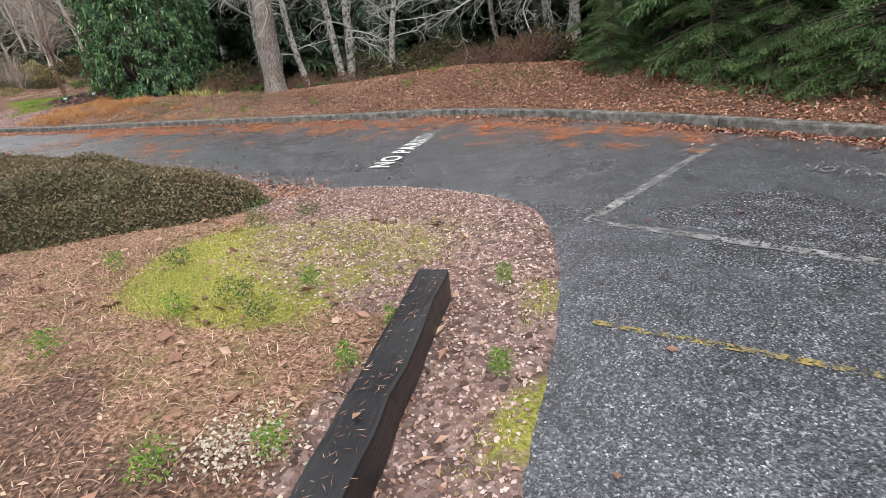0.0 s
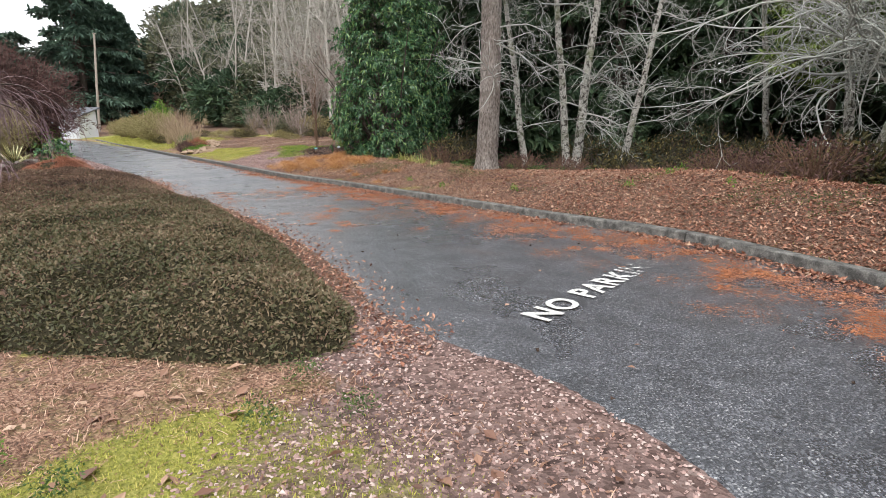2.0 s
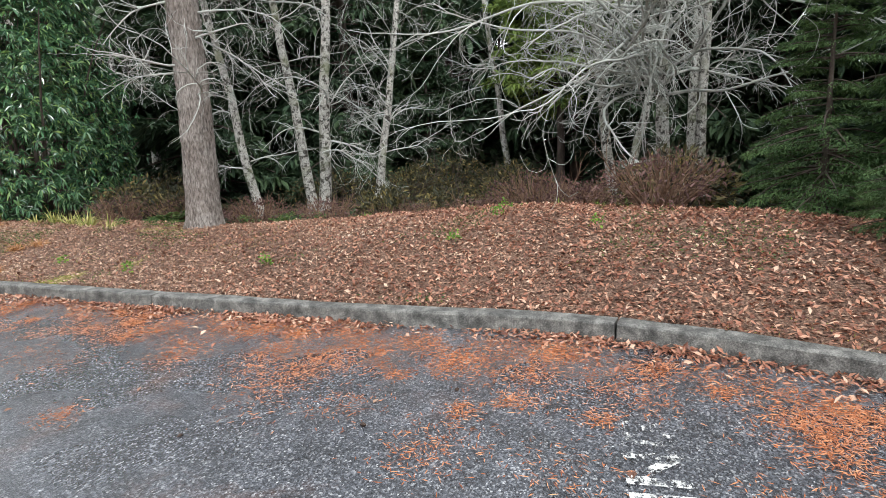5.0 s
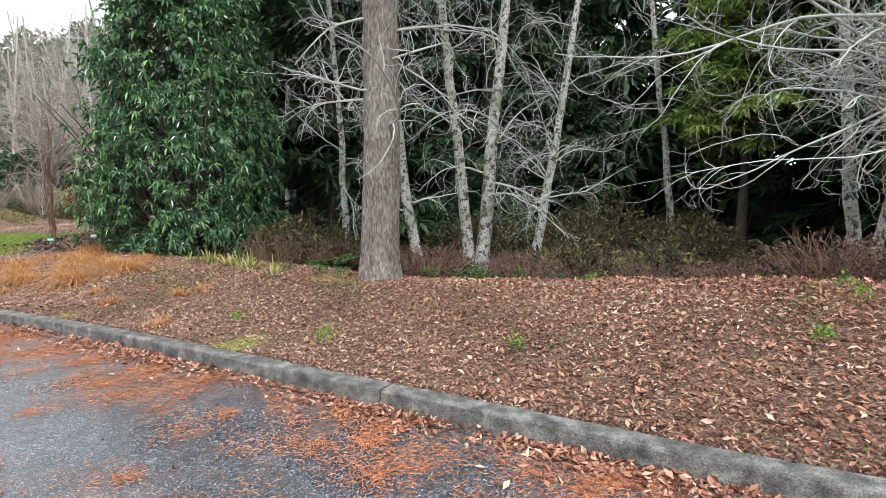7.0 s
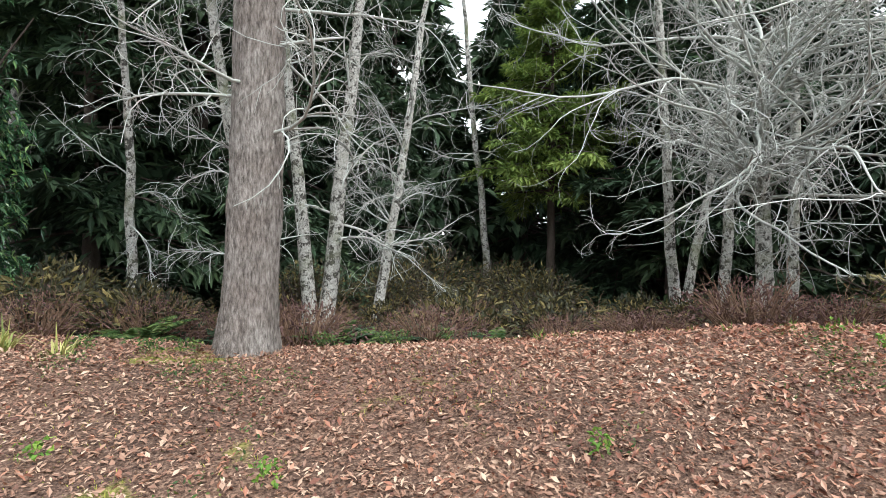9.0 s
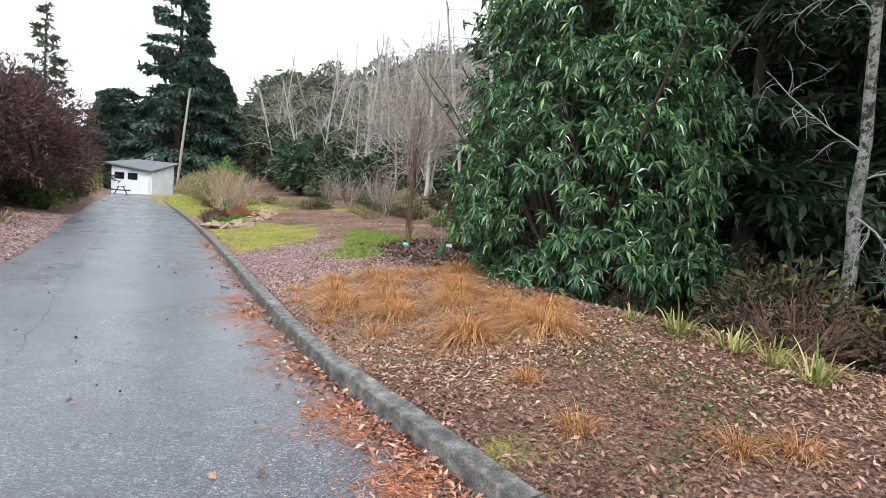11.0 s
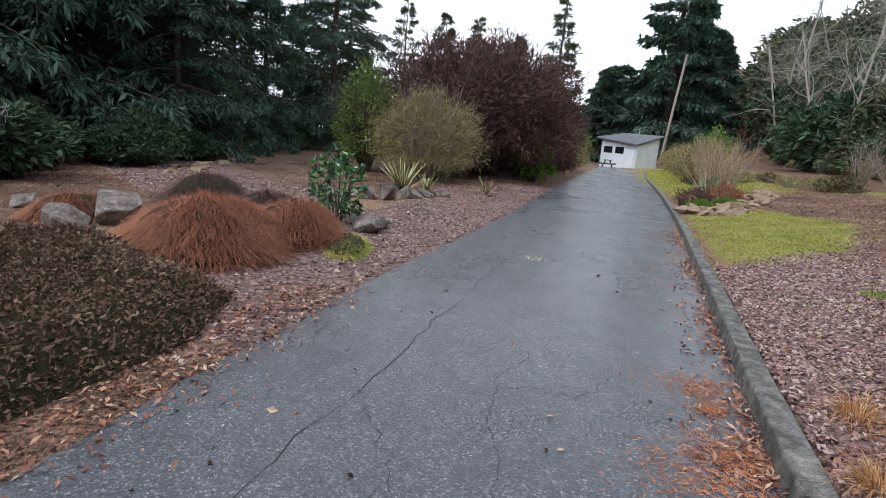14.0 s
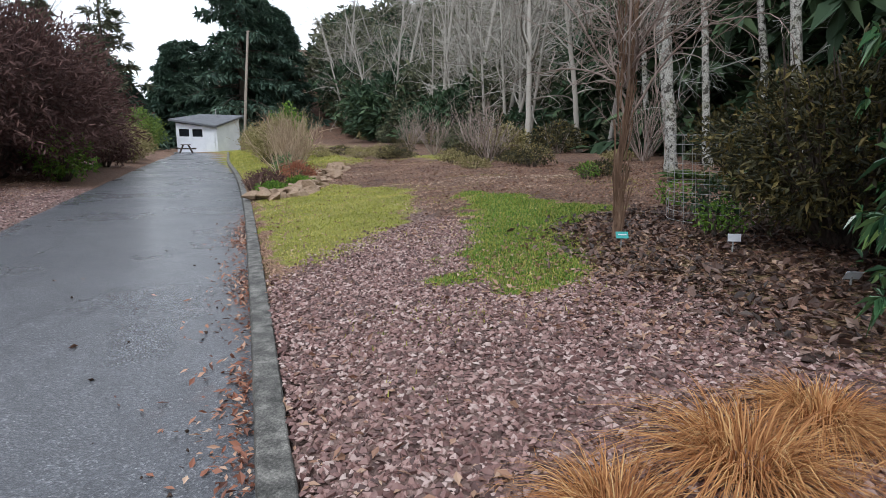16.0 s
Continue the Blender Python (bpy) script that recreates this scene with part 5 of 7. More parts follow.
for i in range(9):
    x, y = -5.6 + 0.42 * i + r1.normal(0, 0.1), 16.3 + r1.normal(0, 0.12) - 0.05 * i
    if abs(x + 4.33) < 0.5:
        continue
    shrub(r1, "low_green_herb", at_ground(x, y), (0.13, 0.12, 0.08), "small bright green herb among fallen leaves", "plant", M_FERN, (0.035, 0.022), 110, 1, 6, 0.2, group="herbs on the bank")
for x, y in ((0.45, 13.4), (0.25, 12.9), (1.15, 12.0), (-5.6, 14.2), (-2.6, 12.9), (-4.4, 13.4), (-0.4, 12.4)):
    shrub(r1, "low_green_herb", at_ground(x, y), (0.08, 0.08, 0.10), "small bright green herb among fallen leaves", "plant", M_GREENWEED, (0.04, 0.028), 40, 1, 5, 0.2, group="herbs on the bank")

# ---------------------------------------------------------------- orange sedges and the lawn side
SEDGE = "arching orange-brown sedge clump beside the kerb"
sedges = [(-12.5, 18.16), (-12.2, 18.75), (-10.98, 17.5), (-11.6, 18.3), (-11.5, 19.2), (-10.7, 18.7), (-10.1, 17.6), (-10.5, 17.05), (-9.25, 17.35), (-9.3, 16.6), (-9.75, 18.2), (-11.3, 17.0),
          (-11.9, 17.5), (-8.7, 17.0), (-9.0, 17.9), (-10.3, 18.1), (-12.0, 19.25), (-11.2, 19.7)]
for i, (x, y) in enumerate(sedges):
    big = r1.uniform(0.75, 1.15)
    tuft(r1, "orange_sedge", at_ground(x, y), 0.5 * big, 0.52 * big, 900, SEDGE, "grass clump", M_OGRASS, 0.0055, (0.55, 1.15), 1.15, "orange sedges", 6)
for x, y in ((-7.84, 15.35), (-6.96, 15.5), (-6.66, 15.6), (-6.56, 14.3), (-8.4, 15.9), (-12.0, 16.9), (-12.6, 17.4), (-11.0, 16.4), (-10.2, 16.3)):
    tuft(r1, "small_sedge", at_ground(x, y), 0.28, 0.24, 240, "small tawny sedge tuft among leaf litter", "grass clump", M_OGRASS, 0.004, (0.3, 1.0), 0.9, "small sedges", 5)


def young_tree():
    base = np.array(at_ground(-14.12, 22.25))
    ob = bare_tree(r1, "young_tree", base, (-14.2, 22.4, 3.7), 0.054, "young leafless tree with shaggy brown bark on the lawn", "tree", 30, 2.3, 420, 1300, 0.05, 0.42, M_BROWNBARK, M_TWIG_RED, thick=0.42, toward=(0, 0, 0.45))
    # peeling strips of bark
    n = 90
    a = r1.uniform(0, 6.28, n)
    z = r1.uniform(0.05, 2.4, n)
    s = np.stack([np.cos(a) * 0.058 - 0.035 * z, np.sin(a) * 0.058 + 0.028 * z, z], 1)
    P = limbs(r1, s, np.stack([np.cos(a) * 0.08, np.sin(a) * 0.08, np.ones(n)], 1), r1.uniform(0.2, 0.5, n), 4, 0.05)
    link_mesh("bark_strips", *tubes(P, np.full((n, 4), 0.007), 4), M_BROWNBARK, ob)


young_tree()


def plant_label(x, y, h, mat, label, tilt):
    z = gz(x, y)
    ob = root("plant_label", (x, y, z), label, "sign")
    part("stake", box_bm((0.012, 0.012, h + 0.1), 0.002, (0, 0, h / 2 - 0.05)), M_WIRE, ob)
    bm = box_bm((0.13, 0.004, 0.075), 0.001)
    bmesh.ops.rotate(bm, cent=(0, 0, 0), matrix=Matrix.Rotation(radians(tilt), 3, "X"), verts=bm.verts)
    bmesh.ops.translate(bm, vec=(0, -0.012, h), verts=bm.verts)
    part("plate", bm, mat, ob)
    bm = box_bm((0.09, 0.002, 0.012), 0.0)
    bmesh.ops.rotate(bm, cent=(0, 0, 0), matrix=Matrix.Rotation(radians(tilt), 3, "X"), verts=bm.verts)
    bmesh.ops.translate(bm, vec=(0, -0.0165, h + 0.005), verts=bm.verts)
    part("printed_line", bm, M_WALLPAINT, ob)
    ob.rotation_euler = (0, 0, radians(40))
    return ob


plant_label(-13.95, 21.95, 0.14, M_TEAL, "small teal plant label on a stake by the tree", -30)
plant_label(-12.95, 22.2, 0.16, M_WALLPAINT, "small white plant label on a stake under the shrub", -10)
plant_label(-12.0, 21.4, 0.12, M_WALLPAINT, "leaning white plant label on a stake in leaf litter", 30)

# ---------------------------------------------------------------- far end of the drive
r2 = np.random.default_rng(23)


def hut():
    """A small white hut whose roof dips to the near corner."""
    c = np.array([-61.5, 43.2])
    z0 = float(road_z(c[0], c[1])[0])
    ob = root("garden_hut", (c[0], c[1], z0), "small white hut with a grey dipping roof and dark windows", "building")
    view = math.atan2(43.2 - 13.4, -61.5 + 8.6)
    ob.rotation_euler = (0, 0, view - math.pi / 2 - 0.12)
    # local axes: x to the right, y away; the near corner at the origin
    t = 0.12

    def wall(a, b, ha, hb, name, holes=()):
        a, b = Vector((*a, 0)), Vector((*b, 0))
        d = b - a
        ln = d.length
        n = Vector((-d.y, d.x, 0)).normalized() * t
        w = part(name, bmesh.new(), M_WALLPAINT, ob)
        bm = bmesh.new()
        cuts = sorted({0.0, ln, *[h[0] for h in holes], *[h[1] for h in holes]})
        for x0, x1 in zip(cuts[:-1], cuts[1:]):
            hole = next((h for h in holes if h[0] <= x0 + 1e-6 and h[1] >= x1 - 1e-6), None)
            top = lambda x: ha + (hb - ha) * x / ln
            spans = [(lambda x: 0.0, top)] if hole is None else [(lambda x: 0.0, lambda x: hole[2]), (lambda x: hole[3], top)]
            for lo, hi in spans:
                p = [a + d * (x0 / ln), a + d * (x1 / ln)]
                vs = []
                for off in (Vector(), n):
                    for q, x in zip(p, (x0, x1)):
                        vs.append(bm.verts.new(q + off + Vector((0, 0, lo(x)))))
                        vs.append(bm.verts.new(q + off + Vector((0, 0, hi(x)))))
                for f in ((0, 2, 3, 1), (4, 5, 7, 6), (0, 1, 5, 4), (2, 6, 7, 3), (1, 3, 7, 5), (0, 4, 6, 2)):
                    bm.faces.new([vs[k] for k in f])
        bmesh.ops.recalc_face_normals(bm, faces=bm.faces)
        bm.to_mesh(w.data)
        bm.free()
        for h in holes:
            if h[2] < 0.1:
                continue
            m = (h[0] + h[1]) / 2
            ctr = a + d * (m / ln) + n * 0.5 + Vector((0, 0, (h[2] + h[3]) / 2))
            win = part("window", box_bm((h[1] - h[0], 0.02, h[3] - h[2]), 0), M_GLASSDARK, ob, "dark window pane")
            win.location = ctr
            win.rotation_euler = (0, 0, math.atan2(d.y, d.x))
            for dx, dz, sx, sz in ((-(h[1] - h[0]) / 2, 0, 0.05, h[3] - h[2]), ((h[1] - h[0]) / 2, 0, 0.05, h[3] - h[2]), (0, (h[3] - h[2]) / 2, h[1] - h[0], 0.05), (0, -(h[3] - h[2]) / 2, h[1] - h[0], 0.05)):
                fr = part("window_frame", box_bm((sx, 0.05, sz), 0.004, (dx, -0.04, dz)), M_WALLPAINT, win)
        return w

    wall((-3.75, 0.9), (0, 0), 2.75, 2.35, "front_wall", ((0.25, 1.25, 1.45, 2.2), (1.5, 2.5, 1.45, 2.2)))
    wall((0, 0), (1.75, 2.9), 2.35, 3.3, "side_wall")
    wall((1.75, 2.9), (-2.0, 4.3), 3.3, 3.5, "back_wall")
    wall((-2.0, 4.3), (-3.75, 0.9), 3.5, 2.75, "end_wall")
    bm = bmesh.new()
    low = [(-4.35, 0.75, 2.92), (0.02, -0.45, 2.38), (2.25, 3.0, 3.5), (-2.1, 4.8, 3.62)]
    vs = [bm.verts.new(p) for p in low] + [bm.verts.new((p[0], p[1], p[2] + 0.16)) for p in low]
    for f in ((0, 1, 3), (1, 2, 3), (4, 7, 5), (5, 7, 6)):
        bm.faces.new([vs[k] for k in f])
    for a, b in ((0, 1), (1, 2), (2, 3), (3, 0)):
        bm.faces.new([vs[a], vs[a + 4], vs[b + 4], vs[b]])
    bmesh.ops.recalc_face_normals(bm, faces=bm.faces)
    part("roof", bm, M_ROOF, ob, "grey felt roof with a dark fascia")
    bm = bmesh.new()
    bmesh.ops.create_cone(bm, cap_ends=True, segments=12, radius1=0.06, radius2=0.06, depth=0.7)
    bmesh.ops.translate(bm, vec=(-0.4, 2.9, 3.85), verts=bm.verts)
    part("flue", bm, M_WIRE, ob)
    door = part("door", box_bm((0.85, 0.04, 1.95), 0.01), M_WALLPAINT, ob)
    door.location = (-0.62, 0.10, 0.99)
    door.rotation_euler = (0, 0, math.atan2(-0.9, 3.75))
    part("door_handle", box_bm((0.04, 0.06, 0.12), 0.008, (0.34, -0.05, 0.0)), M_WIRE, door)


hut()


def picnic_table():
    x, y = -60.6, 39.7
    ob = root("picnic_table", (x, y, float(road_z(x, y)[0])), "dark weathered timber picnic table before the hut", "table")
    for i in range(5):
        part("table_plank", box_bm((2.0, 0.14, 0.045), 0.006, (0, -0.31 + i * 0.155, 0.75)), M_BENCH, ob)
    for s in (-1, 1):
        part("seat_plank", box_bm((2.0, 0.26, 0.045), 0.006, (0, s * 0.72, 0.45)), M_BENCH, ob)
        part("cross_beam", box_bm((0.07, 1.6, 0.09), 0.006, (s * 0.7, 0, 0.39)), M_BENCH, ob)
        for q in (-1, 1):
            bm = box_bm((0.07, 0.09, 0.86), 0.006)
            bmesh.ops.rotate(bm, cent=(0, 0, 0), matrix=Matrix.Rotation(radians(24 * q), 3, "X"), verts=bm.verts)
            bmesh.ops.translate(bm, vec=(s * 0.7 + 0.07, q * 0.36, 0.37), verts=bm.verts)
            part("leg", bm, M_BENCH, ob)
    ob.rotation_euler = (0, 0, math.radians(-28))


picnic_table()


def pole():
    ob = root("utility_pole", (-66.0, 48.6, 0.5), "leaning weathered wooden pole behind the hut", "pole")
    P = np.array([[0, 0, -0.6], [0.4, 0.35, 6.0], [0.85, 0.7, 12.2]])[None]
    link_mesh("shaft", *tubes(P, np.array([[0.16, 0.14, 0.11]]), 12), M_POLE, ob, smooth=True)
    part("cap", box_bm((0.34, 0.2, 0.12), 0.02, (0.86, 0.7, 12.2)), M_POLE, ob)


pole()

# tall conifers beyond
SPR = "tall dark spruce against the pale sky"
for x, y, h, rad, bare in ((-80.5, 57.5, 33, 8.5, 0.03), (-88, 52, 14, 6, 0.02), (-95, 55, 15, 6.5, 0.02), (-79, 63, 15, 6, 0.01), (-74, 40, 7, 3.5, 0.02), (-92, 40, 10, 5, 0.03)):
    conifer(r2, "spruce_tree", at_ground(x, y), h, rad, SPR, M_SPRUCE, "conifer", bare, 150, 170, (1.0, 0.32), 0.34, "spruces at the end of the drive", power=0.8)
for x, y, h, rad in ((-74, 38.5, 19, 3.2), (-80.4, 35.3, 15, 3.0), (-86, 31, 18, 3.4), (-82.6, 25.8, 17, 3.6), (-86, 21, 19, 3.8), (-77, 28.5, 14, 3.0), (-90, 36, 16, 3.2)):
    conifer(r2, "young_fir_tree", at_ground(x, y), h, rad * 1.5, "slender pale green fir far behind the shrubs", M_HILLGREEN, "conifer", 0.05, 80, 45, (1.0, 0.22), 0.2, "firs beyond the shrubs", power=0.9)
LSP = "large dark spruce with drooping boughs beside the garden path"
lsp = [conifer(r2, "garden_spruce", at_ground(*p[:2]), p[2], p[3], LSP, M_SPRUCE, "conifer", 0.0, 170, 210, (0.42, 0.10), 0.45, "spruces on the garden's left", power=0.62) for p in ((-26.9, 2.2, 17, 5.2), (-30.8, 4.4, 19, 5.4))]
for i, (x, y, f) in enumerate(((-34.4, 6.4, 0.9), (-27.5, -2.5, 1.0), (-38.5, 8.6, 0.75), (-48.6, 13.0, 0.95), (-53.5, 10.6, 0.85), (-33, 0.5, 1.1), (-40, 3, 1.0), (-24, -4.5, 0.9), (-43.5, 9.4, 0.7), (-58, 14, 0.8), (-37, -3, 1.0), (-29.2, -1.2, 1.1), (-36.2, 3.4, 1.1), (-22.5, -8.5, 1.0), (-31.5, 8.2, 0.62))):
    t = copy_thing(lsp[i % 2], pose(x, y, gz(x, y), 0, 0, r2.uniform(0, 360)))
    t.scale = (f, f, f)
lsp_far = conifer(r2, "garden_spruce", at_ground(-88, 61), 15, 5.0, SPR, M_SPRUCE, "conifer", 0.0, 90, 70, (1.2, 0.40), 0.4, "spruces at the end of the drive", power=0.62)
for i, (x, y, f) in enumerate(((-90, 66, 1.0), (-100, 60, 1.1), (-108, 50, 1.1), (-104, 42, 1.0), (-98, 72, 1.1))):
    t = copy_thing(lsp_far, pose(x, y, gz(x, y), 0, 0, r2.uniform(0, 360)))
    t.scale = (f * 1.2, f * 1.2, f)
under = None
for i in range(34):
    x = (-20.6 - (i - 26) * 0.5 if i >= 26 else -20.5 - i * 1.25) + r2.normal(0, 0.3)
    y = (6.4 if i >= 26 else 7.0 + 0.16 * i - (1.0 if i < 5 else 0)) + r2.normal(0, 0.5)
    if under is None:
        under = shrub(r2, "dark_understory_bush", at_ground(x, y), (1.0, 0.9, 1.0), "low dark green bush under the spruces", "bush", M_FOREST, (0.16, 0.07), 3000, 1, 18, 0.4, group="bushes under the spruces")
    else:
        t = copy_thing(under, pose(x, y, gz(x, y), 0, 0, r2.uniform(0, 360)))
        f = r2.uniform(0.7, 1.5)
        t.scale = (f, f, f * r2.uniform(0.7, 1.2))

# ---------------------------------------------------------------- left garden beds


def big_shrub(name, at, size, label, mat, n, leaf, stems, wood, hollow=0.45):
    return shrub(r2, name, at, size, label, "shrub", mat, leaf, n, 1, stems, hollow, wood, 0.15, 0.05, twiggy=900, up=0.35, ragged=0.22)


big_shrub("purple_shrub", at_ground(-34.6, 20.6), (4.4, 3.6, 5.2), "broad purple-brown shrub of fine dense twigs", M_REDSHRUB, 42000, (0.28, 0.05), 60, M_DARKWOOD)
big_shrub("purple_shrub", at_ground(-38.5, 23.0), (3.6, 3.2, 4.6), "broad purple-brown shrub of fine dense twigs", M_REDSHRUB, 26000, (0.28, 0.05), 50, M_DARKWOOD)
big_shrub("purple_shrub", at_ground(-32.0, 17.8), (2.4, 2.2, 4.6), "broad purple-brown shrub of fine dense twigs", M_REDSHRUB, 14000, (0.28, 0.05), 40, M_DARKWOOD)
big_shrub("tan_shrub", at_ground(-29.2, 17.0), (2.5, 1.9, 2.7), "rounded olive-tan twiggy shrub", M_TANSHRUB, 22000, (0.14, 0.022), 60, M_TWIG_RED, 0.55)
big_shrub("yellow_green_shrub", at_ground(-31.2, 15.0), (1.3, 1.2, 3.6), "upright yellow-green shrub behind the tan one", M_YELGREEN, 7000, (0.13, 0.05), 30, M_DARKWOOD, 0.4)
shrub(r2, "rhododendron", at_ground(-33.0, 22.4), (1.1, 0.9, 1.6), "bright green broad-leaved shrub beside the drive", "shrub", M_GREENWEED, (0.17, 0.06), 1800, 6, 24, 0.4, group="", droop=0.15)
shrub(r2, "rhododendron", at_ground(-19.1, 14.3), (0.55, 0.5, 1.05), "open dark green rhododendron above the rocks", "shrub", M_LAUREL, (0.13, 0.05), 900, 8, 16, 0.4, droop=0.1)
for x, y in ((-40.5, 26.2), (-44.5, 28.4), (-48, 30.2)):
    shrub(r2, "roadside_shrub", at_ground(x, y), (1.6, 1.3, 1.9), "low brown-green shrub at the edge of the drive", "shrub", M_TANSHRUB if x < -43 else M_REDSHRUB, (0.16, 0.06), 4500, 1, 24, 0.4, group="shrubs along the drive")
for x, y in ((-66, 38.0), (-69, 36.0)):
    shrub(r2, "golden_shrub", at_ground(x, y), (2.3, 2.0, 3.4), "yellow-green shrub by the hut", "shrub", M_YELGREEN, (0.25, 0.12), 5000, 1, 24, 0.4, group="shrubs by the hut")


def yucca(at, size, label, n):
    ob = root("yucca", at, label, "plant", "variegated yuccas")
    a = r2.uniform(0, 6.28, n)
    up = r2.uniform(0.25, 2.2, n)
    D = np.stack([np.cos(a), np.sin(a), up], 1)
    C = np.stack([np.cos(a) * 0.03, np.sin(a) * 0.03, r2.uniform(0, 0.12, n)], 1)
    L = size * r2.uniform(0.75, 1.1, n)
    W, droop_ = size * 0.085, r2.uniform(0.0, 0.22, n)
    D1 = unit(D)
    side = unit(np.cross(D1, np.array([0, 0, 1.0])))
    link_mesh("leaf_centres", *blades(r2, C, D, L, W * 0.55, droop_, 5), M_YUCCA_MID, ob, "cream centres of the leaves")
    for s in (-1, 1):
        link_mesh("leaf_margin", *blades(r2, C + side * s * W * 0.36 - np.array([0, 0, 0.004]), D, L * 0.97, W * 0.34, droop_, 5), M_YUCCA_EDGE, ob, "green margins of the leaves")
    return ob


M_YUCCA_MID = island("yucca_cream", [(0.0, (0.50, 0.43, 0.18)), (1.0, (0.72, 0.65, 0.38))], 0.5, 0.35, 0.1)
M_YUCCA_EDGE = island("yucca_green", [(0.0, (0.07, 0.10, 0.035)), (1.0, (0.16, 0.19, 0.07))], 0.5, 0.35, 0.1)
yucca(at_ground(-24.3, 15.85), 0.95, "large cream-striped yucca above the rock edging", 38)
yucca(at_ground(-24.9, 16.6), 0.55, "small cream-striped yucca by the larger one", 24)
yucca(at_ground(-25.8, 18.5), 0.62, "small cream-striped yucca near the drive", 20)

BED = "rough brown stone edging the yucca bed"
for x, y, sx, sz in ((-22.6, 15.4, 0.24, 0.22), (-22.9, 15.75, 0.2, 0.2), (-23.3, 16.05, 0.26, 0.16), (-23.7, 16.4, 0.22, 0.15), (-22.5, 14.9, 0.22, 0.18), (-22.6, 14.5, 0.2, 0.14), (-24.1, 16.9, 0.2, 0.14), (-22.4, 14.1, 0.24, 0.13), (-24.0, 15.5, 0.3, 0.2)):
    rock(r2, "edging_rock", at_ground(x, y), (sx * 1.2, sx * 0.8, sz), BED, r2.uniform(0, 3), None, "yucca bed rocks")
rock(r2, "boulder", at_ground(-17.9, 11.45), (0.42, 0.34, 0.26), "grey-brown angular boulder among the heather", 0.4, None, "boulders")
rock(r2, "boulder", at_ground(-17.5, 11.0), (0.26, 0.22, 0.17), "dark grey boulder among the heather", 1.2, None, "boulders")
rock(r2, "boulder", at_ground(-17.95, 12.0), (0.2, 0.22, 0.16), "pale grey boulder among the heather", 2.0, None, "boulders")
rock(r2, "boulder", at_ground(-18.6, 14.72), (0.30, 0.24, 0.18), "grey boulder at the corner of the gravel", 0.9, None, "boulders")
rock(r2, "boulder", at_ground(-18.95, 14.9), (0.22, 0.2, 0.14), "grey boulder at the corner of the gravel", 2.4, None, "boulders")
rock(r2, "boulder", at_ground(-18.7, 9.9), (0.2, 0.16, 0.13), "small dark boulder by the path", 0.2, None, "boulders")
for i in range(16):
    x, y = -29.5 + r2.normal(0, 2.2), 10.0 + r2.normal(0, 0.45)
    rock(r2, "path_stone", at_ground(x, y), (r2.uniform(0.12, 0.3), r2.uniform(0.1, 0.2), r2.uniform(0.05, 0.1)), "flat pale stone edging the garden path", r2.uniform(0, 3), M_SILL, "path edging stones")


def heather(at, size, n, label, mat=None, hair=0.17):
    """A dome of fine upright shoots."""
    ob = root("heather_mound", at, label, "shrub", "rust heather mounds")
    a = r2.uniform(0, 6.28, n)
    q = np.sqrt(r2.uniform(0, 1, n))
    x, y = np.cos(a) * q * size[0], np.sin(a) * q * size[1]
    lump = 1 + 0.12 * np.sin(a * 3 + 1) + 0.1 * np.sin(x * 4 + y * 3)
    z = size[2] * np.sqrt(np.clip(1 - q * q, 0, 1)) * lump
    C = np.stack([x, y, np.maximum(z - hair * 0.6, 0.0)], 1)
    D = np.stack([x / size[0] * 0.9, y / size[1] * 0.9, np.full(n, 0.75)], 1) + r2.normal(0, 0.42, (n, 3))
    link_mesh("shoots", *blades(r2, C, D, hair * r2.uniform(0.6, 1.4, n), 0.006, r2.uniform(0.3, 1.1, n), 4), mat or M_HEATH, ob)
    # dark core painted as the shade deep between the shoots
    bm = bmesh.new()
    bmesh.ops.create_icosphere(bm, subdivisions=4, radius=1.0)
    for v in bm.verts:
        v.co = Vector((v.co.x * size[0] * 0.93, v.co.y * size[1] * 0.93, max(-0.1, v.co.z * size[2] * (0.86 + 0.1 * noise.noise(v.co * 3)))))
    part("shaded_core", bm, M_COVER_SHADE, ob, smooth=True)
    return ob


heather(at_ground(-16.7, 12.85), (1.02, 0.88, 0.62), 22000, "rounded rust-brown heather mound")
heather(at_ground(-17.6, 13.75), (0.75, 0.6, 0.5), 12000, "low rust-brown heather mound beside the rhododendron")
heather(at_ground(-18.3, 10.75), (0.75, 0.5, 0.32), 6000, "low rust-brown heather mound behind the boulders")
heather(at_ground(-19.0, 13.2), (0.9, 0.6, 0.45), 6000, "dull brown heather mound", M_REDSHRUB)
heather(at_ground(-17.4, 14.45), (0.75, 0.32, 0.14), 4000, "flat yellow-green heather mat edging the gravel", M_GRASS, 0.12)
heather(at_ground(-21.0, 11.8), (1.4, 0.6, 0.5), 7000, "dull brown heather mound", M_REDSHRUB, 0.3)
bare_tree(r2, "small_bare_tree", at_ground(-19.6, 8.6), (-19.7, 8.5, 3.4), 0.05, "small pale leafless tree by the spruces", "tree", 22, 1.1, 260, 700, 0.1, 0.25, M_TWIG_HILL, M_TWIG, thick=0.5)


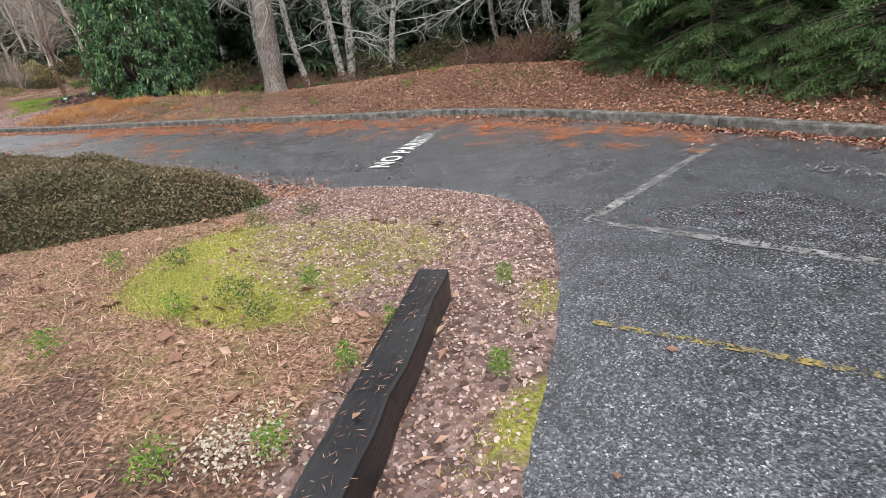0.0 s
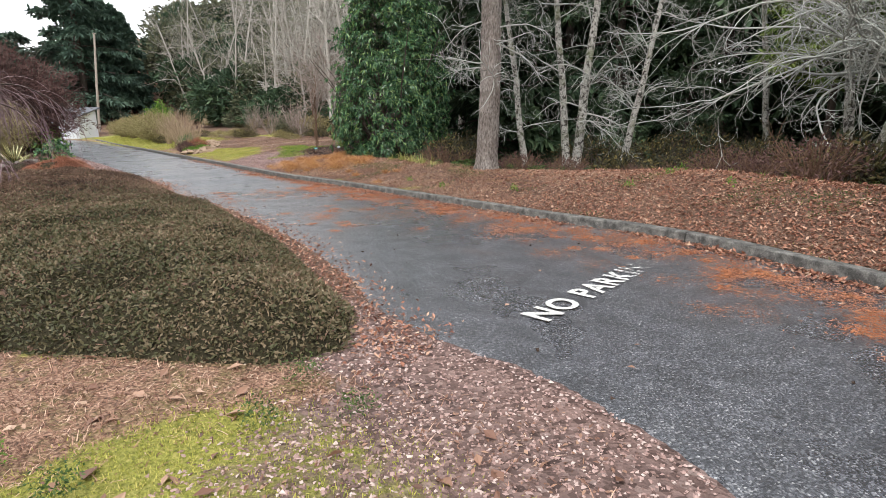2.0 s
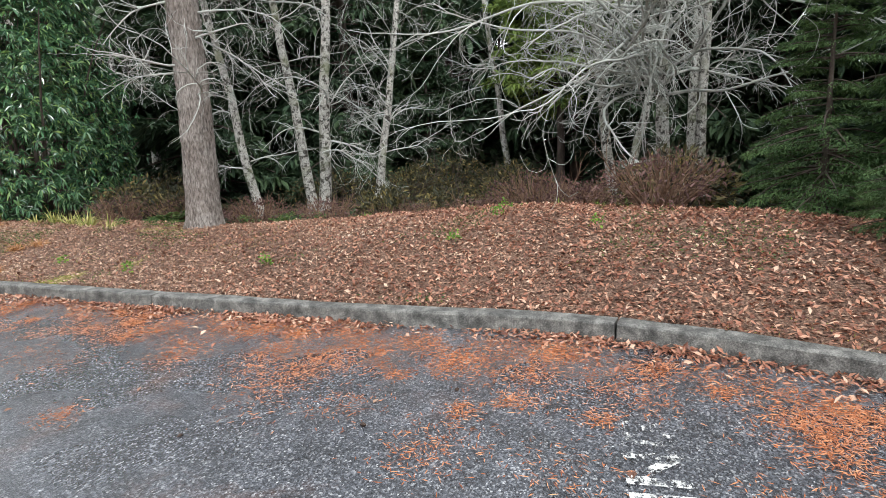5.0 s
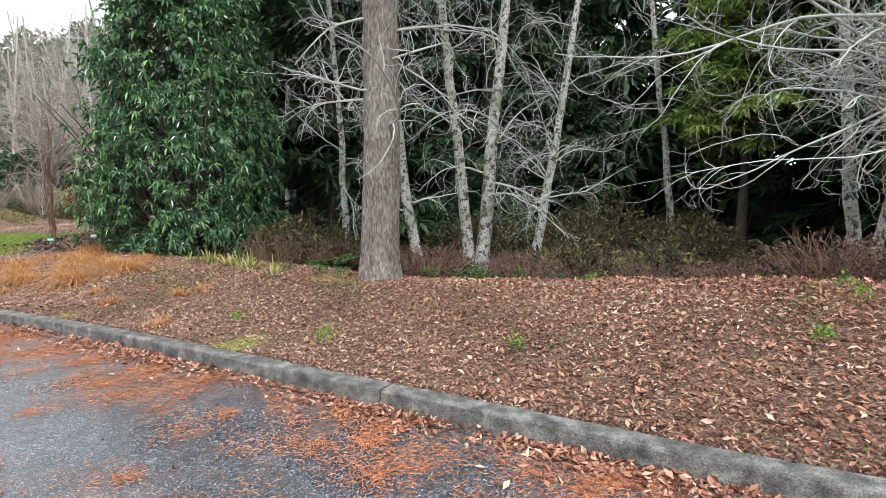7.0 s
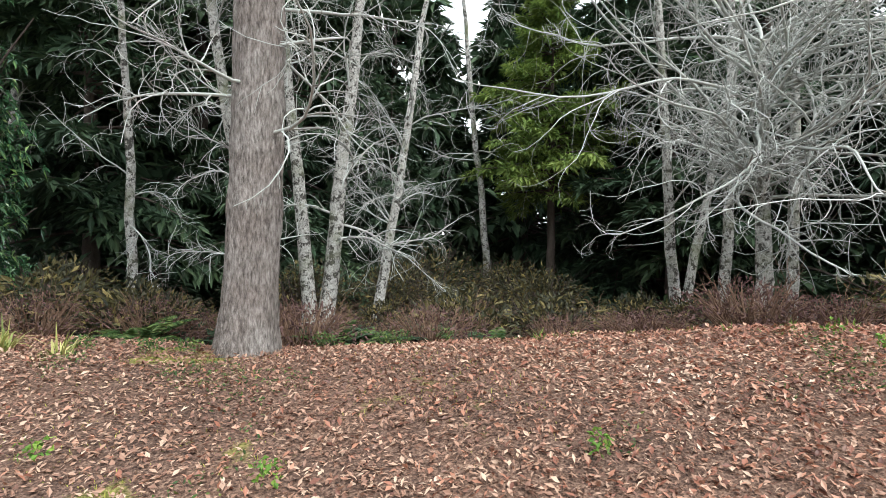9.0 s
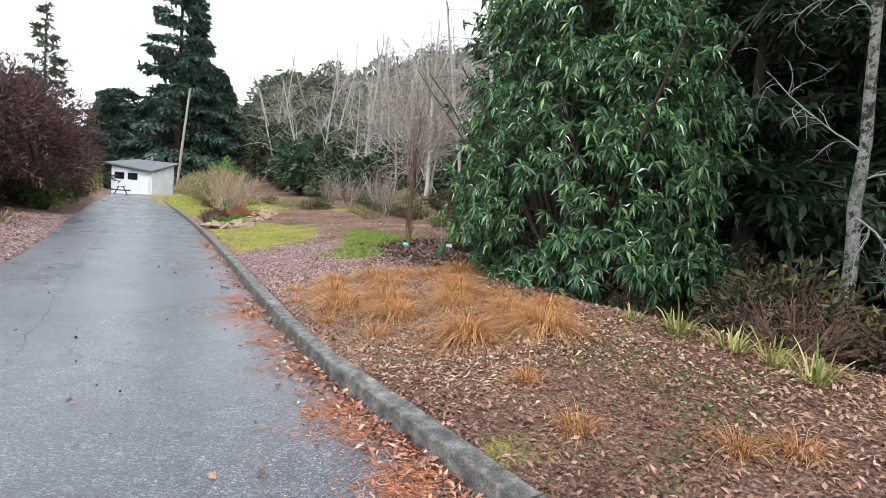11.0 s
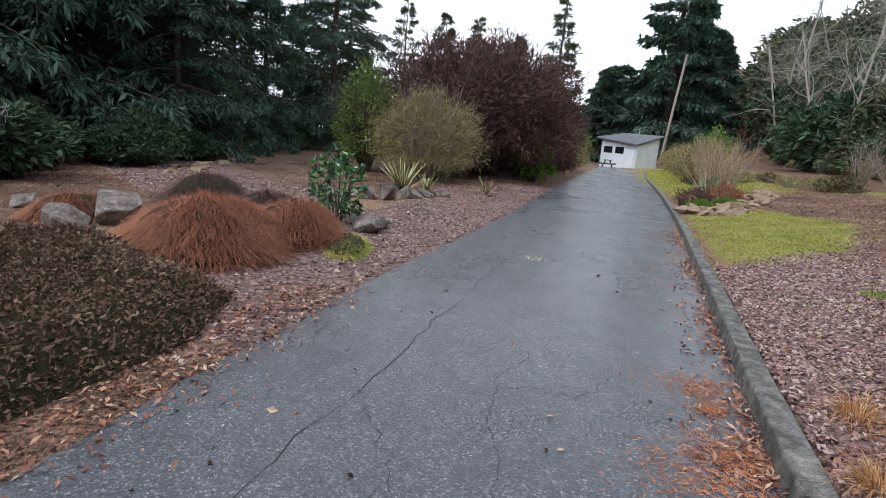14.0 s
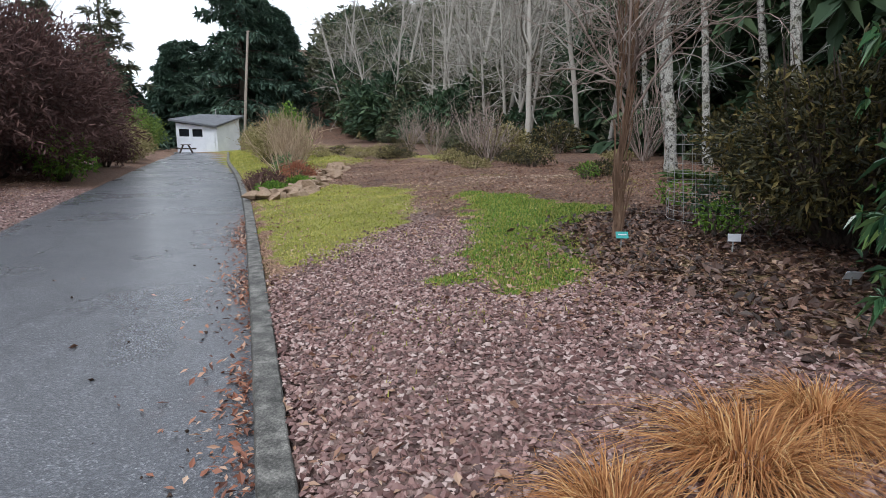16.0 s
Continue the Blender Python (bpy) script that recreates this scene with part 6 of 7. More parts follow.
def weeping_tree():
    base = np.array(at_ground(-14.2, 8.9))
    ob = root("weeping_tree", base, "small weeping purple-brown tree with hanging twigs", "tree")
    P0 = trunk_path(r2, (0, 0, -0.1), (0.15, 0.1, 2.6), 10, 0.04)[None]
    link_mesh("trunk", *tubes(P0, taper(np.array([0.075]), np.array([0.04]), 10), 8), M_DARKWOOD, ob, smooth=True)
    n = 34
    a = r2.uniform(0, 6.28, n)
    s = np.tile(np.array([0.12, 0.08, 2.2]), (n, 1)) + r2.normal(0, 0.15, (n, 3))
    P1 = limbs(r2, s, np.stack([np.cos(a), np.sin(a), r2.uniform(0.5, 1.1, n)], 1), r2.uniform(1.6, 2.9, n), 11, 0.1, -0.2)
    R1 = taper(np.full(n, 0.028), np.full(n, 0.006), 11)
    a2, b2, l2, rd = spawn(r2, P1, R1, 900, 0.25, 0.5, 0.5, 0.5)
    P2 = limbs(r2, a2, b2, np.maximum(l2, 0.6), 8, 0.1, -0.32)
    link_mesh("limbs", *tubes(P1, R1, 5), M_DARKWOOD, ob)
    link_mesh("hanging_twigs", *tubes(P2, taper(np.full(900, 0.006), np.full(900, 0.0025), 8), 3), M_WEEP, ob)


M_WEEP = island("purple_grey_twigs", [(0.0, (0.12, 0.075, 0.085)), (0.5, (0.22, 0.15, 0.165)), (1.0, (0.34, 0.25, 0.26))], 0.85)
weeping_tree()


# low ground cover between the lot and the drive
def ground_cover():
    front = np.array([(-1.72, 5.45), (-2.0, 5.0), (-2.7, 4.72), (-3.9, 4.35), (-5.5, 4.1), (-8.0, 4.3), (-10.5, 5.2), (-13.0, 7.0), (-15.9, 9.6), (-16.6, 11.2), (-16.0, 12.4), (-15.0, 13.55), (-14.0, 13.5), (-12.7, 12.85),
                      (-11.0, 11.7), (-7.4, 9.95), (-4.3, 7.95), (-2.85, 6.75), (-2.05, 6.1)])
    ob = root("ground_cover", (0, 0, 0), "dense low ground cover of small olive and brown leaves", "shrub")
    loop = np.vstack([front, front[:1]])

    def inside(x, y):
        c = np.zeros(len(x), bool)
        for (ax, ay), (bx, by) in zip(loop[:-1], loop[1:]):
            hit = ((ay > y) != (by > y)) & (x < (bx - ax) * (y - ay) / (by - ay + 1e-12) + ax)
            c ^= hit
        return c

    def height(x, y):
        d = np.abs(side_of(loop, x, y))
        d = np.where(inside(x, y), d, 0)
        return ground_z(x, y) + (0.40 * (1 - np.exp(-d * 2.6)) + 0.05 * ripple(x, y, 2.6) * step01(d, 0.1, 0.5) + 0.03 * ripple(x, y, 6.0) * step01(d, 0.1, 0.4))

    # dark sheet under the leaves, its colour standing for shaded gaps between stems
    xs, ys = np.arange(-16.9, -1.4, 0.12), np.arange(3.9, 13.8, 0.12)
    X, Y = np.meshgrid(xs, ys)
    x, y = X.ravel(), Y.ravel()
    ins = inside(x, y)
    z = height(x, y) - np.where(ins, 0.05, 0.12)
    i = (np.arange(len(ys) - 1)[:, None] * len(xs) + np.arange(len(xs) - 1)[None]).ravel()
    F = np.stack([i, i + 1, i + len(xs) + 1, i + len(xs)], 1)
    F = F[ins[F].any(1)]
    link_mesh("shaded_stems", np.column_stack([x, y, z]), F, M_COVER_SHADE, ob, smooth=True)
    # leaves, thicker near the walk
    n = 560000
    px, py = r2.uniform(-16.7, -1.7, n), r2.uniform(4.0, 13.6, n)
    near = np.exp(-np.maximum(np.hypot(px + 2.5, py - 6.0) - 2.5, 0) / 3.2) + 0.62
    keep = inside(px, py) & (r2.uniform(0, 1, n) < near)
    px, py = px[keep], py[keep]
    m = len(px)
    far = np.hypot(px + 2.0, py - 6.0)
    pz = height(px, py) - r2.uniform(-0.01, 0.07, m)
    D = r2.normal(0, 1, (m, 3)) * np.array([1, 1, 0.6]) + np.array([0, 0, 0.5])
    L = r2.uniform(0.022, 0.050, m) * (1 + 0.012 * np.maximum(far - 3, 0))
    brown = r2.uniform(0, 1, m) < 0.08 + 0.85 * step01(-px, 5.5, 12)
    for sel, mt in ((~brown, M_COVER), (brown, M_COVER_BROWN)):
        link_mesh("leaves", *leaves(r2, np.column_stack([px, py, pz])[sel], D[sel], L[sel], L[sel] * 0.5, 0.2), mt, ob)
    k = 2200
    j = r2.integers(0, m, k)
    S = np.column_stack([px[j], py[j], pz[j] - 0.02])
    P = limbs(r2, S, r2.normal(0, 1, (k, 3)) * np.array([1, 1, 0.15]) + np.array([0, 0, 0.35]), r2.uniform(0.12, 0.35, k), 4, 0.25, 0.02)
    link_mesh("twigs", *tubes(P, np.full((k, 4), 0.0018), 3), M_BROWNBARK, ob)
    return inside


in_cover = ground_cover()

# ---------------------------------------------------------------- lawn bed, hillside and wood on the far right
EDG = "pale brown stone edging the raised lawn bed"
bedline = np.array([(-23.0, 23.5), (-22.8, 24.3), (-23.4, 25.2), (-24.6, 26.4), (-25.9, 27.8), (-27.0, 29.2), (-28.6, 30.6)])
bd = smooth_line(bedline, 5)
for i, (x, y) in enumerate(bd):
    for k in range(2):
        ox, oy = x + r2.normal(0, 0.12) - 0.25 * k, y + r2.normal(0, 0.12) - 0.1 * k
        rock(r2, "bed_stone", (ox, oy, gz(ox, oy) - 0.02 + 0.1 * k), (r2.uniform(0.18, 0.34), r2.uniform(0.12, 0.2), r2.uniform(0.07, 0.12)), EDG, r2.uniform(0, 3), M_SILL, "lawn bed stones")
for x, y, sz, mt, lab in ((-24.6, 24.6, (0.5, 0.5, 0.55), M_REDSHRUB, "low rust-brown shrub in the stone-edged bed"), (-25.4, 26.2, (0.6, 0.5, 0.6), M_HEATH, "low rust-brown shrub in the stone-edged bed"),
                          (-23.7, 24.2, (0.4, 0.4, 0.3), M_GREENWEED, "low bright green plant in the stone-edged bed"), (-27.2, 27.2, (0.6, 0.6, 0.8), M_LAUREL, "dark green leafy shrub in the stone-edged bed"),
                          (-24.2, 25.4, (0.35, 0.35, 0.28), M_GREENWEED, "low bright green plant in the stone-edged bed")):
    shrub(r2, "bed_plant", at_ground(x, y), sz, lab, "plant", mt, (0.09, 0.03), 1500, 1, 18, 0.35, group="plants in the lawn bed")
tuft(r2, "bronze_flax", at_ground(-24.0, 23.9), 0.4, 0.7, 40, "dark bronze strap-leaved clump in the bed", "plant", M_REDSHRUB, 0.03, (0.0, 0.4), 0.8)
M_TWIG_TAN = island("tan_stems", [(0.0, (0.20, 0.14, 0.09)), (0.5, (0.36, 0.27, 0.18)), (1.0, (0.52, 0.41, 0.29))], 0.85)


def stem_shrub(x, y, h, w, n, mat, label, group):
    ob = root("stem_shrub", at_ground(x, y), label, "shrub", group)
    a = r2.uniform(0, 6.28, n)
    lean = r2.uniform(0.05, 0.55, n) * w / h
    P = limbs(r2, np.stack([np.cos(a) * 0.08, np.sin(a) * 0.08, np.full(n, -0.05)], 1), np.stack([np.cos(a) * lean * 2, np.sin(a) * lean * 2, np.ones(n)], 1), h * r2.uniform(0.6, 1.1, n), 8, 0.1, 0.06)
    R = taper(np.full(n, 0.016), np.full(n, 0.005), 8)
    a2, b2, l2, rd = spawn(r2, P, R, n * 9, 0.3, 0.45, 0.35, 0.6)
    P2 = limbs(r2, a2, b2, np.maximum(l2, 0.2), 5, 0.15, 0.06)
    link_mesh("stems", *tubes(P, R, 5), mat, ob)
    link_mesh("twigs", *tubes(P2, taper(np.full(n * 9, 0.007), np.full(n * 9, 0.003), 5), 3), mat, ob)


for x, y, h, w, n in ((-26.6, 26.6, 2.0, 1.8, 22), (-30.2, 29.4, 2.2, 1.4, 34), (-31.8, 30.4, 2.3, 1.4, 34), (-33.6, 31.2, 2.0, 1.4, 30)):
    stem_shrub(x, y, h, w, n, M_TWIG_TAN, "upright leafless tan-stemmed shrub in the bed", "tan-stemmed shrubs")
for x, y, sz in ((-36.5, 33.0, (1.6, 1.4, 1.8)), (-39.5, 35.0, (1.8, 1.5, 2.2)), (-44, 37.5, (1.8, 1.5, 2.0)), (-48, 39.5, (1.6, 1.4, 1.8)), (-53, 42.2, (1.5, 1.3, 1.7))):
    shrub(r2, "lawn_shrub", at_ground(x, y), sz, "olive and tan rounded shrub along the drive", "shrub", M_TANSHRUB, (0.16, 0.06), 4200, 1, 30, 0.4, M_TWIG_TAN, group="shrubs above the drive", twiggy=150)
shrub(r2, "lawn_shrub", at_ground(-40.5, 36.5), (1.2, 1.1, 2.8), "bright green rounded shrub along the drive", "shrub", M_GREENWEED, (0.18, 0.09), 3000, 1, 20, 0.4)

# the dark shrub and wire cage by the laurel
shrub(r2, "dark_shrub", at_ground(-12.1, 22.85), (1.25, 1.0, 1.75), "dense dark olive-brown shrub beside the lawn", "shrub", M_OLIVE, (0.09, 0.03), 17000, 1, 60, 0.35, M_DARKWOOD, ragged=0.14)


def wire_cage():
    x, y = -13.45, 23.7
    ob = root("wire_cage", at_ground(x, y), "leaning cylinder of grey wire mesh round a plant", "fence")
    n, h, rad = 22, 1.05, 0.55
    a = np.arange(n) * 2 * np.pi / n
    up = np.stack([np.stack([np.cos(a) * rad, np.sin(a) * rad, np.zeros(n)], 1), np.stack([np.cos(a) * rad * 0.92 - 0.12, np.sin(a) * rad * 0.92, np.full(n, h)], 1)], 1)
    link_mesh("upright_wires", *tubes(up, np.full((n, 2), 0.003), 3), M_WIRE, ob)
    rings = []
    for z in np.linspace(0.03, h, 10):
        q = np.linspace(0, 2 * np.pi, 25)
        rings.append(np.stack([np.cos(q) * rad * (1 - 0.08 * z) - 0.12 * z, np.sin(q) * rad * (1 - 0.08 * z), np.full(25, z)], 1))
    link_mesh("ring_wires", *tubes(np.array(rings), np.full((10, 25), 0.003), 3), M_WIRE, ob)


wire_cage()
shrub(r2, "caged_plant", at_ground(-13.45, 23.7), (0.35, 0.35, 0.5), "small dark green plant inside the wire", "plant", M_FOREST, (0.07, 0.03), 700, 1, 10, 0.3)
for x, y, sz in ((-14.3, 27.6, 0.75), (-13.6, 28.2, 0.8), (-15.2, 28.6, 0.6), (-12.2, 26.6, 0.7)):
    fern(r2, at_ground(x, y), sz, "green sword fern under the birches", "ferns under the birches")
for x, y in ((-17.2, 28.3), (-14.2, 24.6), (-13.2, 22.8)):
    shrub(r2, "yellow_green_plant", at_ground(x, y), (0.28, 0.26, 0.4), "small yellow-green leafy plant at the lawn's edge", "plant", M_GREENWEED, (0.06, 0.03), 300, 1, 8, 0.3, group="plants at the lawn's edge")
for x, y, h in ((-18.2, 35.0, 4.2), (-23.5, 33.5, 2.2), (-26, 36, 2.4), (-30, 38, 2.4), (-34, 40.5, 2.4)):
    stem_shrub(x, y, min(h, 2.4), 2.0, 26, M_TWIG_RED, "twiggy leafless brown shrub before the wood", "shrubs before the wood")
for i in range(22):
    x, y = -19.5 + r2.normal(0, 4.0) - i * 0.6, 31.0 + r2.normal(0, 1.0) + i * 0.35
    shrub(r2, "edge_bush", at_ground(x, y), (r2.uniform(0.5, 0.9), 0.6, r2.uniform(0.3, 0.7)), "low olive-brown bush at the foot of the wood", "bush", M_OLIVE if i % 3 else M_TANSHRUB, (0.10, 0.04), 900, 1, 14, 0.35, group="bushes below the wood")

SIDE = "slender mottled grey birch beyond the lawn"
for x, y, lx, rad in ((-16.0, 30.6, -0.9, 0.14), (-15.6, 32.6, -0.8, 0.11), (-14.2, 33.0, -1.2, 0.12), (-13.4, 31.4, -1.0, 0.15), (-12.0, 33.5, -0.6, 0.13), (-11.2, 30.2, -0.5, 0.14), (-10.4, 31.8, -0.6, 0.15), (-9.8, 28.8, 0.2, 0.19),
                      (-13.0, 36.0, -0.8, 0.12), (-17.5, 35.5, -1.2, 0.12), (-19.0, 38, -1.0, 0.12)):
    bare_tree(r2, "birch", at_ground(x, y), (x + lx * 1.6, y + 0.3, gz(x, y) + 11), rad, SIDE, "tree", 14, 2.0, 120, 260, 0.0, 0.22, group="birches beyond the lawn", droop=0.03, sides=10)

# leafless alders and evergreens on the hillside
proto = []
for k in range(4):
    h = r2.uniform(8.5, 11.5)
    proto.append(bare_tree(r2, "hillside_alder", at_ground(-28.0 - 5 * k, 44.0 + 3 * k), (-28.0 - 5 * k + r2.normal(0, 1.2), 44.0 + 3 * k, gz(-28.0 - 5 * k, 44.0 + 3 * k) + h), 0.11, "leafless grey alder on the hillside", "tree", 30, 3.2, 110, 150, 0.03, 0.2,
                           M_TWIG_HILL, M_TWIG_HILL, "alders on the hillside", thick=0.4, sides=7))
for i in range(100):
    u = r2.uniform(0, 1)
    x = -17 - 62 * u + r2.normal(0, 2)
    s = r2.uniform(15, 40)
    y = np.interp(-x, [10.4, 23.3, 42.2, 58.5, 80], [15.5, 22.9, 33.3, 42.4, 54]) + s * 1.15
    m = pose(x, y, gz(x, y) - 0.1, r2.normal(0, 9), r2.normal(0, 11), r2.uniform(0, 360))
    ob = copy_thing(proto[i % 4], m)
    f = r2.uniform(1.0, 1.75)
    ob.scale = (f, f, f)
hp = []
for k in range(2):
    x, y = -24.0 - 9 * k, 47.0 + 4 * k
    hp.append(shrub(r2, "hillside_evergreen", at_ground(x, y), (3.4, 3.2, 4.6 + k), "olive-grey evergreen bush on the hillside", "shrub", M_HILLGREEN if k else M_FOREST, (0.62, 0.26), 2600, 1, 14, 0.4, group="evergreens on the hillside"))
for i in range(120):
    u = i / 119
    x = -13 - 68 * u + r2.normal(0, 1.5)
    s = 23 + 34 * r2.uniform(0, 1)
    y = np.interp(-x, [10.4, 23.3, 42.2, 58.5, 80], [15.5, 22.9, 33.3, 42.4, 54]) + s * 1.15
    ob = copy_thing(hp[0 if s < 33 else 1], pose(x, y, gz(x, y) - 0.3, 0, 0, r2.uniform(0, 360)))
    f = r2.uniform(0.9, 1.5) * (1 + 0.02 * (s - 23))
    ob.scale = (f, f, f * r2.uniform(0.8, 1.25))
for i in range(110):
    x = -48 - 52 * r2.uniform(0, 1)
    s = r2.uniform(17, 62)
    y = 42.4 + 0.54 * (-x - 58.5) + s * 1.15
    ob = copy_thing(hp[i % 2], pose(x, y, gz(x, y) - 0.3, 0, 0, r2.uniform(0, 360)))
    f = r2.uniform(1.1, 1.8)
    ob.scale = (f, f, f * r2.uniform(0.7, 1.2))
r5 = np.random.default_rng(71)
for i in range(120):
    x = -30 - 50 * r5.uniform(0, 1)
    off = r5.uniform(17, 44)
    y = np.interp(-x, [10.4, 23.3, 42.2, 58.5, 80], [15.5, 22.9, 33.3, 42.4, 54]) + off * 1.15
    ob = copy_thing(hp[i % 2], pose(x, y, gz(x, y) - 0.3, 0, 0, r5.uniform(0, 360)))
    f = r5.uniform(0.8, 1.3)
    ob.scale = (f, f, f * r5.uniform(0.6, 1.0))
for i in range(45):
    x = -28 - 45 * r5.uniform(0, 1)
    off = r5.uniform(17, 36)
    y = np.interp(-x, [10.4, 23.3, 42.2, 58.5, 80], [15.5, 22.9, 33.3, 42.4, 54]) + off * 1.15
    ob = copy_thing(proto[i % 4], pose(x, y, gz(x, y) - 0.1, r5.normal(0, 14), r5.normal(0, 16), r5.uniform(0, 360)))
    f = r5.uniform(0.8, 1.4)
    ob.scale = (f, f, f)
low = [shrub(r2, "hill_foot_bush", at_ground(-24.0 - 3 * k, 40.0), (1.3, 1.2, 1.3), "low tangled brown-green bush at the foot of the hill", "bush", (M_OLIVE, M_TANSHRUB, M_HILLGREEN)[k], (0.20, 0.085), 1700, 1, 16, 0.35, M_TWIG_RED, group="bushes at the hill's foot", twiggy=50) for k in range(3)]
for i in range(90):
    x = -14 - 60 * r2.uniform(0, 1)
    s = r2.uniform(15.5, 27)
    y = np.interp(-x, [10.4, 23.3, 42.2, 58.5, 80], [15.5, 22.9, 33.3, 42.4, 54]) + s * 1.15
    t = copy_thing(low[i % 3], pose(x, y, gz(x, y) - 0.05, 0, 0, r2.uniform(0, 360)))
    f = r2.uniform(0.6, 1.5)
    t.scale = (f, f, f * r2.uniform(0.7, 1.5))

# ---------------------------------------------------------------- small scatter on the ground
r3 = np.random.default_rng(31)


def scatter(n, x0, x1, y0, y1, test):
    """Random plan places that pass a test giving a share for each."""
    x, y = r3.uniform(x0, x1, n), r3.uniform(y0, y1, n)
    k = r3.uniform(0, 1, n) < test(x, y)
    return x[k], y[k]


def off_road(x, y):
    return (bank_side(x, y) > 0.17) | (left_side(x, y) > -0.02)


def stuff(name, V, F, mat, label, category):
    ob = link_mesh(name, V, F, mat)
    return tagged(ob, label, category, kind="stuff")


def gravel_field(name, box, n, size, label, mat=None):
    x, y = scatter(n, *box, lambda a, b: np.where(off_road(a, b), covers(a, b)[0], 0))
    k = ~in_cover(x, y)
    x, y = x[k], y[k]
    s = size * r3.uniform(0.5, 1.25, len(x))
    C = np.column_stack([x, y, ground_z(x, y) + s * 0.15])
    stuff(name, *chips(r3, C, s, 0.55), mat or M_STONE, label, "gravel")


gravel_field("verge_gravel", (-3.4, 1.2, -0.6, 7.2), 46000, 0.014, "crushed pink-brown gravel beside the asphalt", M_STONE_DRY)
gravel_field("lawn_gravel", (-17.2, -10.3, 15.4, 24.0), 110000, 0.0235, "crushed pink-brown gravel beside the kerb")
gravel_field("garden_gravel", (-34, -13.0, 4.0, 22.0), 80000, 0.032, "crushed pink-brown gravel left of the drive")

# spilled pale pebbles
n = 420
x, y = -0.9 + r3.normal(0, 0.13, n), 1.72 + r3.normal(0, 0.10, n)
s = r3.uniform(0.006, 0.014, n)
stuff("pale_pebbles", *chips(r3, np.column_stack([x, y, ground_z(x, y) + 0.006]), s, 0.8), M_PALESTONE, "small spill of pale pebbles on the verge", "pebbles")


def lay_leaves(name, x, y, z, size, label, mat=None, tilt=0.35, ratio=0.45):
    m = len(x)
    a = r3.uniform(0, 6.28, m)
    D = np.stack([np.cos(a), np.sin(a), r3.normal(0, tilt, m)], 1)
    L = size * r3.uniform(0.5, 1.35, m)
    V, F = leaves(r3, np.column_stack([x, y, z]), D, L, L * ratio * r3.uniform(0.6, 1.3, m), 0.18, 0.0, np.array([0, 0, 1.0]))
    return stuff(name, V, F, mat or M_LITTER, label, "leaf litter")


def litter_share(a, b):
    s, c = bank_side(a, b), covers(a, b)
    return np.where((s > 0.16) & (s < 5.0), 0.18 + 0.75 * c[2] * (1 - 0.7 * c[1]), 0)


x, y = scatter(360000, -12.5, 6.5, 5.0, 19.5, litter_share)
red = r3.uniform(0, 1, len(x)) < 0.12 + 0.6 * step01(x, -4.5, 1.0)
lay_leaves("bank_red_leaves", x[red], y[red], ground_z(x[red], y[red]) + r3.uniform(0.004, 0.038, red.sum()), 0.056, "damp red-brown leaves over the wooded bank", M_GUTTER, 0.5)
x, y = x[~red], y[~red]
lay_leaves("bank_leaf_litter", x, y, ground_z(x, y) + r3.uniform(0.002, 0.035, len(x)), 0.046, "deep brown leaf litter over the wooded bank", None, 0.5)
x, y = scatter(190000, -32, -8.5, 15, 34, lambda a, b: np.where(bank_side(a, b) > 0.16, 0.06 + 0.75 * covers(a, b)[2] + 0.2 * (bank_side(a, b) < 0.9) + 0.7 * step01(2.4 - np.hypot(a + 13.2, b - 21.6), 0, 0.8), 0))
lay_leaves("lawn_leaf_litter", x, y, ground_z(x, y) + r3.uniform(0.004, 0.02, len(x)), 0.06, "scattered brown leaves on the lawn side")
M_DARKLEAF = island("dark_wet_leaves", [(0.0, (0.022, 0.013, 0.010)), (0.5, (0.075, 0.042, 0.032)), (0.85, (0.15, 0.09, 0.07)), (1.0, (0.30, 0.21, 0.17))], 0.5, 0.4, 0.1)
x, y = scatter(26000, -15.6, -9.5, 18.5, 26, lambda a, b: step01(bank_side(a, b), 2.5, 3.3) * step01(3.0 - np.hypot((a + 12.9) * 0.9, b - 22.2), 0, 0.9) * (1 - 0.85 * patch(LAWN_B, a, b, ripple(a, b, 4.3)) * (np.hypot(a + 13.6, b - 22.4) > 1.2)))
lay_leaves("tree_leaf_litter", x, y, ground_z(x, y) + r3.uniform(0.004, 0.03, len(x)), 0.085, "dark wet leaf litter under the young tree", M_DARKLEAF, 0.5, 0.55)
# drifts in the gutter
def beside(line, n, lo, hi, spread, sign):
    """Places along a line between two ways, falling off from it."""
    d = np.concatenate([[0], np.cumsum(np.hypot(*np.diff(line, axis=0).T))])
    t = r3.uniform(0, d[-1], n)
    p = np.stack([np.interp(t, d, line[:, 0]), np.interp(t, d, line[:, 1])], 1)
    q = np.stack([np.interp(t + 0.1, d, line[:, 0]), np.interp(t + 0.1, d, line[:, 1])], 1)
    tan = unit(q - p)
    off = spread(n) * sign
    p = p + np.stack([tan[:, 1], -tan[:, 0]], 1) * off[:, None]
    k = (p[:, 0] > lo) & (p[:, 0] < hi)
    return p[k, 0], p[k, 1]


x, y = beside(KERB, 82000, -22, 7, lambda k: 0.01 + r3.exponential(0.11, k), -1)
k = r3.uniform(0, 1, len(x)) < np.clip(0.5 + 0.5 * ripple(x, y, 1.7), 0.12, 1) * (0.3 + 0.7 * step01(x, -11.5, -7))
x, y = x[k], y[k]
lay_leaves("gutter_leaves", x, y, road_z(x, y) + r3.uniform(0.006, 0.03, len(x)), 0.056, "damp red-brown leaves drifted along the gutter", M_GUTTER, 0.5)
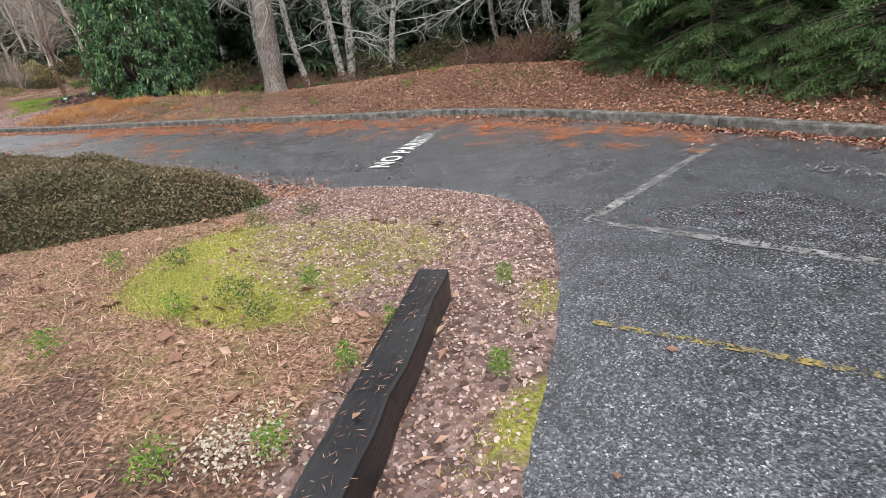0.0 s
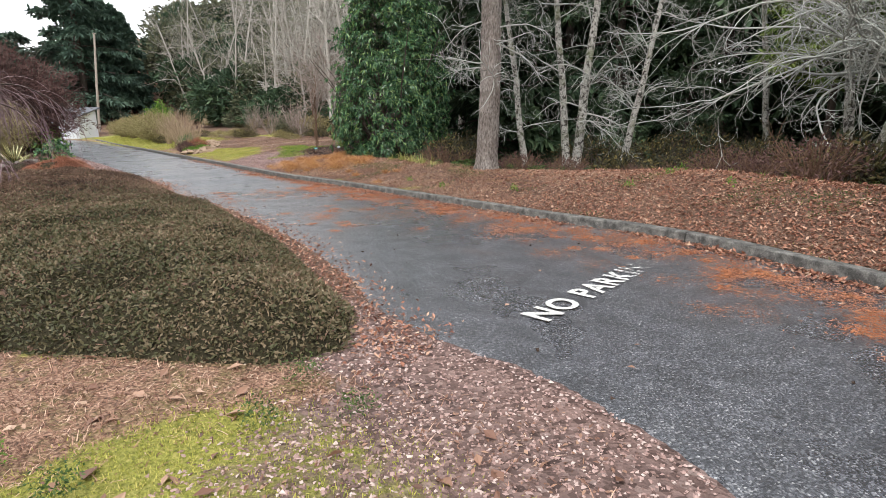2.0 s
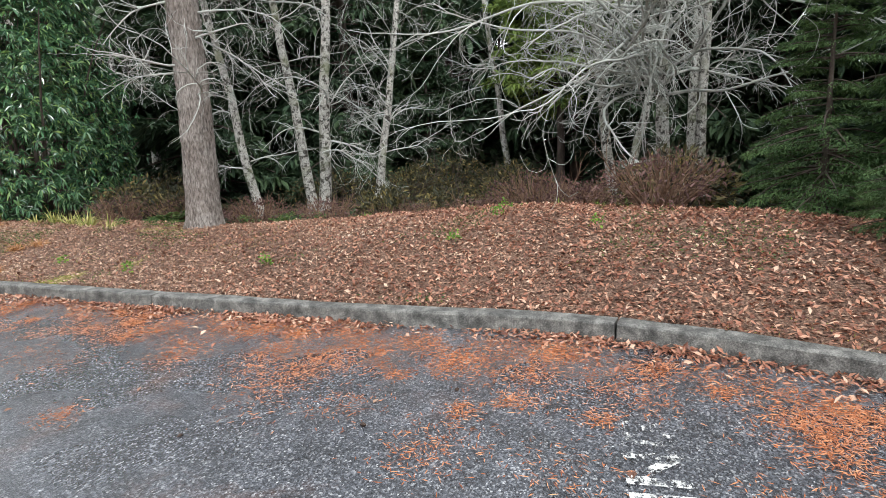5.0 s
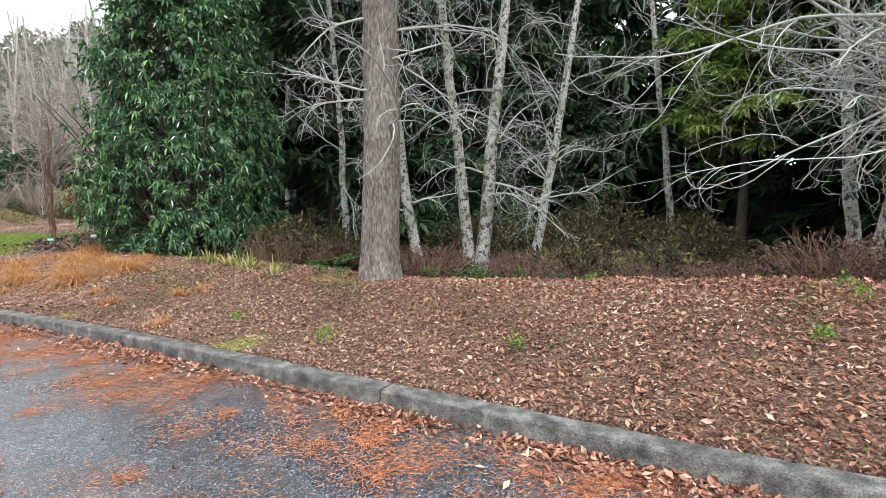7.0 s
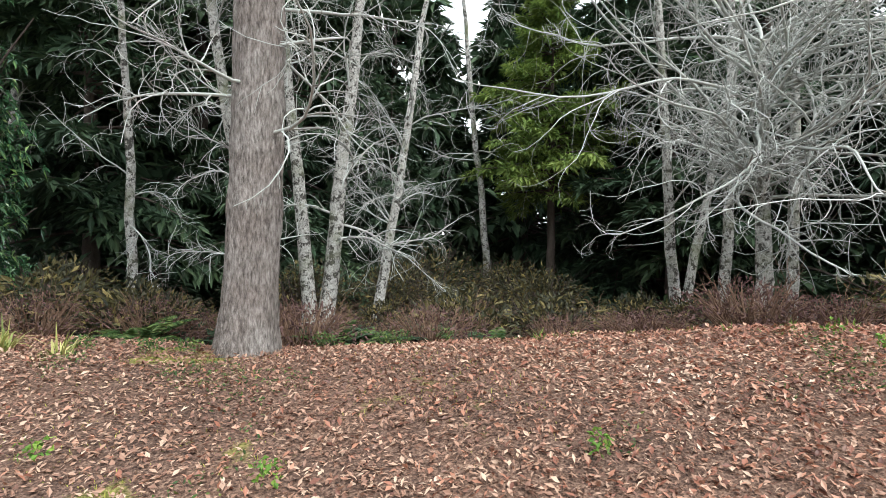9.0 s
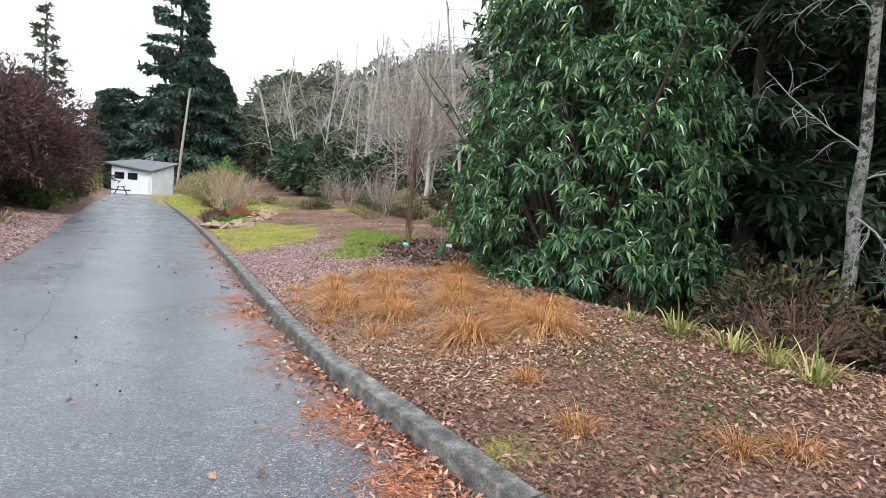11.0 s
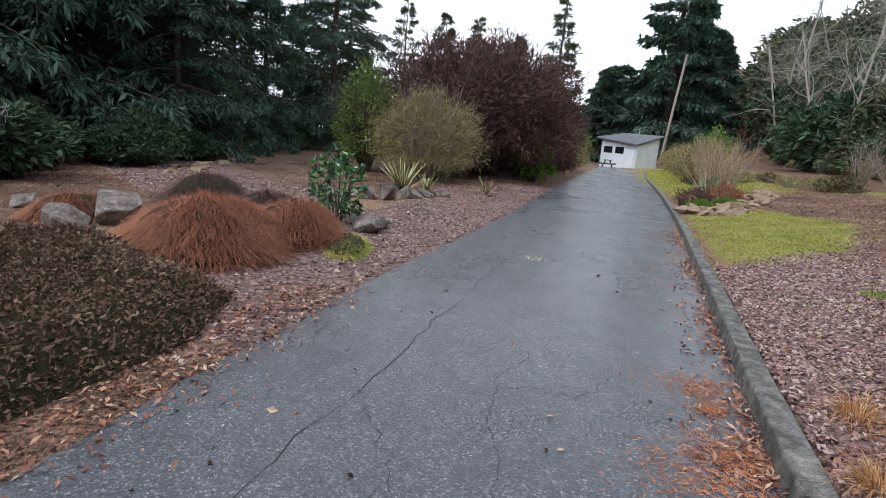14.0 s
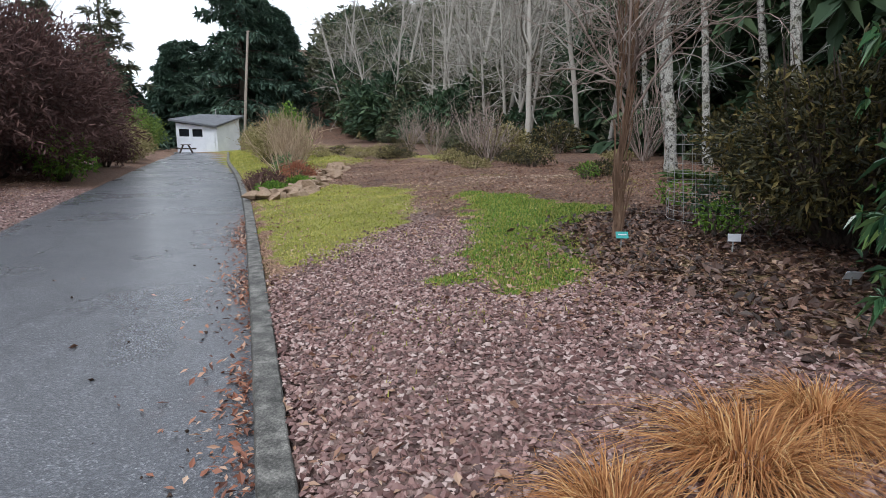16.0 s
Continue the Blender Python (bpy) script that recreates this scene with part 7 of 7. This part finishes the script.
# along the ground cover and the verge
x, y = beside(EDGE, 52000, -15.5, -1.2, lambda k: r3.normal(0.22, 0.26, k), -1)
k = ~in_cover(x, y) & (bank_side(x, y) < -0.2)
x, y = x[k], y[k]
lay_leaves("verge_leaves", x, y, np.maximum(ground_z(x, y), 0) + r3.uniform(0.004, 0.03, len(x)), 0.05, "red-brown fallen leaves along the ground cover", M_GUTTER, 0.5)
x, y = scatter(14000, -5.0, 0.2, 0.0, 5.2, lambda a, b: 0.5 * (1 - covers(a, b)[1]) * (left_side(a, b) > 0.1))
lay_leaves("verge_leaf_bits", x, y, ground_z(x, y) + r3.uniform(0.004, 0.02, len(x)), 0.03, "small brown leaf bits among the dead grass", None, 0.4, 0.5)
x, y = scatter(900, -4.5, 0.2, 0.0, 5.0, lambda a, b: 0.45 + 0 * a)
lay_leaves("scattered_leaves", x, y, ground_z(x, y) + 0.012, 0.085, "scattered tan leaves on the dead grass", None, 0.25, 0.6)
x, y = scatter(420, -20, 5, 0, 20, lambda a, b: (bank_side(a, b) < -0.3) & (left_side(a, b) < -0.2))
lay_leaves("road_leaves", x, y, road_z(x, y) + 0.012, 0.06, "single fallen leaves lying on the asphalt", None, 0.15, 0.55)

# orange needles washed over the asphalt in streaks
n = 380
px = np.concatenate([r3.uniform(-8.5, 3.5, 300), r3.uniform(-13.5, -8.0, 50), r3.uniform(-9, -3, 30)])
py = np.interp(-px, [-3.5, -0.4, 3.67, 7.35, 10.4, 13.1], [6.6, 9.9, 12.2, 14.1, 15.5, 17.0])
reach = np.concatenate([r3.gamma(1.4, 0.34, 300), r3.gamma(1.3, 0.12, 50), r3.uniform(1.2, 3.0, 30)])
px, py = px - 0.46 * reach, py - 0.89 * reach
per = 160
i = np.repeat(np.arange(n), per)
size = r3.uniform(0.05, 0.17, n)[i]
x, y = px[i] + r3.normal(0, 1, n * per) * size, py[i] + r3.normal(0, 1, n * per) * size
k = (bank_side(x, y) < -0.02) & (left_side(x, y) < 0)
x, y = x[k], y[k]
m = len(x)
a = r3.uniform(0, 6.28, m)
L = r3.uniform(0.025, 0.06, m)
V, F = leaves(r3, np.column_stack([x, y, road_z(x, y) + r3.uniform(0.008, 0.016, m)]), np.stack([np.cos(a), np.sin(a), r3.normal(0, 0.06, m)], 1), L, 0.0055, 0.1, 0.0, np.array([0, 0, 1.0]))
stuff("needle_drifts", V, F, M_NEEDLE, "orange fallen fir needles washed into patches on asphalt", "needles")

# small cones and crumbs on the asphalt
x, y = scatter(900, -20, 2, 5, 20, lambda a, b: (bank_side(a, b) < -0.1) * (left_side(a, b) < -0.1) * 0.35)
stuff("fallen_cones", *chips(r3, np.column_stack([x, y, road_z(x, y) + 0.012]), r3.uniform(0.008, 0.024, len(x)), 0.8), M_CONE, "small dark cones and crumbs on the asphalt", "cones")


# short grass, moss and dead straw
def turf(name, box, n, height, width, mat, label, test, lie=0.35):
    x, y = scatter(n, *box, test)
    k = ~in_cover(x, y)
    x, y = x[k], y[k]
    m = len(x)
    D = r3.normal(0, lie, (m, 3)) * np.array([1, 1, 0]) + np.array([0, 0, 1.0])
    V, F = blades(r3, np.column_stack([x, y, ground_z(x, y) - 0.005]), D, height * r3.uniform(0.5, 1.4, m), width, r3.uniform(0, 0.8, m), 3)
    return stuff(name, V, F, mat, label, "grass")


turf("verge_moss", (-3.5, 0.9, -0.4, 5.6), 150000, 0.028, 0.006, M_GRASS, "yellow-green moss and fine grass on the verge", lambda a, b: np.where(left_side(a, b) > 0.02, covers(a, b)[1], 0))
turf("lawn_grass", (-25, -13.5, 17.5, 29), 130000, 0.05, 0.010, M_GRASS, "short yellow-green lawn grass beside the drive", lambda a, b: np.where(bank_side(a, b) > 0.18, covers(a, b)[1] ** 1.5, 0))
turf("fresh_grass", (-20, -13.5, 20, 26.5), 130000, 0.05, 0.009, M_GREENWEED, "fresher green grass round the young tree",
     lambda a, b: np.where(patch(LAWN_B, a, b, ripple(a, b, 4.3)) > 0.3, covers(a, b)[1] ** 2, 0))
turf("far_grass", (-58, -25, 24, 46), 90000, 0.09, 0.025, M_GRASS, "rough green grass along the upper drive", lambda a, b: np.where((bank_side(a, b) > 0.2) & (bank_side(a, b) < 9), covers(a, b)[1], 0))
turf("bank_grass", (-9.5, 4, 9, 17), 80000, 0.035, 0.006, M_GRASS, "thin grass and moss among the fallen leaves", lambda a, b: np.where((bank_side(a, b) > 0.18) & (bank_side(a, b) < 3.2), covers(a, b)[1], 0))
turf("dead_straw", (-5.5, 0.3, -0.4, 5.2), 110000, 0.065, 0.006, M_STRAW, "matted dead grass on the verge", lambda a, b: np.where(left_side(a, b) > 0.5, 1 - 0.75 * covers(a, b)[1] - 0.8 * covers(a, b)[0] - 0.75 * covers(a, b)[2], 0), 2.2)
turf("sedge_straw", (-13, -8, 15.8, 20.5), 30000, 0.10, 0.004, M_OGRASS, "matted orange straw between the sedges", lambda a, b: np.where(bank_side(a, b) > 0.5, 0.5 * step01(2.6 - np.hypot(a + 10.6, b - 17.9), 0, 0.8), 0), 2.5)
for x, y, sz in ((-0.72, 1.62, 0.10), (-1.15, 1.55, 0.12), (-1.25, 2.9, 0.16), (-1.05, 2.65, 0.14), (-0.85, 3.05, 0.08), (-1.55, 2.75, 0.1), (-2.1, 2.45, 0.12), (-2.7, 2.2, 0.16), (-1.9, 1.6, 0.1), (-0.5, 2.15, 0.08), (-0.3, 2.5, 0.08),
                 (-1.9, 3.6, 0.14), (-1.55, 4.35, 0.16), (-2.35, 3.6, 0.1), (-1.2, 4.7, 0.14), (0.2, 2.0, 0.07), (0.35, 2.9, 0.07), (-2.9, 3.0, 0.14), (-1.7, 4.9, 0.16)):
    shrub(r3, "verge_weed", at_ground(x, y), (sz * 0.8, sz * 0.8, sz * 0.32), "small green weed in the dead grass of the verge", "plant", M_FERN if sz > 0.13 else M_GREENWEED, (0.020, 0.010), 240, 1, 6, 0.1, group="weeds on the verge")


# cracks and the old paving seam in the drive
def crack(name, pts, width, label):
    line = smooth_line(pts, 14)
    line = line + r3.normal(0, 0.022, line.shape)
    n = len(line)
    t = unit(np.gradient(line, axis=0))
    nor = np.stack([-t[:, 1], t[:, 0]], 1)
    w = width * r3.uniform(0.3, 1.3, (n, 1))
    p = np.concatenate([line + nor * w, line - nor * w])
    i = np.arange(n - 1)
    z = road_z(p[:, 0], p[:, 1]) + 0.006 * ripple(p[:, 0], p[:, 1], 0.9) + 0.004
    return tagged(link_mesh(name, np.column_stack([p, z]), np.stack([i, i + n, i + n + 1, i + 1], 1), M_CRACK), label, "crack", "cracks in the drive", "structure")


M_CRACK = noisy("crack_dirt", [(0.3, (0.015, 0.014, 0.013)), (0.7, (0.06, 0.055, 0.05))], 12, 0.9, 0.1)
crack("asphalt_seam", ((-10.6, 13.0), (-12.6, 14.2), (-15.2, 15.6), (-18.0, 17.1), (-22.5, 19.6), (-28.0, 22.6)), 0.0028, "long dark seam between two layers of asphalt")
crack("asphalt_crack", ((-12.2, 15.2), (-13.4, 15.5), (-14.4, 16.3), (-15.5, 16.2), (-16.3, 16.8)), 0.0016, "fine wandering crack in the asphalt")
crack("asphalt_crack", ((-13.4, 15.5), (-13.2, 16.0), (-13.6, 16.5)), 0.002, "fine wandering crack in the asphalt")
crack("asphalt_crack", ((-11.0, 14.6), (-11.9, 14.3), (-12.4, 14.7), (-13.3, 14.6)), 0.002, "fine wandering crack in the asphalt")
crack("asphalt_crack", ((-16.5, 16.4), (-17.4, 17.6), (-18.0, 18.6)), 0.0016, "fine wandering crack in the asphalt")
crack("asphalt_crack", ((-20.3, 17.9), (-20.9, 18.8), (-21.3, 20.2), (-21.8, 21.2)), 0.004, "crack across the asphalt")

# bits of straw and a leaf lying on the timber
n = 260
u, v = r3.uniform(0.05, 2.6, n), r3.uniform(-0.085, 0.085, n)
dx, dy = 0.65 / 2.64, 2.56 / 2.64
x, y = -0.72 + dx * u + dy * v, 0.30 + dy * u - dx * v
a = r3.uniform(0, 6.28, n)
V, F = leaves(r3, np.column_stack([x, y, np.full(n, 0.217)]), np.stack([np.cos(a), np.sin(a), np.zeros(n)], 1), r3.uniform(0.015, 0.05, n), 0.003, 0.1, 0.0, np.array([0, 0, 1.0]))
stuff("timber_straw", V, F, M_STRAW, "bits of dry straw lying on the black timber", "straw")
lay_leaves("timber_leaf", np.array([-0.37]), np.array([1.62]), np.array([0.222]), 0.06, "single brown leaf lying on the black timber", None, 0.05, 0.7)
# pale stain on the drive
n = 60
x, y = -17.3 + r3.normal(0, 0.10, n), 17.15 + r3.normal(0, 0.10, n)
stuff("pale_spill", *chips(r3, np.column_stack([x, y, road_z(x, y) + 0.002]), r3.uniform(0.01, 0.03, n), 0.15), M_PALESTONE, "pale chalky spill on the asphalt", "stain")

# low green herbs and pale leaf bits through the bank's litter
x, y = scatter(90000, -9.5, 5, 8, 18, lambda a, b: np.where((bank_side(a, b) > 0.2) & (bank_side(a, b) < 4.2), 0.9 * step01(ripple(a + 5, b - 3, 2.2), 0.35, 0.8) * step01(ripple(a, b, 0.8), -0.4, 0.3), 0))
m = len(x)
D = r3.normal(0, 1, (m, 3)) * np.array([1, 1, 0.3]) + np.array([0, 0, 0.5])
V, F = leaves(r3, np.column_stack([x, y, ground_z(x, y) + r3.uniform(0.005, 0.04, m)]), D, r3.uniform(0.018, 0.045, m), 0.016, 0.2)
stuff("bank_herbs", V, F, M_FERN, "low green herbs scattered through the leaf litter", "herbs")

x, y = scatter(60000, -34, -17, 7, 22, lambda a, b: np.where(left_side(a, b) > 0.8, 0.7 * covers(a, b)[2] + 0.05, 0))
lay_leaves("garden_leaf_litter", x, y, ground_z(x, y) + r3.uniform(0.003, 0.02, len(x)), 0.06, "brown leaves and bark bits over the garden beds")
